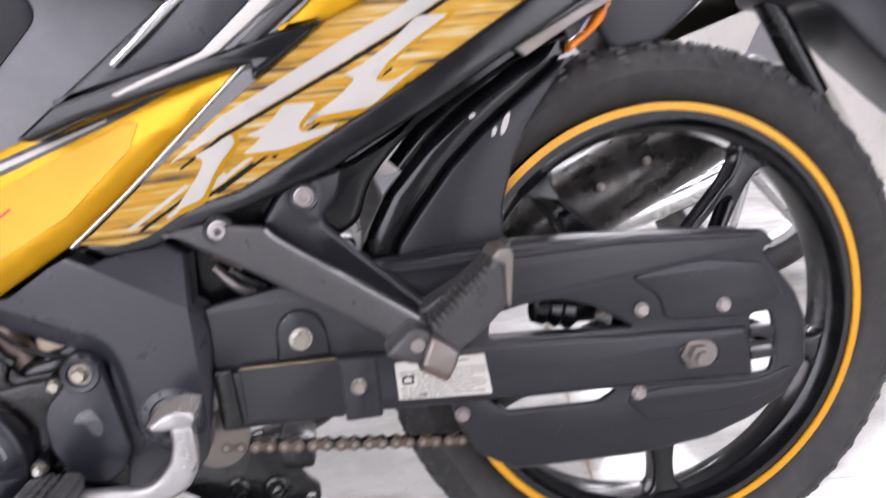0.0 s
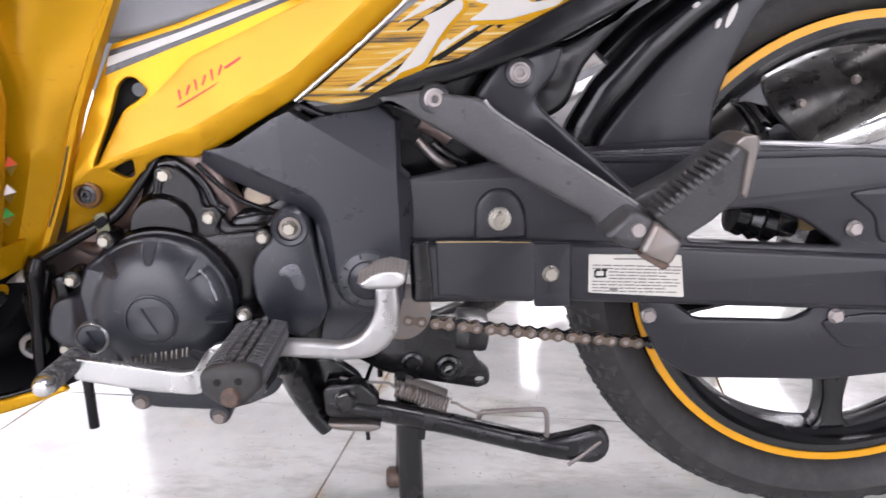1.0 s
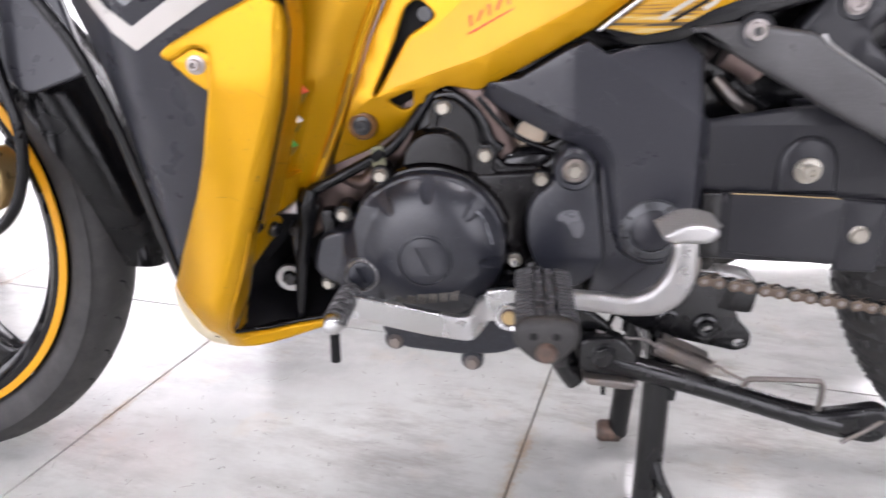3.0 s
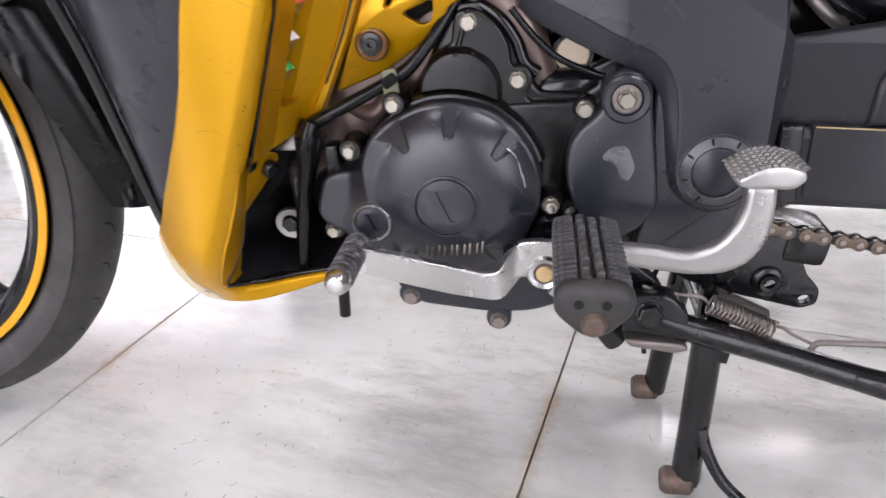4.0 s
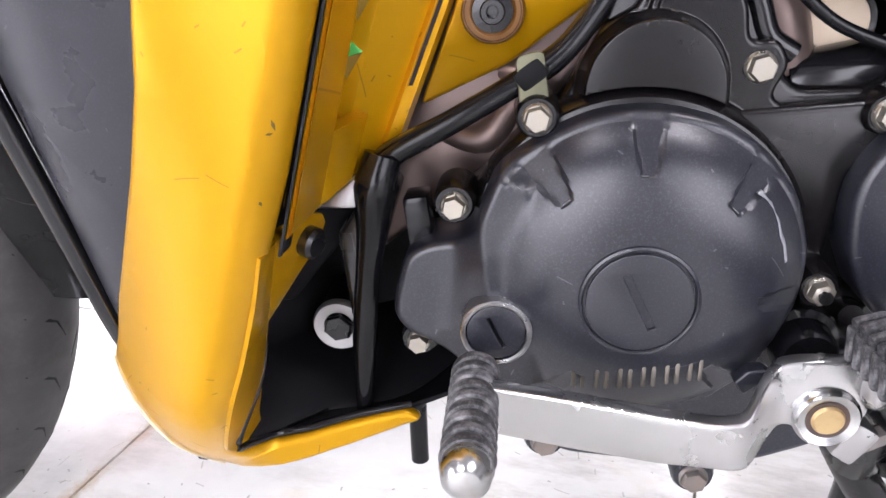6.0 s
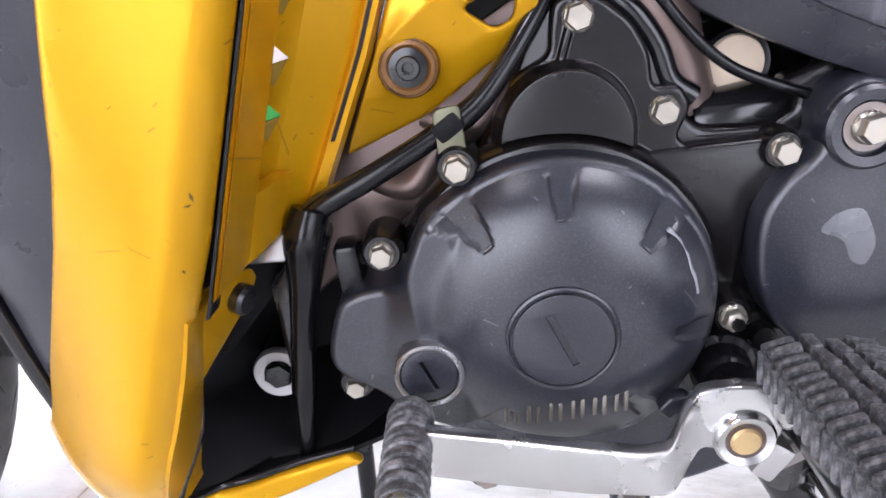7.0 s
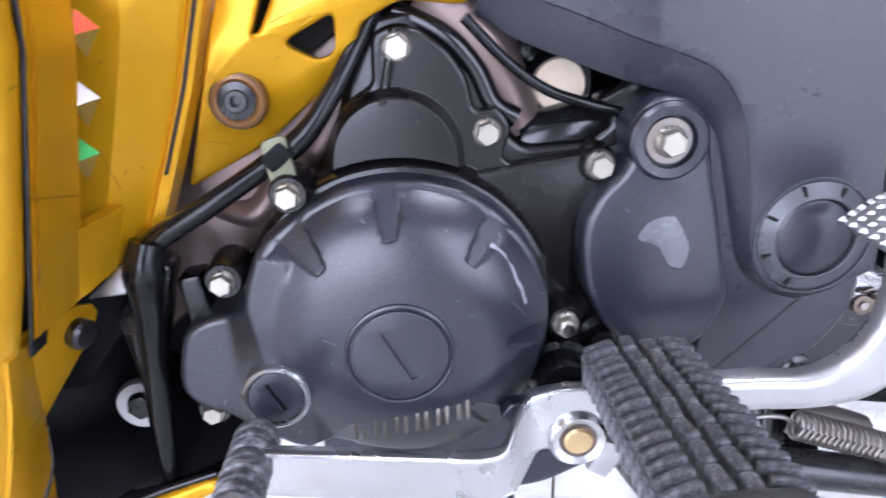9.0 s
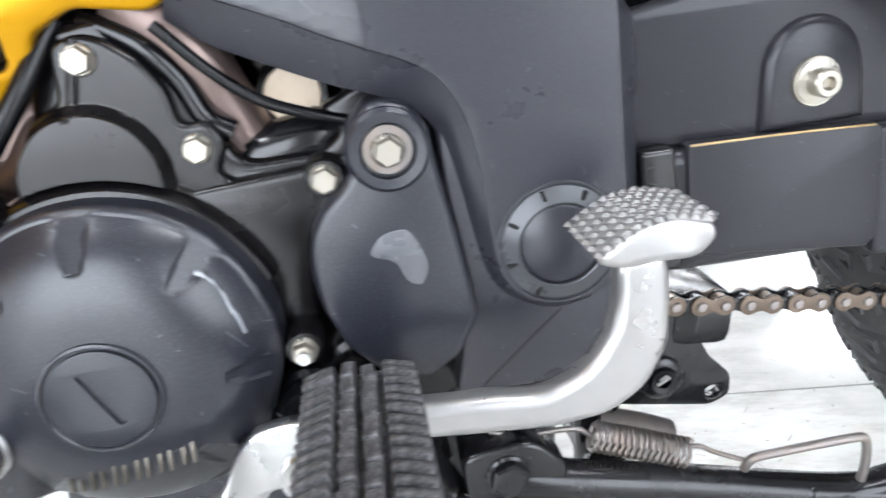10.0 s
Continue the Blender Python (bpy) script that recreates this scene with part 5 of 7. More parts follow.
    prof = [(0, -0.012), (0.0075, -0.012)]
    for i in range(9):
        h = -0.010 + i * 0.0062
        prof += [(0.0086, h), (0.0090, h + 0.0022), (0.0086, h + 0.0040), (0.0072, h + 0.0046), (0.0072, h + 0.0058)]
    prof += [(0.0084, 0.0465), (0.0, 0.0465)]
    part("toe_rubber", lathe_bm(prof, m, 28), PEG_RUBBER, lever, "ribbed black rubber toe grip")
    part("toe_end", lathe_bm([(0.0080, 0.044), (0.0082, 0.0475), (0.0074, 0.0515), (0.0050, 0.0542), (0, 0.0550)], m, 28), CHROME, lever, "chromed round tip")
    return lever


gear_lever()


def rider_peg():
    """Rider's rubber footrest, ribbed on top."""
    rise = Matrix.Translation((-0.5560, -0.150, 0.2890)) @ Matrix.Rotation(radians(-3.2), 4, "X")
    core = [(-0.0195, 0.0040), (-0.0150, 0.0050), (0.0150, 0.0050), (0.0195, 0.0030), (0.0190, -0.0080), (0.0100, -0.0160), (-0.0100, -0.0160), (-0.0190, -0.0080)]
    body = slab_bm(core, -0.096, 0.006, 0.003, 0.004)
    bmesh.ops.transform(body, matrix=rise, verts=body.verts)
    peg = part("rider_footrest", body, PEG_RUBBER, BIKE, "dusty black ribbed rubber rider footrest")

    def shared(name, size, bevel):
        b = block_bm(size, Matrix(), bevel)
        bmesh.ops.recalc_face_normals(b, faces=b.faces)
        keep_sharp(b, 50)
        me = bpy.data.meshes.new(name)
        b.to_mesh(me)
        b.free()
        me.materials.append(PEG_RUBBER)
        return me

    rng = random.Random(8)
    rib, ridge, side = shared("rib", (0.0118, 0.0040, 0.0100), 0.0015), shared("ridge", (0.0048, 0.0114, 0.0090), 0.0012), shared("side_rib", (0.0030, 0.0040, 0.0130), 0.0012)

    def put(name, me, x, y, z, turn=0.0, roll=0.0):
        o = new(name, me)
        o.parent = peg
        o.matrix_basis = rise @ pose(x, y, z, rng.uniform(-4, 4), roll, turn)

    for i in range(15):
        y = 0.001 - 0.0064 * i
        put("rib", rib, -0.0132, y, 0.0052 + rng.uniform(-0.0005, 0.0005), 6, -12)
        put("rib", rib, 0.0132, y - 0.002, 0.0052 + rng.uniform(-0.0005, 0.0005), -6, 12)
        put("side_rib", side, -0.0188, y, -0.0010)
        put("side_rib", side, 0.0188, y - 0.002, -0.0010)
    for i in range(8):
        y = -0.002 - 0.0122 * i
        put("ridge", ridge, -0.0036, y, 0.0068, 4 if i % 2 else -4)
        put("ridge", ridge, 0.0036, y - 0.005, 0.0068, -4 if i % 2 else 4)
    end = [(-0.0205, 0.0060), (-0.0150, 0.0110), (0.0, 0.0120), (0.0150, 0.0110), (0.0210, 0.0060), (0.0205, -0.0040), (0.0130, -0.0120), (0.0070, -0.0170), (0.0, -0.0190), (-0.0070, -0.0170), (-0.0140, -0.0110), (-0.0205, -0.0050)]
    cap = slab_bm(end, -0.1060, -0.0920, 0.0050, 0.005)
    bmesh.ops.transform(cap, matrix=rise, verts=cap.verts)
    part("end_block", cap, RUBBER, peg, "worn rounded end of the rubber", 60)
    # Two black discs on the end paint the dark of its holes.
    for s in (-1, 1):
        part("hole", lathe_bm([(0, -0.1064), (0.0026, -0.1064), (0.0026, -0.10), (0, -0.10)], rise @ along_y(s * 0.0070 - 0.001, 0.0015), 14), INK, peg)
    part("end_bolt", lathe_bm([(0, -0.1095), (0.0050, -0.1092), (0.0068, -0.1070), (0.0072, -0.1040), (0.0072, -0.095), (0, -0.095)], rise @ along_y(0.0, -0.0095), 20), RUST, peg, "rusty bolt in the end")
    tube("peg_shaft", [(-0.556, -0.205, 0.268), (-0.552, -0.150, 0.262), (-0.545, -0.115, 0.240), (-0.535, -0.085, 0.190)], 0.0115, SATIN, peg, "black steel footrest stay")
    return peg


rider_peg()


def stands():
    """Stand plate, side stand with its springs, centre stand."""
    plate = slab("stand_plate", [[(-0.452, 0.262), (-0.398, 0.258), (-0.388, 0.236), (-0.3775, 0.212), (-0.366, 0.200), (-0.3665, 0.187), (-0.378, 0.1825), (-0.424, 0.1925), (-0.470, 0.205), (-0.500, 0.225), (-0.485, 0.250)],
                                 circle(-0.3759, 0.1908, 0.0048, 20, 0.0038)], -0.052, -0.044, SATIN, BIKE, 0.001, 0.004, None, "black steel stand plate")
    disc("bushing", [(0.004, -0.058), (0.0070, -0.0585), (0.0080, -0.056), (0.0110, -0.0555), (0.0125, -0.054), (0.0128, -0.05)], -0.4062, 0.2067, SATIN, plate, 36)
    bars("slot", [(-0.4062, 0.2067, 0.0085, 0.0016, 25), (-0.4058, 0.2090, 0.0060, 0.0012, 25)], DULL_ALLOY, plate, -0.0575)
    disc("bolt_ring", [(0, -0.056), (0.006, -0.056), (0.0075, -0.0545), (0.0105, -0.054), (0.011, -0.05)], -0.4400, 0.2130, SATIN, plate, 30)
    block("frame_tube", (0.034, 0.05, 0.030), pose(-0.382, -0.030, 0.236, 0, 8, 0), SATIN, plate, 0.008)
    slab("down_plate", [(-0.548, 0.232), (-0.515, 0.232), (-0.490, 0.212), (-0.476, 0.170), (-0.512, 0.166), (-0.540, 0.192)], -0.075, -0.062, SATIN, plate, 0.002, 0.008)
    tube("down_tube", [(-0.556, -0.085, 0.235), (-0.545, -0.085, 0.205), (-0.530, -0.082, 0.176), (-0.522, -0.08, 0.164)], 0.0095, SATIN, plate)
    # side stand, folded back
    stand = tube("side_stand", [(-0.516, -0.088, 0.196), (-0.480, -0.091, 0.187), (-0.410, -0.092, 0.168), (-0.340, -0.093, 0.147), (-0.300, -0.094, 0.138)], [0.011, 0.0105, 0.0100, 0.0100, 0.0110], SATIN, BIKE, "black side stand, folded up")
    slab("stand_foot", [(-0.352, 0.1585), (-0.318, 0.1500), (-0.296, 0.1545), (-0.274, 0.1620), (-0.264, 0.1580), (-0.2605, 0.1470), (-0.264, 0.1360), (-0.275, 0.1270), (-0.300, 0.1265), (-0.325, 0.1330), (-0.352, 0.1420)], -0.103, -0.086, SATIN, stand, 0.006, 0.008, lambda x, z: -0.35 * max(0.0, x + 0.300) * (0.5 + 20 * max(0.0, 0.147 - z)), "flattened stand foot")
    tube("foot_edge", [(-0.300, -0.107, 0.127), (-0.284, -0.1075, 0.139), (-0.270, -0.107, 0.150)], 0.0018, DARK_STEEL, stand)
    bolt(stand, -0.5005, -0.098, 0.2000, 0.0085, "hex", SATIN, "black pivot bolt", 0.007)
    slab("pivot_fork", [(-0.522, 0.214), (-0.486, 0.216), (-0.470, 0.198), (-0.476, 0.178), (-0.520, 0.182)], -0.0985, -0.080, SATIN, stand, 0.003, 0.008)
    slab("pivot_lip", [(-0.519, 0.1805), (-0.474, 0.1765), (-0.470, 0.1725), (-0.480, 0.1690), (-0.514, 0.1735)], -0.104, -0.076, DARK_STEEL, stand, 0.002, 0.003)
    tube("kick_wire", [(-0.381, -0.094, 0.172), (-0.379, -0.097, 0.179), (-0.372, -0.098, 0.181), (-0.330, -0.099, 0.1815), (-0.320, -0.099, 0.179), (-0.318, -0.098, 0.164), (-0.3185, -0.096, 0.152)], 0.0024, DARK_STEEL, stand, "bent steel wire loop", smooth=4)
    # extension spring: coil and two hooks
    a, b = Vector((-0.4560, -0.086, 0.2035)), Vector((-0.4080, -0.088, 0.1835))
    d = (b - a).normalized()
    u = d.cross(Vector((0, 1, 0))).normalized()
    w = d.cross(u)
    turns = 16
    coil = [a + (b - a) * (i / (turns * 10)) + (u * math.cos(2 * math.pi * i / 10) + w * math.sin(2 * math.pi * i / 10)) * 0.0072 for i in range(turns * 10 + 1)]
    spring = part("spring", tube_bm(coil, 0.00115, seg=6, smooth=0), DARK_STEEL, stand, "bare steel return spring")
    tube("hook", [b + u * 0.004, b + d * 0.006 + u * 0.005, (-0.394, -0.089, 0.1815), (-0.380, -0.093, 0.176)], 0.0013, DARK_STEEL, spring)
    tube("hook", [a, a - d * 0.01 + u * 0.002, (-0.490, -0.086, 0.2115), (-0.506, -0.086, 0.2170)], 0.0013, DARK_STEEL, spring)
    tube("inner_spring", [(-0.450, -0.070, 0.198), (-0.430, -0.071, 0.190), (-0.412, -0.072, 0.182)], 0.0105, DARK_STEEL, stand)
    # centre stand
    main = tube("centre_stand", [(-0.446, -0.062, 0.205), (-0.447, -0.063, 0.14), (-0.448, -0.064, 0.07), (-0.450, -0.066, 0.012)], 0.0125, SATIN, BIKE, "black steel centre stand, standing on the floor")
    tube("leg", [(-0.444, 0.040, 0.205), (-0.452, 0.055, 0.12), (-0.458, 0.065, 0.03), (-0.459, 0.067, 0.012)], 0.0115, SATIN, main)
    tube("cross_tube", [(-0.446, -0.075, 0.176), (-0.446, 0.06, 0.176)], 0.011, SATIN, main, smooth=0)
    for x, y in ((-0.451, -0.068), (-0.4615, 0.068)):
        part("foot", lathe_bm([(0, -0.014), (0.0095, -0.014), (0.0125, -0.010), (0.0125, 0.010), (0.0095, 0.013), (0, 0.013)], Matrix.Translation((x - 0.006, y, 0.0128)) @ Matrix.Rotation(radians(90), 4, "Y"), 20), RUST, main, "rusty rounded stand foot")
    tube("tread_lever", [(-0.444, -0.072, 0.075), (-0.438, -0.078, 0.055), (-0.424, -0.084, 0.030), (-0.405, -0.09, 0.012)], 0.0052, SATIN, main)
    block("stand_tab", (0.008, 0.010, 0.024), pose(-0.434, -0.066, 0.152, 0, 8, 0), SATIN, main, 0.001)
    tube("brake_wire", [(-0.470, -0.03, 0.245), (-0.474, -0.03, 0.19)], 0.0028, SATIN, main, smooth=0)
    return plate


stands()


# ---------------------------------------------------------------- bodywork
def crease_side(x, z):
    """Height above the crease that runs up the side cowl, in metres."""
    pts = [(-0.73, 0.405), (-0.684, 0.421), (-0.600, 0.449), (-0.519, 0.489), (-0.463, 0.533), (-0.363, 0.592)]
    return z - float(np.interp(x, [p[0] for p in pts], [p[1] for p in pts]))


def cowl_bend(x, z):
    d = crease_side(x, z)
    y = -d * 0.45 if d < 0 else d * 0.16
    return y - 0.16 * max(0.0, x + 0.62) * 0.35


def side_cowl():
    outer = [(-0.7265, 0.3635), (-0.691, 0.3785), (-0.6500, 0.4075), (-0.6455, 0.4220), (-0.6300, 0.4290), (-0.6060, 0.4245), (-0.578, 0.438), (-0.521, 0.4690), (-0.4735, 0.5060), (-0.420, 0.5475), (-0.362, 0.5950),
             (-0.400, 0.5935), (-0.474, 0.5725), (-0.533, 0.5560), (-0.6050, 0.5310), (-0.6620, 0.5165), (-0.6660, 0.5080), (-0.686, 0.4650), (-0.707, 0.4070)]
    tri = [(-0.6750, 0.4185), (-0.6540, 0.4275), (-0.6560, 0.4130), (-0.6630, 0.4100)]
    slot = [(-0.6530, 0.4905), (-0.6460, 0.4900), (-0.6360, 0.4800), (-0.6450, 0.4730), (-0.6570, 0.4660), (-0.6820, 0.4235), (-0.6855, 0.4225), (-0.6680, 0.4620), (-0.6600, 0.4850)]
    cowl = slab("side_cowl", [outer, tri, slot], -0.1120, -0.1040, YELLOW, BIKE, 0.0016, 0.004, cowl_bend, "glossy yellow side cowl with stripes", 0.012, 30)

    def face(x, z):
        return -0.1120 + cowl_bend(x, z)

    def decal(name, loop, material, lift=0.0004, label="", corner=0.001):
        return slab(name, loop, -0.1120 - lift, -0.1118, material, cowl, 0.0001, corner, cowl_bend, label, 0.012)

    decal("pale_panel", [(-0.6310, 0.4770), (-0.6400, 0.4700), (-0.6560, 0.4630), (-0.6780, 0.4260), (-0.600, 0.4515), (-0.519, 0.4915), (-0.463, 0.5370), (-0.454, 0.5560), (-0.464, 0.5585), (-0.536, 0.5300), (-0.600, 0.5040)], PALE_YELLOW, 0.0008, "paler yellow inset")
    decal("dark_band", [(-0.6635, 0.5115), (-0.6690, 0.4925), (-0.609, 0.5130), (-0.565, 0.5270), (-0.521, 0.5420), (-0.476, 0.5570), (-0.410, 0.5830), (-0.476, 0.5640), (-0.533, 0.5490), (-0.605, 0.5265)], DARK_DECAL, 0.0003, "charcoal stripe")
    decal("white_band", [(-0.6650, 0.5065), (-0.6670, 0.4990), (-0.607, 0.5175), (-0.529, 0.5425), (-0.477, 0.5595), (-0.477, 0.5615), (-0.529, 0.5465), (-0.607, 0.5230)], WHITE, 0.0009, "white stripe")
    # small slanted red emblem, drawn as plain bars
    rows = [(-0.6105 + 0.0068 * i, 0.4755 + 0.0036 * i, 0.0016, 0.0085, 6 - 28 * (i % 2)) for i in range(6)]
    rows += [(-0.5930, 0.4765, 0.0440, 0.0010, 27), (-0.5660, 0.4985, 0.0150, 0.0018, 30)]
    bm = bmesh.new()
    for x, z, w, h, turn in rows:
        block_bm((w, 0.0006, h), Matrix.Translation((x, face(x, z) - 0.0012, z)) @ Matrix.Rotation(radians(-turn), 4, "Y"), 0, bm)
    part("emblem", bm, RED, cowl, "small red slanted emblem")
    # recessed dark lining behind the openings, with a black screw
    slab("lining", [(-0.715, 0.385), (-0.645, 0.425), (-0.62, 0.46), (-0.63, 0.50), (-0.665, 0.50), (-0.70, 0.42)], -0.090, -0.084, INK, cowl, 0.001, 0.004)
    disc("screw", [(0, -0.0975), (0.0055, -0.0975), (0.0062, -0.096), (0.0062, -0.088)], -0.6455, 0.4805, GLOSS, cowl, 20)
    # mounting screw in a dark collar
    y = face(-0.6957, 0.3993) - 0.0028
    disc("collar", [(0.0060, y - 0.0004), (0.0085, y - 0.0018), (0.0108, y - 0.0014), (0.0118, y + 0.002)], -0.6957, 0.3993, COLLAR, cowl, 36, "brownish collar")
    disc("recess", [(0, y - 0.0006), (0.0098, y - 0.0010), (0.0103, y - 0.0022), (0.0108, y + 0.002)], -0.6957, 0.3993, SATIN, cowl, 36)
    bolt(cowl, -0.6957, y - 0.0008, 0.3993, 0.0046, "socket", SATIN, "black socket screw", 0.003)
    return cowl


side_cowl()


def tail_panel():
    def bend(x, z):
        d = (z - 0.470) - (x + 0.517) * 0.62
        return -(x + 0.517) * 0.03 + abs(d - 0.01) * 0.30

    tail = slab("tail_cowl", [(-0.5165, 0.4690), (-0.4870, 0.4630), (-0.4300, 0.4710), (-0.3870, 0.4810), (-0.3260, 0.5050), (-0.2570, 0.5420), (-0.1790, 0.5830), (-0.1290, 0.6100), (-0.0300, 0.6620), (-0.0600, 0.7200), (-0.1700, 0.7080),
                              (-0.2720, 0.6380), (-0.3640, 0.5765), (-0.4350, 0.5285), (-0.5040, 0.4755)], -0.1200, -0.1080, STREAKS, BIKE, 0.0018, 0.004, bend, "yellow tail cowl with white streaked lettering shapes", 0.014, 35)

    def decal(name, loop, material=WHITE, lift=0.0010, label="", corner=0.003):
        return slab(name, loop, -0.1200 - lift, -0.1196, material, tail, 0.0001, corner, bend, label, 0.014)

    decal("white_flash", [(-0.4370, 0.5220), (-0.3940, 0.5530), (-0.3600, 0.5690), (-0.2920, 0.6020), (-0.2480, 0.6200), (-0.1300, 0.6860), (-0.1200, 0.6720), (-0.2490, 0.6060), (-0.2940, 0.5850), (-0.3510, 0.5600), (-0.3960, 0.5400)], WHITE, 0.0012, "broad white flash")
    decal("black_line", [(-0.4300, 0.5180), (-0.3960, 0.5390), (-0.3510, 0.5590), (-0.2940, 0.5840), (-0.2490, 0.6050), (-0.1200, 0.6710), (-0.1190, 0.6680), (-0.2480, 0.6020), (-0.2930, 0.5812), (-0.3500, 0.5565), (-0.3950, 0.5365), (-0.4290, 0.5165)], INK, 0.0008)
    # big white glyph strokes, plain shapes, each on a golden shadow
    glyphs = ([(-0.442, 0.484), (-0.418, 0.492), (-0.406, 0.51), (-0.398, 0.52), (-0.385, 0.533), (-0.387, 0.54), (-0.403, 0.532), (-0.418, 0.526), (-0.411, 0.522), (-0.417, 0.512), (-0.429, 0.498)],
              [(-0.382, 0.523), (-0.35, 0.523), (-0.312, 0.532), (-0.302, 0.539), (-0.32, 0.536), (-0.334, 0.535), (-0.335, 0.541), (-0.326, 0.55), (-0.318, 0.557), (-0.344, 0.558), (-0.359, 0.543), (-0.377, 0.537), (-0.37, 0.535), (-0.365, 0.535), (-0.372, 0.529)],
              [(-0.321, 0.546), (-0.302, 0.547), (-0.275, 0.549), (-0.232, 0.578), (-0.259, 0.566), (-0.27, 0.569), (-0.257, 0.583), (-0.237, 0.596), (-0.204, 0.615), (-0.231, 0.615), (-0.255, 0.596), (-0.279, 0.582), (-0.295, 0.576), (-0.285, 0.572), (-0.3, 0.56)])
    for lp in glyphs:
        mx, mz = sum(p[0] for p in lp) / len(lp), sum(p[1] for p in lp) / len(lp)
        decal("gold_shadow", [(mx + (x - mx) * 1.10 + 0.002, mz + (z - mz) * 1.10 - 0.002) for x, z in lp], YELLOW, 0.0007, corner=0.004)
        decal("white_stroke", lp, corner=0.004)
    for k, (dx, dz) in enumerate(((0.0, 0.0), (0.030, 0.006), (0.062, 0.022), (0.110, 0.045), (0.150, 0.068))):
        decal("dark_streak", [(-0.470 + dx, 0.4735 + dz), (-0.405 + dx, 0.5100 + dz), (-0.404 + dx, 0.5085 + dz), (-0.468 + dx, 0.4715 + dz)], INK, 0.0006, corner=0)
        decal("pale_streak", [(-0.478 + dx, 0.4755 + dz), (-0.428 + dx, 0.5050 + dz), (-0.4265 + dx, 0.5025 + dz), (-0.476 + dx, 0.4730 + dz)], WHITE, 0.0005, corner=0)
    # dark trim along the joint with the side cowl, and black underside
    tube("trim", [(-0.519, -0.118, 0.468), (-0.470, -0.121, 0.505), (-0.420, -0.124, 0.546), (-0.362, -0.129, 0.594), (-0.330, -0.128, 0.613)], 0.0020, CHROME, tail, "thin bright trim line")
    slab("underside", [(-0.5250, 0.4680), (-0.4970, 0.4540), (-0.4600, 0.4580), (-0.4480, 0.4640), (-0.3870, 0.4790), (-0.3130, 0.5020), (-0.2830, 0.5170), (-0.2280, 0.5430), (-0.1570, 0.5800), (-0.0400, 0.6420), (-0.0400, 0.6640), (-0.13, 0.626), (-0.25, 0.560), (-0.39, 0.495), (-0.50, 0.476)], -0.1080, -0.06, GLOSS, tail, 0.004, 0.006, None, "gloss black underside of the tail")
    slab("under_tray", [(-0.362, 0.470), (-0.352, 0.496), (-0.296, 0.506), (-0.200, 0.556), (-0.095, 0.612), (-0.055, 0.632), (-0.095, 0.604), (-0.162, 0.573), (-0.224, 0.539), (-0.266, 0.503), (-0.284, 0.482), (-0.295, 0.452), (-0.316, 0.440), (-0.345, 0.440)], -0.074, 0.02, GLOSS, tail, 0.006, 0.01, None, "dark inner tray under the seat")
    slab("seat_rail", [(-0.145, 0.585), (-0.075, 0.617), (-0.030, 0.632), (-0.034, 0.625), (-0.078, 0.606), (-0.135, 0.577)], -0.082, -0.076, DARK_STEEL, tail, 0.001, 0.002)
    lens = slab("indicator", [(-0.088, 0.577), (-0.066, 0.590), (-0.050, 0.604), (-0.044, 0.622), (-0.056, 0.612), (-0.068, 0.597), (-0.087, 0.586)], -0.060, -0.03, AMBER, tail, 0.004, 0.004, None, "amber indicator lens")
    slab("rear_mudguard", [(-0.06, 0.63), (-0.03, 0.576), (0.020, 0.580), (0.055, 0.606), (0.092, 0.640), (0.10, 0.72), (0.02, 0.72)], -0.02, 0.07, PLASTIC, tail, 0.006, 0.01, None, "black rear mudguard")
    slab("mudguard_flap", [(0.150, 0.690), (0.153, 0.612), (0.205, 0.598), (0.262, 0.541), (0.310, 0.499), (0.345, 0.470), (0.360, 0.50), (0.29, 0.60), (0.20, 0.70)], -0.02, 0.07, PLASTIC, tail, 0.006, 0.012, None, "black mudguard flap")
    tube("flap_stay", [(0.165, 0.03, 0.615), (0.190, 0.03, 0.570), (0.222, 0.03, 0.510)], 0.014, SATIN, tail, "dark stay of the flap")
    return tail


tail_panel()


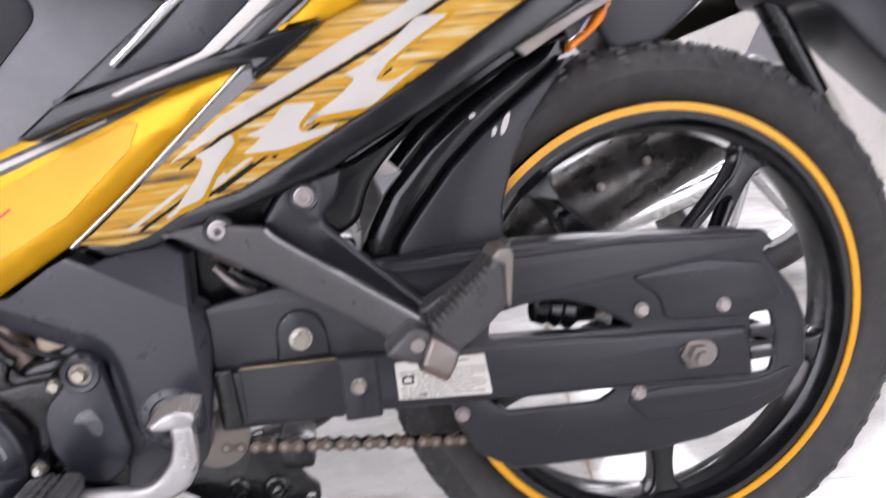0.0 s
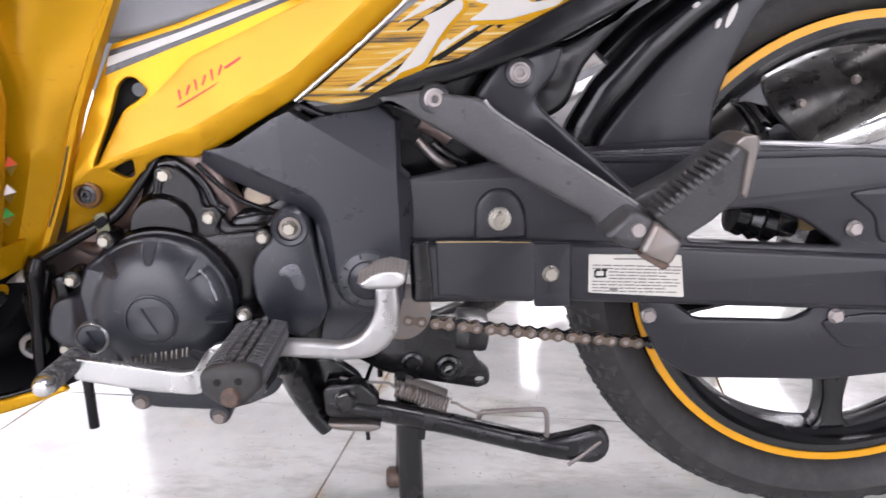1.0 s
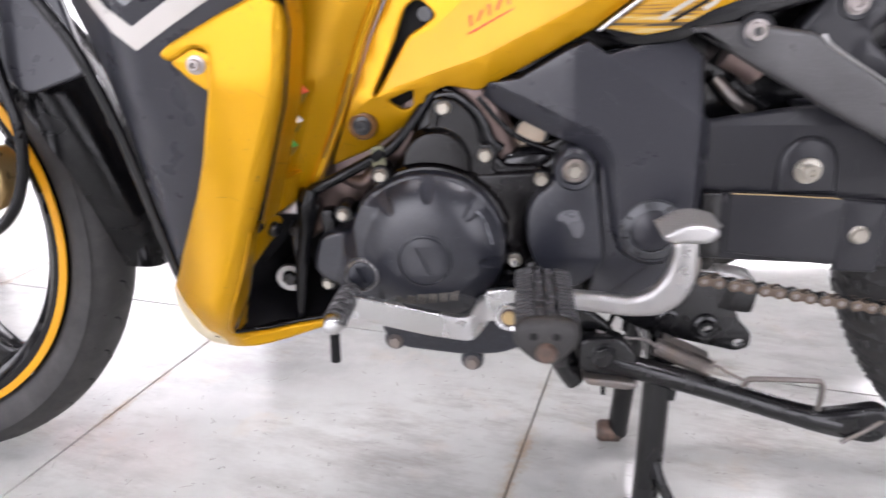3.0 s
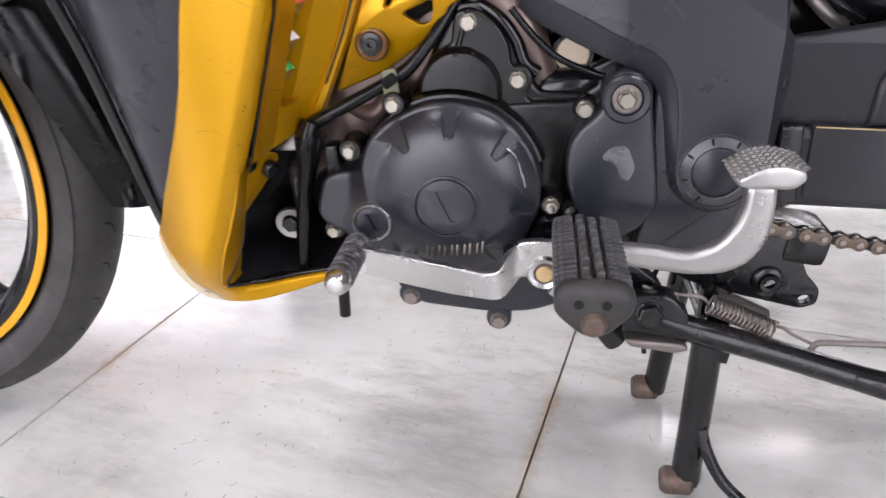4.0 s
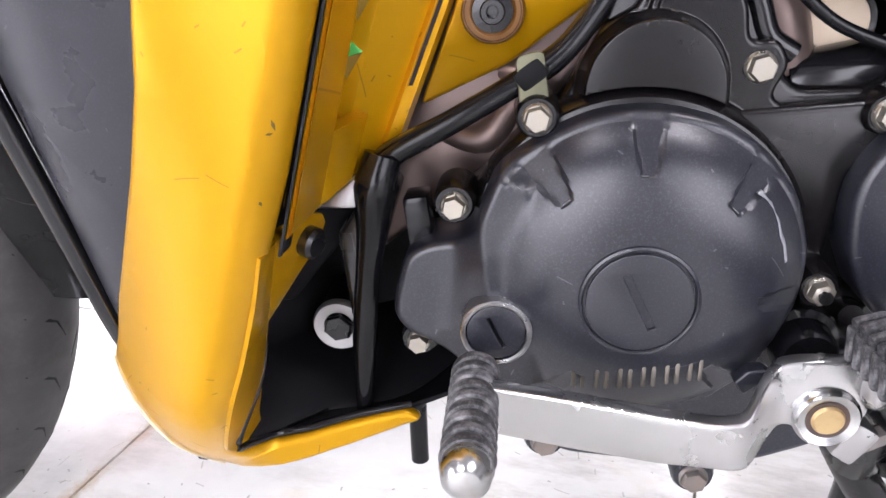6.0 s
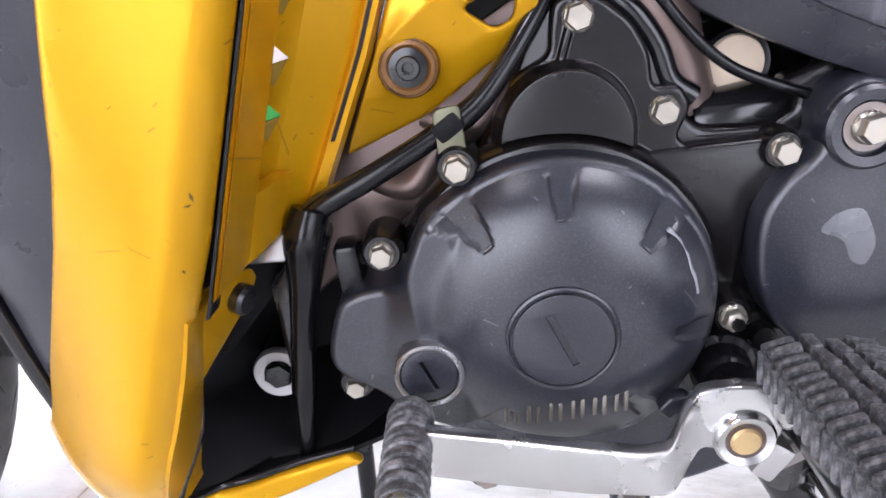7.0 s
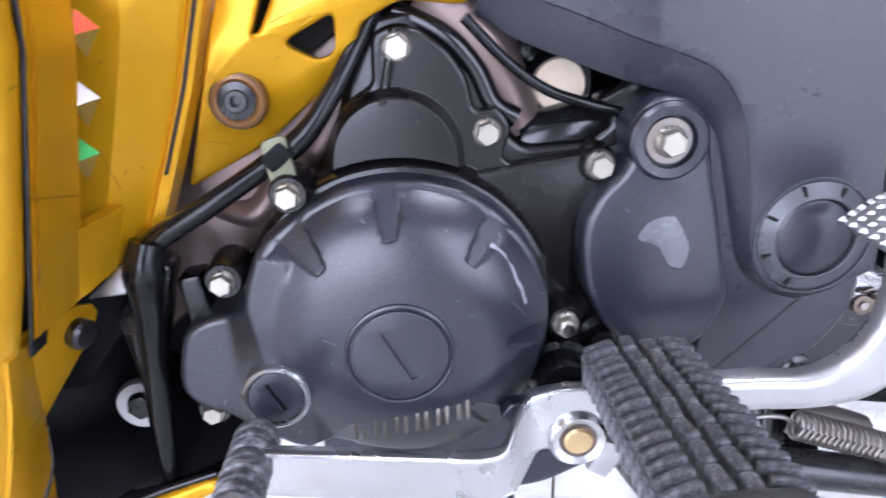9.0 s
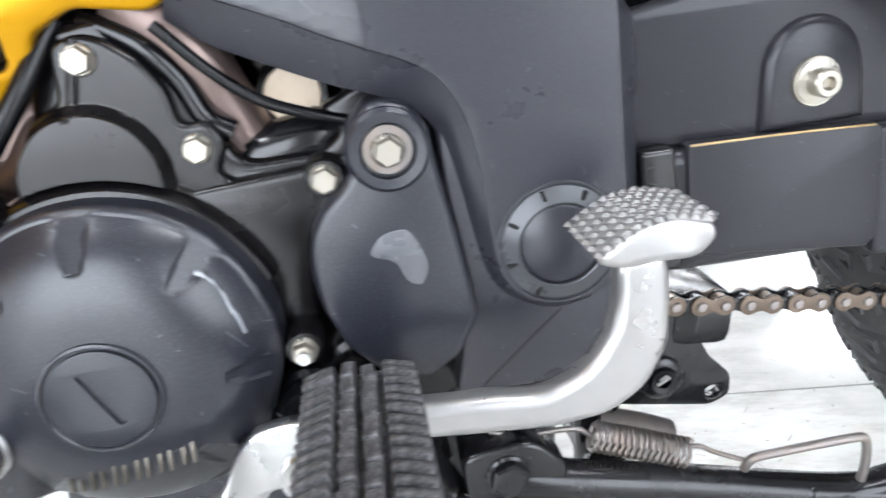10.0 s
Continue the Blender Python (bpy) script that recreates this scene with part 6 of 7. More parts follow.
def step_through():
    """Grey plastics under the seat, seen over the cowl."""
    body = slab("centre_cover", [(-0.80, 0.62), (-0.700, 0.518), (-0.640, 0.522), (-0.560, 0.542), (-0.500, 0.560), (-0.440, 0.600), (-0.415, 0.66), (-0.42, 0.76), (-0.80, 0.76)], -0.098, 0.08, MID_GREY, BIKE, 0.006, 0.01, lambda x, z: (z - 0.52) * 0.35, "grey plastic centre cover below the seat", 0.02)
    slab("dark_inset", [(-0.740, 0.588), (-0.690, 0.556), (-0.640, 0.552), (-0.580, 0.590), (-0.530, 0.650), (-0.560, 0.72), (-0.74, 0.72)], -0.1000, -0.094, PLASTIC, body, 0.002, 0.012, lambda x, z: (z - 0.52) * 0.35)
    slab("black_seat_edge", [(-0.536, 0.553), (-0.507, 0.574), (-0.465, 0.585), (-0.423, 0.596), (-0.385, 0.600), (-0.343, 0.611), (-0.306, 0.617), (-0.318, 0.606), (-0.338, 0.593), (-0.363, 0.578), (-0.3630, 0.590), (-0.408, 0.581), (-0.450, 0.572), (-0.488, 0.563), (-0.527, 0.550)], -0.136, -0.09, GLOSS, body, 0.003, 0.002, None, "black trim under the seat")
    slab("pale_strip", [(-0.465, 0.5775), (-0.397, 0.6010), (-0.330, 0.655), (-0.300, 0.675), (-0.285, 0.672), (-0.385, 0.6000), (-0.461, 0.5755)], -0.1385, -0.125, WHITE, body, 0.0010, 0.002, None, "white strip along the seat trim")
    slab("grey_strip", [(-0.372, 0.6035), (-0.295, 0.660), (-0.280, 0.660), (-0.358, 0.6040)], -0.1375, -0.12, ALU, body, 0.0010, 0.002)
    slab("dark_panel", [(-0.512, 0.575), (-0.421, 0.641), (-0.380, 0.680), (-0.300, 0.680), (-0.396, 0.603), (-0.469, 0.586)], -0.122, -0.08, GREY_PLASTIC, body, 0.003, 0.004, None, "dark panel below the seat")
    slab("tail_top", [(-0.341, 0.6115), (-0.317, 0.629), (-0.285, 0.655), (-0.20, 0.690), (-0.17, 0.680), (-0.267, 0.630), (-0.300, 0.617)], -0.134, -0.09, YELLOW, body, 0.003, 0.003, None, "yellow upper tail piece")
    slab("seat", [(-0.560, 0.70), (-0.40, 0.64), (-0.30, 0.685), (-0.15, 0.74), (0.05, 0.77), (0.05, 0.83), (-0.30, 0.80), (-0.56, 0.78)], -0.12, 0.12, PLASTIC, body, 0.02, 0.03, None, "black seat")
    tube("foot_bar", [(-0.462, -0.124, 0.600), (-0.440, -0.126, 0.617), (-0.420, -0.124, 0.634), (-0.395, -0.12, 0.655)], 0.0045, CHROME, body)
    return body


step_through()


WING_Z = [0.22, 0.273, 0.291, 0.312, 0.330, 0.348, 0.364, 0.391, 0.409, 0.445]
WING_X = [-0.868, -0.8560, -0.8430, -0.8317, -0.8212, -0.8125, -0.8035, -0.7920, -0.7870, -0.7765]
WING_Y = [-0.115, -0.1290, -0.1430, -0.1550, -0.1645, -0.1715, -0.1785, -0.1870, -0.1905, -0.1960]


def foot_y(x, z, y):
    """The wing's foot tucks in towards its bottom edge and runs on as a shelf."""
    t = min(1.0, max(0.0, (0.282 - z) / 0.060))
    low = float(np.interp(x, [-0.870, -0.844, -0.829, -0.808, -0.796, -0.784, -0.770, -0.739], [-0.100, -0.1215, -0.1310, -0.1390, -0.1395, -0.1365, -0.1310, -0.1240]))
    shelf = min(1.0, max(0.0, (x + 0.800) / 0.008)) * min(1.0, max(0.0, (0.252 - z) / 0.010))
    return y + (low - y) * (t ** 1.7 + (1 - t ** 1.7) * shelf)


def wing_y(x, z):
    """Depth of the leg shield's wing round its ridge; its front edge sweeps back towards the foot."""
    zr = min(max(z, 0.22), 0.44)
    xr, yr = -0.800 + (zr - 0.27) * 0.3875, -0.181 - (zr - 0.27) * 0.107
    if z > 0.44:
        xr += (z - 0.44) * 0.15
    d = x - xr
    s = math.sqrt(d * d + 0.000016) - 0.004
    if d > 0:
        return foot_y(x, z, yr + (1.25 if z > 0.30 else 0.80 + max(0.0, z - 0.25) * 9) * s)
    top = min(1.0, max(0.0, (z - 0.440) / 0.022))
    reach, drop = xr - float(np.interp(z, WING_Z, WING_X)), float(np.interp(z, WING_Z, WING_Y)) - yr
    u = s / reach
    return foot_y(x, z, yr + drop * (0.45 * u + 0.55 * u * u) * (1 - top) + 0.08 * s * top)


def leg_shield():
    outer = [(-0.8100, 0.4620), (-0.8040, 0.4680), (-0.7620, 0.4885), (-0.7380, 0.4985), (-0.7225, 0.4945), (-0.7195, 0.4780), (-0.7300, 0.4300), (-0.7405, 0.4005), (-0.7540, 0.3630), (-0.7650, 0.3360), (-0.7720, 0.3180),
             (-0.7815, 0.2930), (-0.7920, 0.2680), (-0.8020, 0.2450), (-0.8000, 0.2370), (-0.7920, 0.2335), (-0.7780, 0.2340), (-0.7586, 0.2368), (-0.7370, 0.2400), (-0.7300, 0.2350), (-0.7390, 0.2317), (-0.7695, 0.2229), (-0.7907, 0.2205), (-0.8079, 0.2199), (-0.8294, 0.2187), (-0.8436, 0.2200), (-0.8540, 0.2300), (-0.8600, 0.2560), (-0.8560, 0.2730),
             (-0.8430, 0.2910), (-0.8317, 0.3120), (-0.8212, 0.3300), (-0.8035, 0.3640), (-0.7920, 0.3910), (-0.7825, 0.4250), (-0.7765, 0.4450), (-0.7750, 0.4640), (-0.7840, 0.4672), (-0.8030, 0.4570)]
    wing = slab("leg_shield_wing", outer, 0.0, 0.007, YELLOW, BIKE, 0.0028, 0.010, wing_y, "glossy yellow leg shield wing with a chipped foot", 0.010, 50, tuple(((-0.80 + o, 0.27), (1, -0.3875)) for o in (-0.010, -0.005, -0.0025, 0.0, 0.0025, 0.005, 0.010)))
    # the wing's inner wall runs back to the opening
    wall = []
    for z in [0.2415 + 0.0060 * k for k in range(17)]:
        edge = float(np.interp(z, [0.2415, 0.247, 0.268, 0.293, 0.318, 0.338], [-0.8005, -0.8010, -0.7920, -0.7815, -0.7720, -0.7655])) - 0.0016
        far = (float(np.interp(z, [0.2415, 0.246, 0.293, 0.338], [-0.8000, -0.7995, -0.7834, -0.7668])), float(np.interp(z, [0.240, 0.293, 0.338], [-0.1330, -0.1500, -0.1700])))
        y0 = wing_y(edge, z) + 0.0012
        wall.append([(edge, y0, z), (edge * 0.7 + far[0] * 0.3 + 0.0006, y0 * 0.7 + far[1] * 0.3, z), (far[0], far[1], z), (far[0] - 0.0015, far[1] + 0.003, z)])
    part("inner_wall", sheet_bm(wall, 0.0020), YELLOW, wing, "inner wall of the wing", 50)
    tab = [(-0.7668, -0.1705, 0.3392), (-0.7615, -0.1400, 0.3362), (-0.7596, -0.1320, 0.3330), (-0.7596, -0.1295, 0.3290), (-0.7612, -0.1310, 0.3245), (-0.7650, -0.1340, 0.3180), (-0.7838, -0.1492, 0.2925), (-0.7815, -0.1620, 0.2990)]
    part("side_tab", plate_bm(tab, 0.0022), YELLOW, wing, "yellow tab beside the opening")
    slab("screw_tab", [(-0.8030, 0.4570), (-0.7900, 0.4450), (-0.7760, 0.4360), (-0.7700, 0.4600), (-0.7900, 0.4680)], -0.1910, -0.184, YELLOW, wing, 0.001, 0.003)
    bolt(wing, -0.7850, -0.1915, 0.4556, 0.0040, "socket", SOCKET, "shiny button-head screw", 0.005)
    # Chipped corner, carried further up to paint the pale sheen above it.
    slab("chipped_foot_sheen", [(-0.8520, 0.2770), (-0.8562, 0.2715), (-0.8585, 0.2555), (-0.8525, 0.2315), (-0.8430, 0.2212), (-0.8290, 0.2202), (-0.8150, 0.2210), (-0.8115, 0.2330), (-0.8135, 0.2420), (-0.8185, 0.2440), (-0.8230, 0.2490), (-0.8255, 0.2570), (-0.8370, 0.2660)], -0.0014, 0.0010, CHIP, wing, 0.0002, 0.002, wing_y, "chipped pale lower corner with a painted sheen above it", 0.006)
    part("tab_plug", lathe_bm([(0, -0.0014), (0.0048, -0.0012), (0.0060, 0.0002), (0.0060, 0.004)], look((-0.7608, -0.1420, 0.3250), (-0.7808, -0.1340, 0.3300)) @ Matrix.Rotation(radians(180), 4, "X"), 24), SATIN, wing, "dark plug in the tab")
    for x, z, w, h in ((-0.7525, 0.3795, 0.0004, 0.0018), (-0.7540, 0.3772, 0.0009, 0.0004), (-0.7610, 0.3560, 0.0004, 0.0009)):
        part("surface_mark", plate_bm([(x - w, wing_y(x - w, z) - 0.0002, z), (x, wing_y(x, z + h) - 0.0002, z + h), (x + w, wing_y(x + w, z) - 0.0002, z + h * 0.2), (x + w * 0.3, wing_y(x, z - h) - 0.0002, z - h)], 0.0004, 0.0001), DIRTY_CHIP, wing, "small dark chip in the paint")

    # inner face behind the black joint
    def joint_x(z):
        return float(np.interp(z, [0.334, 0.3418, 0.43, 0.478, 0.494, 0.54], [-0.7642, -0.7613, -0.7303, -0.7205, -0.7215, -0.733]))

    def cowl_x(z):
        return float(np.interp(z, [0.340, 0.3635, 0.407, 0.465, 0.508, 0.56], [-0.7370, -0.7265, -0.7070, -0.6860, -0.6660, -0.640]))

    # the wall faces the rider's leg; above its foot it opens into a deep pocket
    wall, block_rows, face_rows = [], [], []
    low, high = [0.330 + 0.0064 * k for k in range(7)], [0.375 + 0.006 * k for k in range(31)]
    for z in low + [0.3690] + high:
        xs, xc = joint_x(z), cowl_x(z)
        lip, floor_y = (xs + 0.0062, -0.157 - (z - 0.38) * 0.22), -0.128 - max(0.0, z - 0.40) * 0.05
        wall.append([(xs - 0.004, -0.150, z), (xs + 0.0014, -0.1685 - (z - 0.3418) * 0.15, z), (xs + 0.0020, -0.1745 - (z - 0.3418) * 0.15, z), (xs + 0.0028, -0.1760 - (z - 0.3418) * 0.15, z), (*lip, z), (lip[0] - 0.0005, lip[1] + 0.003, z)])
        face_rows.append([(xs - 0.0130, floor_y + 0.006, z), (xs - 0.0120, floor_y - 0.0008, z), (xs - 0.0100, floor_y - 0.001, z), (xs + 0.0060, floor_y, z), (xs + 0.0060 + 0.5 * (xc - xs - 0.014), floor_y + 0.0075, z), (xc - 0.0085, -0.1145, z), (xc - 0.0065, -0.1165, z), (xc - 0.0020, -0.1155, z), (xc - 0.0010, -0.104, z)])
        if z < 0.3695:
            block_rows.append([(*lip, z), (xs + 0.0084, -0.146, z), (xs + 0.0102, -0.136, z), (xs + 0.0120, floor_y, z)])
    block_rows.append([(p[0] - 0.006, p[1] + 0.004, 0.3692) for p in block_rows[-1]])
    bm = join(sheet_bm(wall, 0.0016), sheet_bm(face_rows, 0.0016), sheet_bm(block_rows, 0.0012))
    bmesh.ops.bisect_plane(bm, geom=bm.verts[:] + bm.edges[:] + bm.faces[:], plane_co=(-0.7634, -0.15, 0.3385), plane_no=(-0.42, 0.0, 1.0), clear_inner=True)
    panel = part("inner_panel", bm, YELLOW, BIKE, "yellow inner face of the leg shield with an open pocket", 34)
    slot = []
    for z in [0.376 + 0.008 * k for k in range(9)]:
        xc = cowl_x(z)
        slot.append([(xc - 0.0056, -0.1172, z), (xc - 0.0040, -0.1172, z)])
    # Dark strip laid on the rib; it paints the shade of the gap.
    part("slot_shade", sheet_bm(slot, 0.0006), SLOT_DIRT_SHADE, panel, "narrow dark strip with the gap's shade in its colour")
    strip = []
    for z in [0.334 + 0.008 * k for k in range(27)]:
        xs, y = joint_x(z), -0.178 - (z - 0.3418) * 0.14
        strip.append([(xs - 0.0060, y + 0.026, z), (xs - 0.0016, y + 0.018, z), (xs + 0.0002, y + 0.008, z), (xs + 0.0012, y + 0.0020, z), (xs + 0.0020, y + 0.0022, z), (xs + 0.0024, y + 0.012, z)])
    part("joint_strip", sheet_bm(strip, 0.0012), GLOSS, panel, "black rubber joint strip", 50)
    # Black sheet closing the gap; the gap's shade is in its colour.
    slab("gap_shade_sheet", [(-0.785, 0.285), (-0.845, 0.285), (-0.845, 0.42), (-0.810, 0.53), (-0.69, 0.53), (-0.70, 0.45), (-0.72, 0.39), (-0.745, 0.33)], -0.108, -0.10, MATT_BLACK, panel, 0.001, 0.003, None, "black sheet that paints the gap's shade behind the joint")
    for z, m, n in ((0.4315, RED_FOAM, "red"), (0.4100, WHITE_FOAM, "white"), (0.3915, GREEN, "green")):
        x, y = joint_x(z) + 0.0015, -0.1480 - (z - 0.40) * 0.2
        tip, top, low, front, back = (x + 0.0062, y + 0.003, z + 0.0005), (x, y + 0.003, z + 0.0070), (x, y + 0.003, z - 0.0080), (x, y - 0.004, z - 0.0006), (x, y + 0.012, z)
        bm = bmesh.new()
        a, b, c, d = (bm.verts.new(p) for p in (tip, top, front, back))
        for f in ((a, b, c), (a, d, b), (a, c, d), (b, d, c)):
            bm.faces.new(f)
        wedge = part("wedge", bm, m, panel, n + " pointed wedge in the pocket", 20)
        bm = bmesh.new()
        a, b, c, d = (bm.verts.new((p[0] - 0.0002, p[1], p[2] - 0.0002)) for p in (tip, low, front, back))
        for f in ((a, b, c), (a, d, b), (a, c, d), (b, d, c)):
            bm.faces.new(f)
        # Lower half in olive: the wedge's shaded side put into colour.
        part("wedge_shade", bm, OLIVE_YELLOW, wedge, "olive lower half that paints the wedge's shaded side", 20)
    # near-black box behind the foot of the wing; its colour holds the hollow's deep shade
    hollow = slab("hollow_backing", [(-0.826, 0.245), (-0.815, 0.2345), (-0.778, 0.2350), (-0.735, 0.2395), (-0.690, 0.258), (-0.690, 0.345), (-0.800, 0.352), (-0.845, 0.345), (-0.840, 0.290)], -0.0600, 0.05, MATT_BLACK, BIKE, 0.004, 0.01, lambda x, z: -min(0.06, max(0.0, 0.262 - z) * 2.4) - max(0.0, -0.775 - x) * 0.9, "near-black backing of the shaded hollow behind the leg shield")
    disc("washer", [(0.0065, -0.0935), (0.0115, -0.0940), (0.0125, -0.092), (0.0125, -0.090)], -0.7709, 0.2644, DULL_ALLOY, hollow, 30, "pale washer")
    disc("washer_seat", [(0.0, -0.0905), (0.0118, -0.0905), (0.0118, -0.05)], -0.7709, 0.2644, MATT_BLACK, hollow, 30)
    bolt(hollow, -0.7709, -0.0915, 0.2644, 0.0062, "hex", SATIN, "", 0.005)
    slab("hollow_floor", [(-0.812, 0.2335), (-0.778, 0.2345), (-0.735, 0.2395), (-0.715, 0.2440), (-0.715, 0.2415), (-0.735, 0.2365), (-0.778, 0.2310), (-0.81, 0.2300)], -0.127, -0.05, MATT_BLACK, hollow, 0.001, 0.002, lambda x, z: (x + 0.77) * 0.28)
    tube("edge_rubber", [(-0.7830, -0.1485, 0.293), (-0.7900, -0.1420, 0.270)] + [(x, wing_y(x, z) + 0.004, z) for x, z in ((-0.7995, 0.246), (-0.7985, 0.2395), (-0.7920, 0.2352), (-0.7780, 0.2357), (-0.7586, 0.2385), (-0.735, 0.2412))], 0.0018, GLOSS, hollow, "black edging round the opening", smooth=4)
    slab("shroud_stay", [(-0.7600, 0.318), (-0.7480, 0.3350), (-0.7380, 0.342), (-0.7330, 0.338), (-0.7500, 0.29), (-0.758, 0.28)], -0.1160, -0.1, SATIN, hollow, 0.002, 0.003)
    slab("bright_stay", [(-0.7640, 0.333), (-0.7480, 0.345), (-0.7420, 0.345), (-0.7480, 0.333)], -0.127, -0.12, DULL_ALLOY, hollow, 0.001, 0.002)

    # dark grey outer shield with a chevron print
    def grey_y(x, z):
        return -(z - 0.30) * 0.22 + max(0.0, -0.845 - x) * 0.8 - min(0.0, x + 0.80) * 0.15

    shield = slab("outer_shield", [(-0.935, 0.600), (-0.905, 0.500), (-0.880, 0.455), (-0.866, 0.400), (-0.858, 0.345), (-0.850, 0.295), (-0.842, 0.272), (-0.832, 0.270), (-0.80, 0.300), (-0.765, 0.400), (-0.738, 0.470), (-0.7180, 0.520), (-0.705, 0.600)],
                  -0.1480, -0.140, GREY_PLASTIC, BIKE, 0.003, 0.008, grey_y, "dark grey leg shield with a white chevron print", 0.014, 45)

    def chevron(name, o, w, material, lift):
        loop = [(-0.8300, 0.4640 + o), (-0.7300, 0.5180 + o), (-0.7300, 0.5180 + o + w), (-0.8290, 0.4640 + o + w * 1.05), (-0.8680, 0.5080 + o + w * 0.2), (-0.8850, 0.5080 + o)]
        return slab(name, loop, -0.1480 - lift, -0.1478, material, shield, 0.0001, 0, grey_y, "", 0.014)

    tagged(chevron("white_chevron", 0.0, 0.0150, WHITE, 0.0007), "white chevron band")
    tagged(chevron("silver_chevron", 0.0290, 0.0150, SILVER, 0.0007), "silver chevron band")
    tube("edge_trim", [(-0.905, -0.165, 0.500), (-0.885, -0.160, 0.462), (-0.872, -0.148, 0.405), (-0.863, -0.140, 0.350), (-0.854, -0.135, 0.300), (-0.846, -0.134, 0.272)], 0.0042, GLOSS, shield, "black edge trim")
    tube("edge_trim", [(-0.915, -0.150, 0.500), (-0.894, -0.147, 0.462), (-0.880, -0.137, 0.405), (-0.870, -0.130, 0.350), (-0.860, -0.126, 0.300)], 0.0036, HOSE, shield)
    return wing


leg_shield()


# ---------------------------------------------------------------- front end
def front_end():
    bm = bmesh.new()
    rows = []
    for i in range(26):
        a = radians(-8 + 150 * i / 25)
        taper = 0.30 + 0.70 * math.sin(math.pi / 2 * min(1.0, (i + 0.4) / 7)) ** 0.8
        row = []
        for j in range(17):
            q = radians(-90 + 180 * j / 16)
            y = 0.056 * math.sin(q) * taper
            low = 0.262 + 0.040 * (1 - taper)
            r = low + (0.318 - low) * math.cos(q) ** 0.7 if abs(math.cos(q)) > 1e-4 else low
            row.append(bm.verts.new((FRONT_X + r * math.cos(a), y, FRONT_Z + r * math.sin(a))))
        rows.append(row)
    for A, B in zip(rows, rows[1:]):
        for j in range(16):
            bm.faces.new((A[j], A[j + 1], B[j + 1], B[j]))
    geo = bmesh.ops.solidify(bm, geom=bm.faces[:], thickness=0.0025)
    guard = part("front_mudguard", bm, GLOSS, BIKE, "satin black front mudguard", 60)
    guard.data.materials[0] = SATIN
    slab("fender_side", [(-1.060, 0.520), (-1.036, 0.466), (-1.020, 0.446), (-0.996, 0.4230), (-0.985, 0.4215), (-0.936, 0.4370), (-0.945, 0.470), (-0.962, 0.520)], -0.0760, -0.066, GREY_PLASTIC, guard, 0.003, 0.008, lambda x, z: (z - 0.42) * 0.2, "dark grey fender side")
    slab("yellow_insert", [(-1.090, 0.520), (-1.058, 0.470), (-1.042, 0.452), (-1.016, 0.438), (-1.040, 0.470), (-1.066, 0.520)], -0.0770, -0.066, YELLOW, guard, 0.001, 0.002, lambda x, z: (z - 0.42) * 0.2, "yellow fender insert")
    fork = tube("front_fork", [(-1.225, -0.075, 0.275), (-1.150, -0.075, 0.420), (-1.080, -0.075, 0.56), (-1.02, -0.07, 0.68)], 0.016, SATIN, BIKE, "black front fork leg")
    tube("fork_leg", [(-1.225, 0.075, 0.275), (-1.150, 0.075, 0.420), (-1.080, 0.075, 0.56), (-1.02, 0.07, 0.68)], 0.016, SATIN, fork)
    cal = slab("brake_caliper", [(-1.090, 0.316), (-1.068, 0.368), (-1.048, 0.372), (-1.034, 0.352), (-1.034, 0.334), (-1.048, 0.314)], -0.072, -0.034, GOLD, BIKE, 0.005, 0.006, None, "gold brake caliper")
    block("caliper_bridge", (0.030, 0.02, 0.022), pose(-1.058, -0.062, 0.344, 0, -35, 0), GOLD, cal, 0.004)
    tube("bleed_boot", [(-1.080, -0.070, 0.372), (-1.062, -0.072, 0.378), (-1.045, -0.072, 0.384)], 0.006, HOSE, cal)
    part("banjo", lathe_bm([(0, 0), (0.007, 0), (0.007, 0.012), (0, 0.012)], Matrix.Translation((-1.046, -0.07, 0.384)) @ Matrix.Rotation(radians(60), 4, "Y"), 8), DULL_ALLOY, cal)
    disc("brake_disc", [(0.060, -0.047), (0.118, -0.047), (0.118, -0.043), (0.060, -0.043), (0.060, -0.047)], FRONT_X, FRONT_Z, DULL_ALLOY, FRONT, 60, "steel brake disc")
    tube("brake_hose", [(-1.015, -0.078, 0.520), (-1.006, -0.082, 0.440), (-0.9975, -0.085, 0.400), (-1.002, -0.085, 0.360), (-1.020, -0.084, 0.322), (-1.050, -0.080, 0.298), (-1.090, -0.075, 0.284), (-1.13, -0.072, 0.29)], 0.0052, HOSE, BIKE, "black brake hose")
    block("hose_clip", (0.030, 0.012, 0.012), pose(-1.012, -0.080, 0.421, 0, 0, 0), HOSE, guard, 0.003)
    return guard


front_end()


def exhaust():
    a, b = Vector((-0.10, 0.135, 0.375)), Vector((0.24, 0.150, 0.520))
    m = Matrix.Translation(a) @ (b - a).to_track_quat("Z", "Y").to_matrix().to_4x4()
    ln = (b - a).length
    can = part("exhaust", lathe_bm([(0, -0.04), (0.022, -0.04), (0.030, 0.0), (0.046, 0.03), (0.050, 0.06), (0.050, ln - 0.02), (0.046, ln), (0.030, ln + 0.01), (0.028, ln), (0, ln)], m, 40), MUFFLER, BIKE, "dark metal exhaust silencer")
    tube("header", [(-0.72, 0.03, 0.24), (-0.62, 0.09, 0.185), (-0.40, 0.12, 0.190), (-0.2, 0.13, 0.32), (-0.11, 0.135, 0.37)], 0.016, MUFFLER, can)
    for x, z in ((0.045, 0.455), (-0.012, 0.432)):
        bolt(can, x, 0.083, z, 0.004, "hex", DARK_STEEL)
    return can


exhaust()


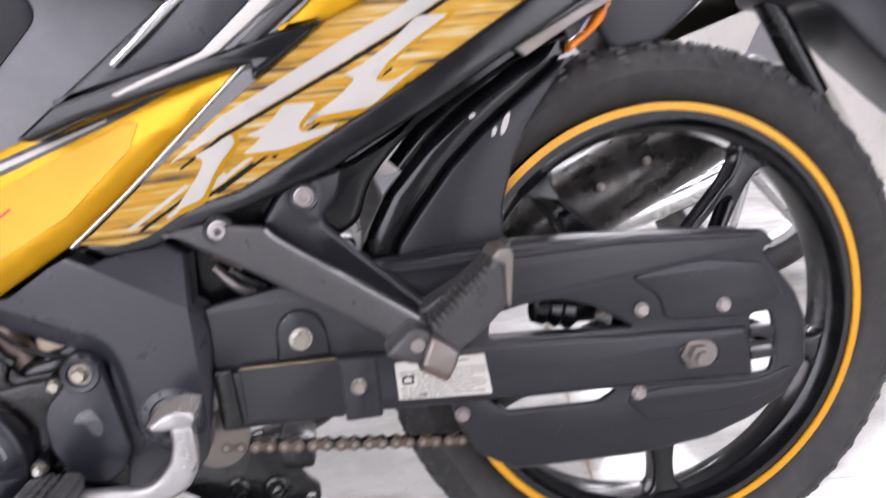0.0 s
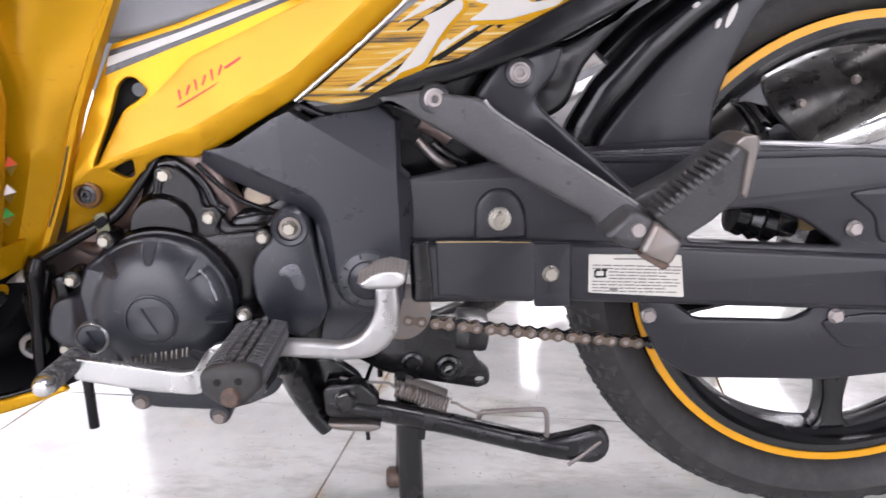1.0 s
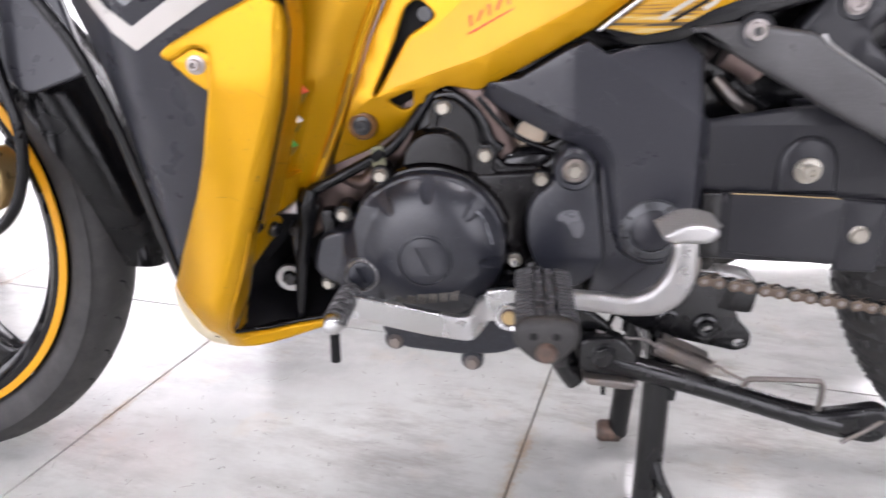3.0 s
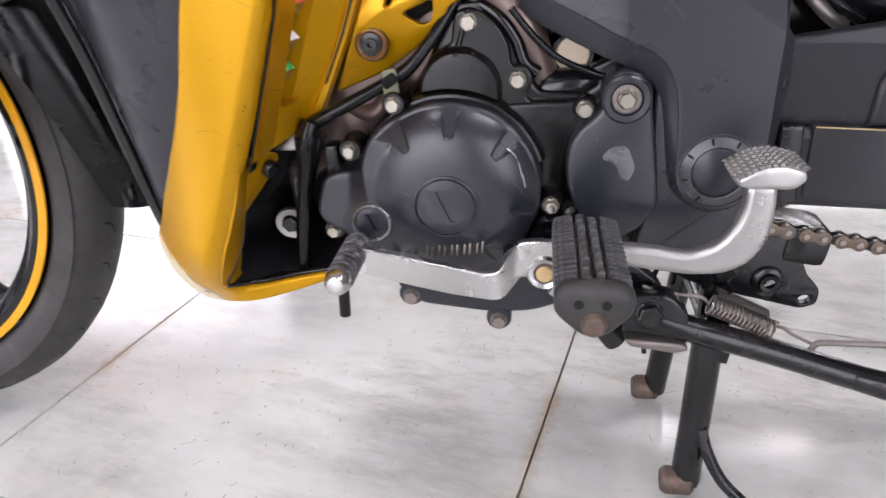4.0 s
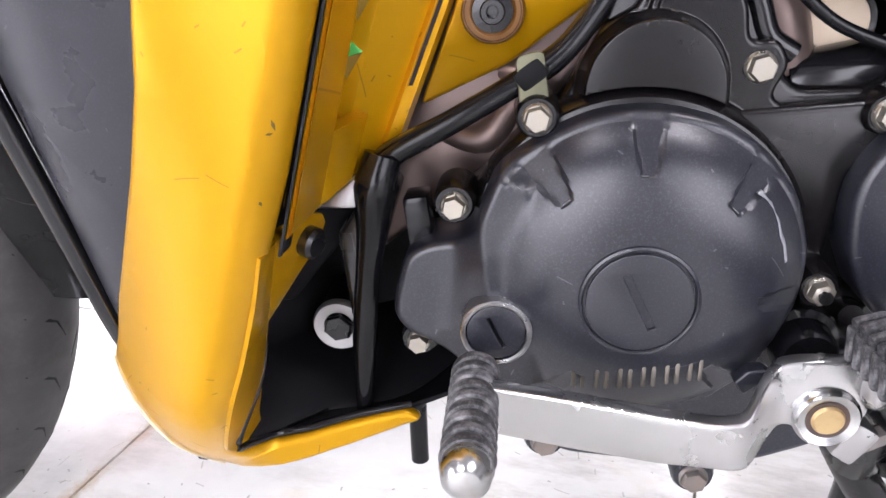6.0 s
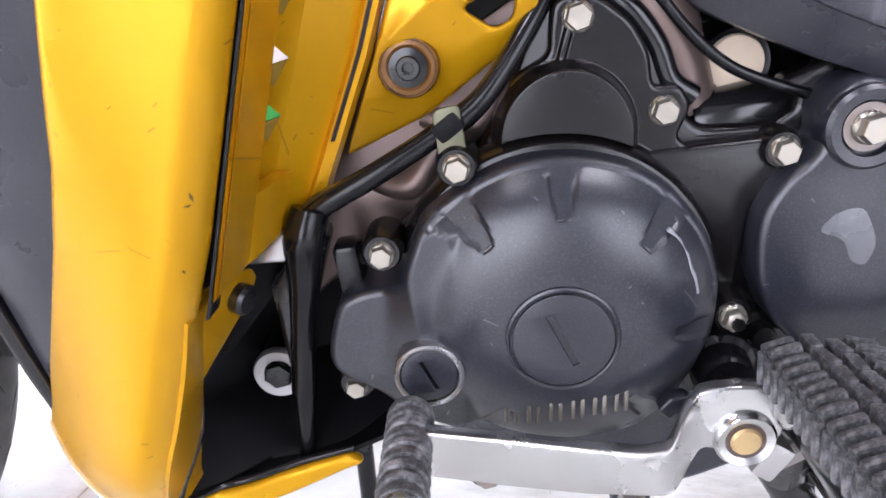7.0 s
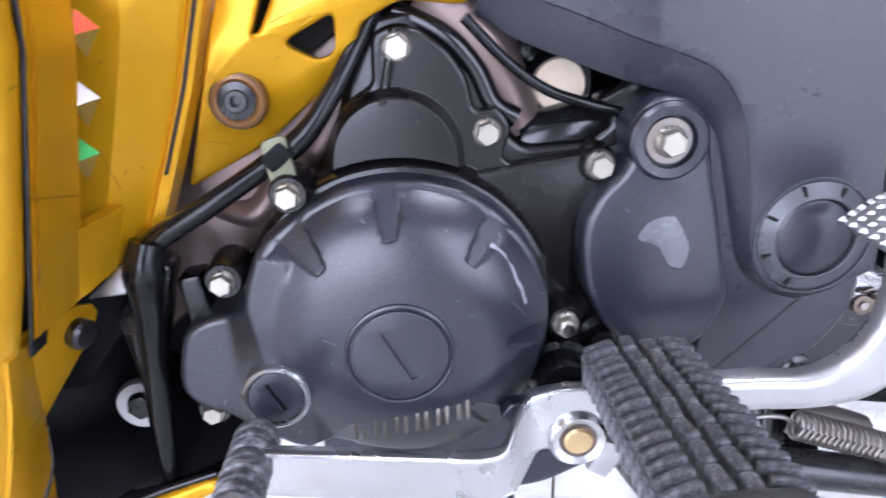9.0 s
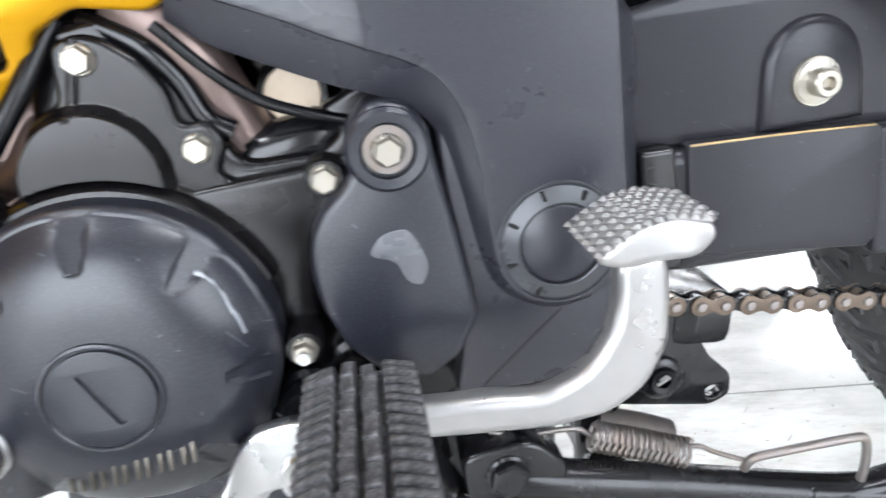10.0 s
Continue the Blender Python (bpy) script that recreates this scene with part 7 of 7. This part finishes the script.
def shock():
    s = tube("rear_shock", [(-0.40, 0.0, 0.40), (-0.375, 0.0, 0.45), (-0.35, 0.0, 0.50)], 0.012, SATIN, BIKE, "black rear shock absorber rod")
    a, b = Vector((-0.425, -0.04, 0.440)), Vector((-0.395, -0.03, 0.395))
    tube("linkage", [(-0.425, -0.07, 0.428), (-0.408, -0.075, 0.410), (-0.395, -0.07, 0.402)], 0.0045, DARK_STEEL, s)
    tube("linkage", [(-0.412, -0.07, 0.425), (-0.400, -0.072, 0.415), (-0.385, -0.07, 0.405)], 0.004, SATIN, s)
    tube("rubber_mount", [(-0.420, -0.075, 0.448), (-0.405, -0.075, 0.440), (-0.395, -0.075, 0.432)], 0.012, CAST, s)
    slab("frame_rail", [(-0.46, 0.45), (-0.44, 0.455), (-0.30, 0.43), (-0.30, 0.40), (-0.45, 0.40)], -0.02, 0.05, GLOSS, s, 0.004, 0.006)
    slab("main_frame", [(-0.700, 0.400), (-0.630, 0.470), (-0.500, 0.505), (-0.320, 0.515), (-0.335, 0.470), (-0.352, 0.430), (-0.352, 0.388), (-0.440, 0.388), (-0.440, 0.350), (-0.600, 0.350), (-0.640, 0.392)], -0.060, 0.06, GLOSS, s, 0.004, 0.01, None, "black inner frame")
    return s


shock()


# ---------------------------------------------------------------- a second motorcycle behind
def parked_bike():
    bike = new("parked_motorcycle")
    bike.location = (0.15, 1.05, 0)
    tagged(bike, "white and red motorcycle parked behind the yellow one", "motorcycle")
    for x, n in ((0.62, "rear_wheel"), (-0.62, "front_wheel")):
        w = part(n, lathe_bm([(0.19, -0.02), (0.215, -0.02), (0.215, 0.02), (0.19, 0.02), (0.19, -0.02)], along_y(x, 0.285), 48), DULL_ALLOY, bike)
        part("tyre", lathe_bm(tyre_profile(0.042, 0.285, 0.212), along_y(x, 0.285), 60), RUBBER, w)
        for i in range(6):
            a = radians(60 * i + 10)
            tube("spoke", [(x, 0, 0.285), (x + 0.2 * math.cos(a), 0, 0.285 + 0.2 * math.sin(a))], 0.010, DULL_ALLOY, w, smooth=0)
    slab("engine", [(-0.25, 0.22), (-0.30, 0.36), (-0.10, 0.44), (0.12, 0.42), (0.16, 0.28), (0.05, 0.20)], -0.12, 0.12, DULL_ALLOY, bike, 0.02, 0.03, None, "bare alloy engine")
    slab("body_panel", [(-0.50, 0.62), (-0.35, 0.40), (-0.10, 0.48), (0.25, 0.58), (0.75, 0.72), (0.70, 0.80), (0.10, 0.70), (-0.30, 0.80)], -0.12, 0.12, WHITE, bike, 0.02, 0.03, None, "white body panels")
    slab("tail_cowl", [(0.674, 0.626), (0.816, 0.555), (0.956, 0.442), (0.958, 0.215), (0.902, 0.251), (0.865, 0.305), (0.785, 0.461), (0.725, 0.548)], -0.12, -0.08, WHITE, bike, 0.01, 0.02, None, "white tail cowl")
    slab("side_cowl", [(0.251, 0.615), (0.351, 0.663), (0.461, 0.741), (0.669, 0.749), (0.586, 0.647), (0.544, 0.573), (0.375, 0.584)], -0.12, -0.08, WHITE, bike, 0.01, 0.01, None, "white side cowl")
    slab("red_flash", [(-0.30, 0.515), (-0.25, 0.545), (-0.10, 0.610), (-0.10, 0.590), (-0.24, 0.530)], -0.128, -0.10, RED, bike, 0.003, 0.01, None, "red flash")
    slab("seat", [(-0.05, 0.78), (0.10, 0.72), (0.70, 0.80), (0.70, 0.86), (0.05, 0.85)], -0.12, 0.12, PLASTIC, bike, 0.03, 0.03)
    tube("exhaust", [(-0.2, -0.13, 0.22), (0.2, -0.15, 0.24), (0.65, -0.16, 0.38)], [0.02, 0.035, 0.045], CHROME, bike)
    tube("stand", [(0.02, -0.05, 0.24), (0.0, -0.12, 0.01)], 0.012, SATIN, bike, smooth=0)
    return bike


parked_bike()


# ---------------------------------------------------------------- floor tiles
def tiles():
    """Square tiles with worn edges, turned a little against the bike."""
    gap = 0.0022
    bm = block_bm((PITCH - gap, PITCH - gap, 0.012), Matrix(), 0.0009)
    bmesh.ops.recalc_face_normals(bm, faces=bm.faces)
    me = bpy.data.meshes.new("tile")
    bm.to_mesh(me)
    bm.free()
    me.materials.append(TILE)
    n, d = Vector((math.cos(TILT), math.sin(TILT), 0)), Vector((-math.sin(TILT), math.cos(TILT), 0))
    rng = random.Random(4)
    for i in range(-11, 12):
        for j in range(-10, 11):
            p = n * (-0.5635 + PITCH * (i + 0.5)) + d * (0.154 + PITCH * (j + 0.5))
            if not (-5.1 < p.x < 4.1 and -3.8 < p.y < 3.4):
                continue
            o = new("tile", me)
            o.parent = FLOOR
            o.matrix_basis = Matrix.Translation((p.x, p.y, -0.006 + rng.uniform(-0.0002, 0.0002))) @ Matrix.Rotation(TILT + radians(90) * 0, 4, "Z")


tiles()
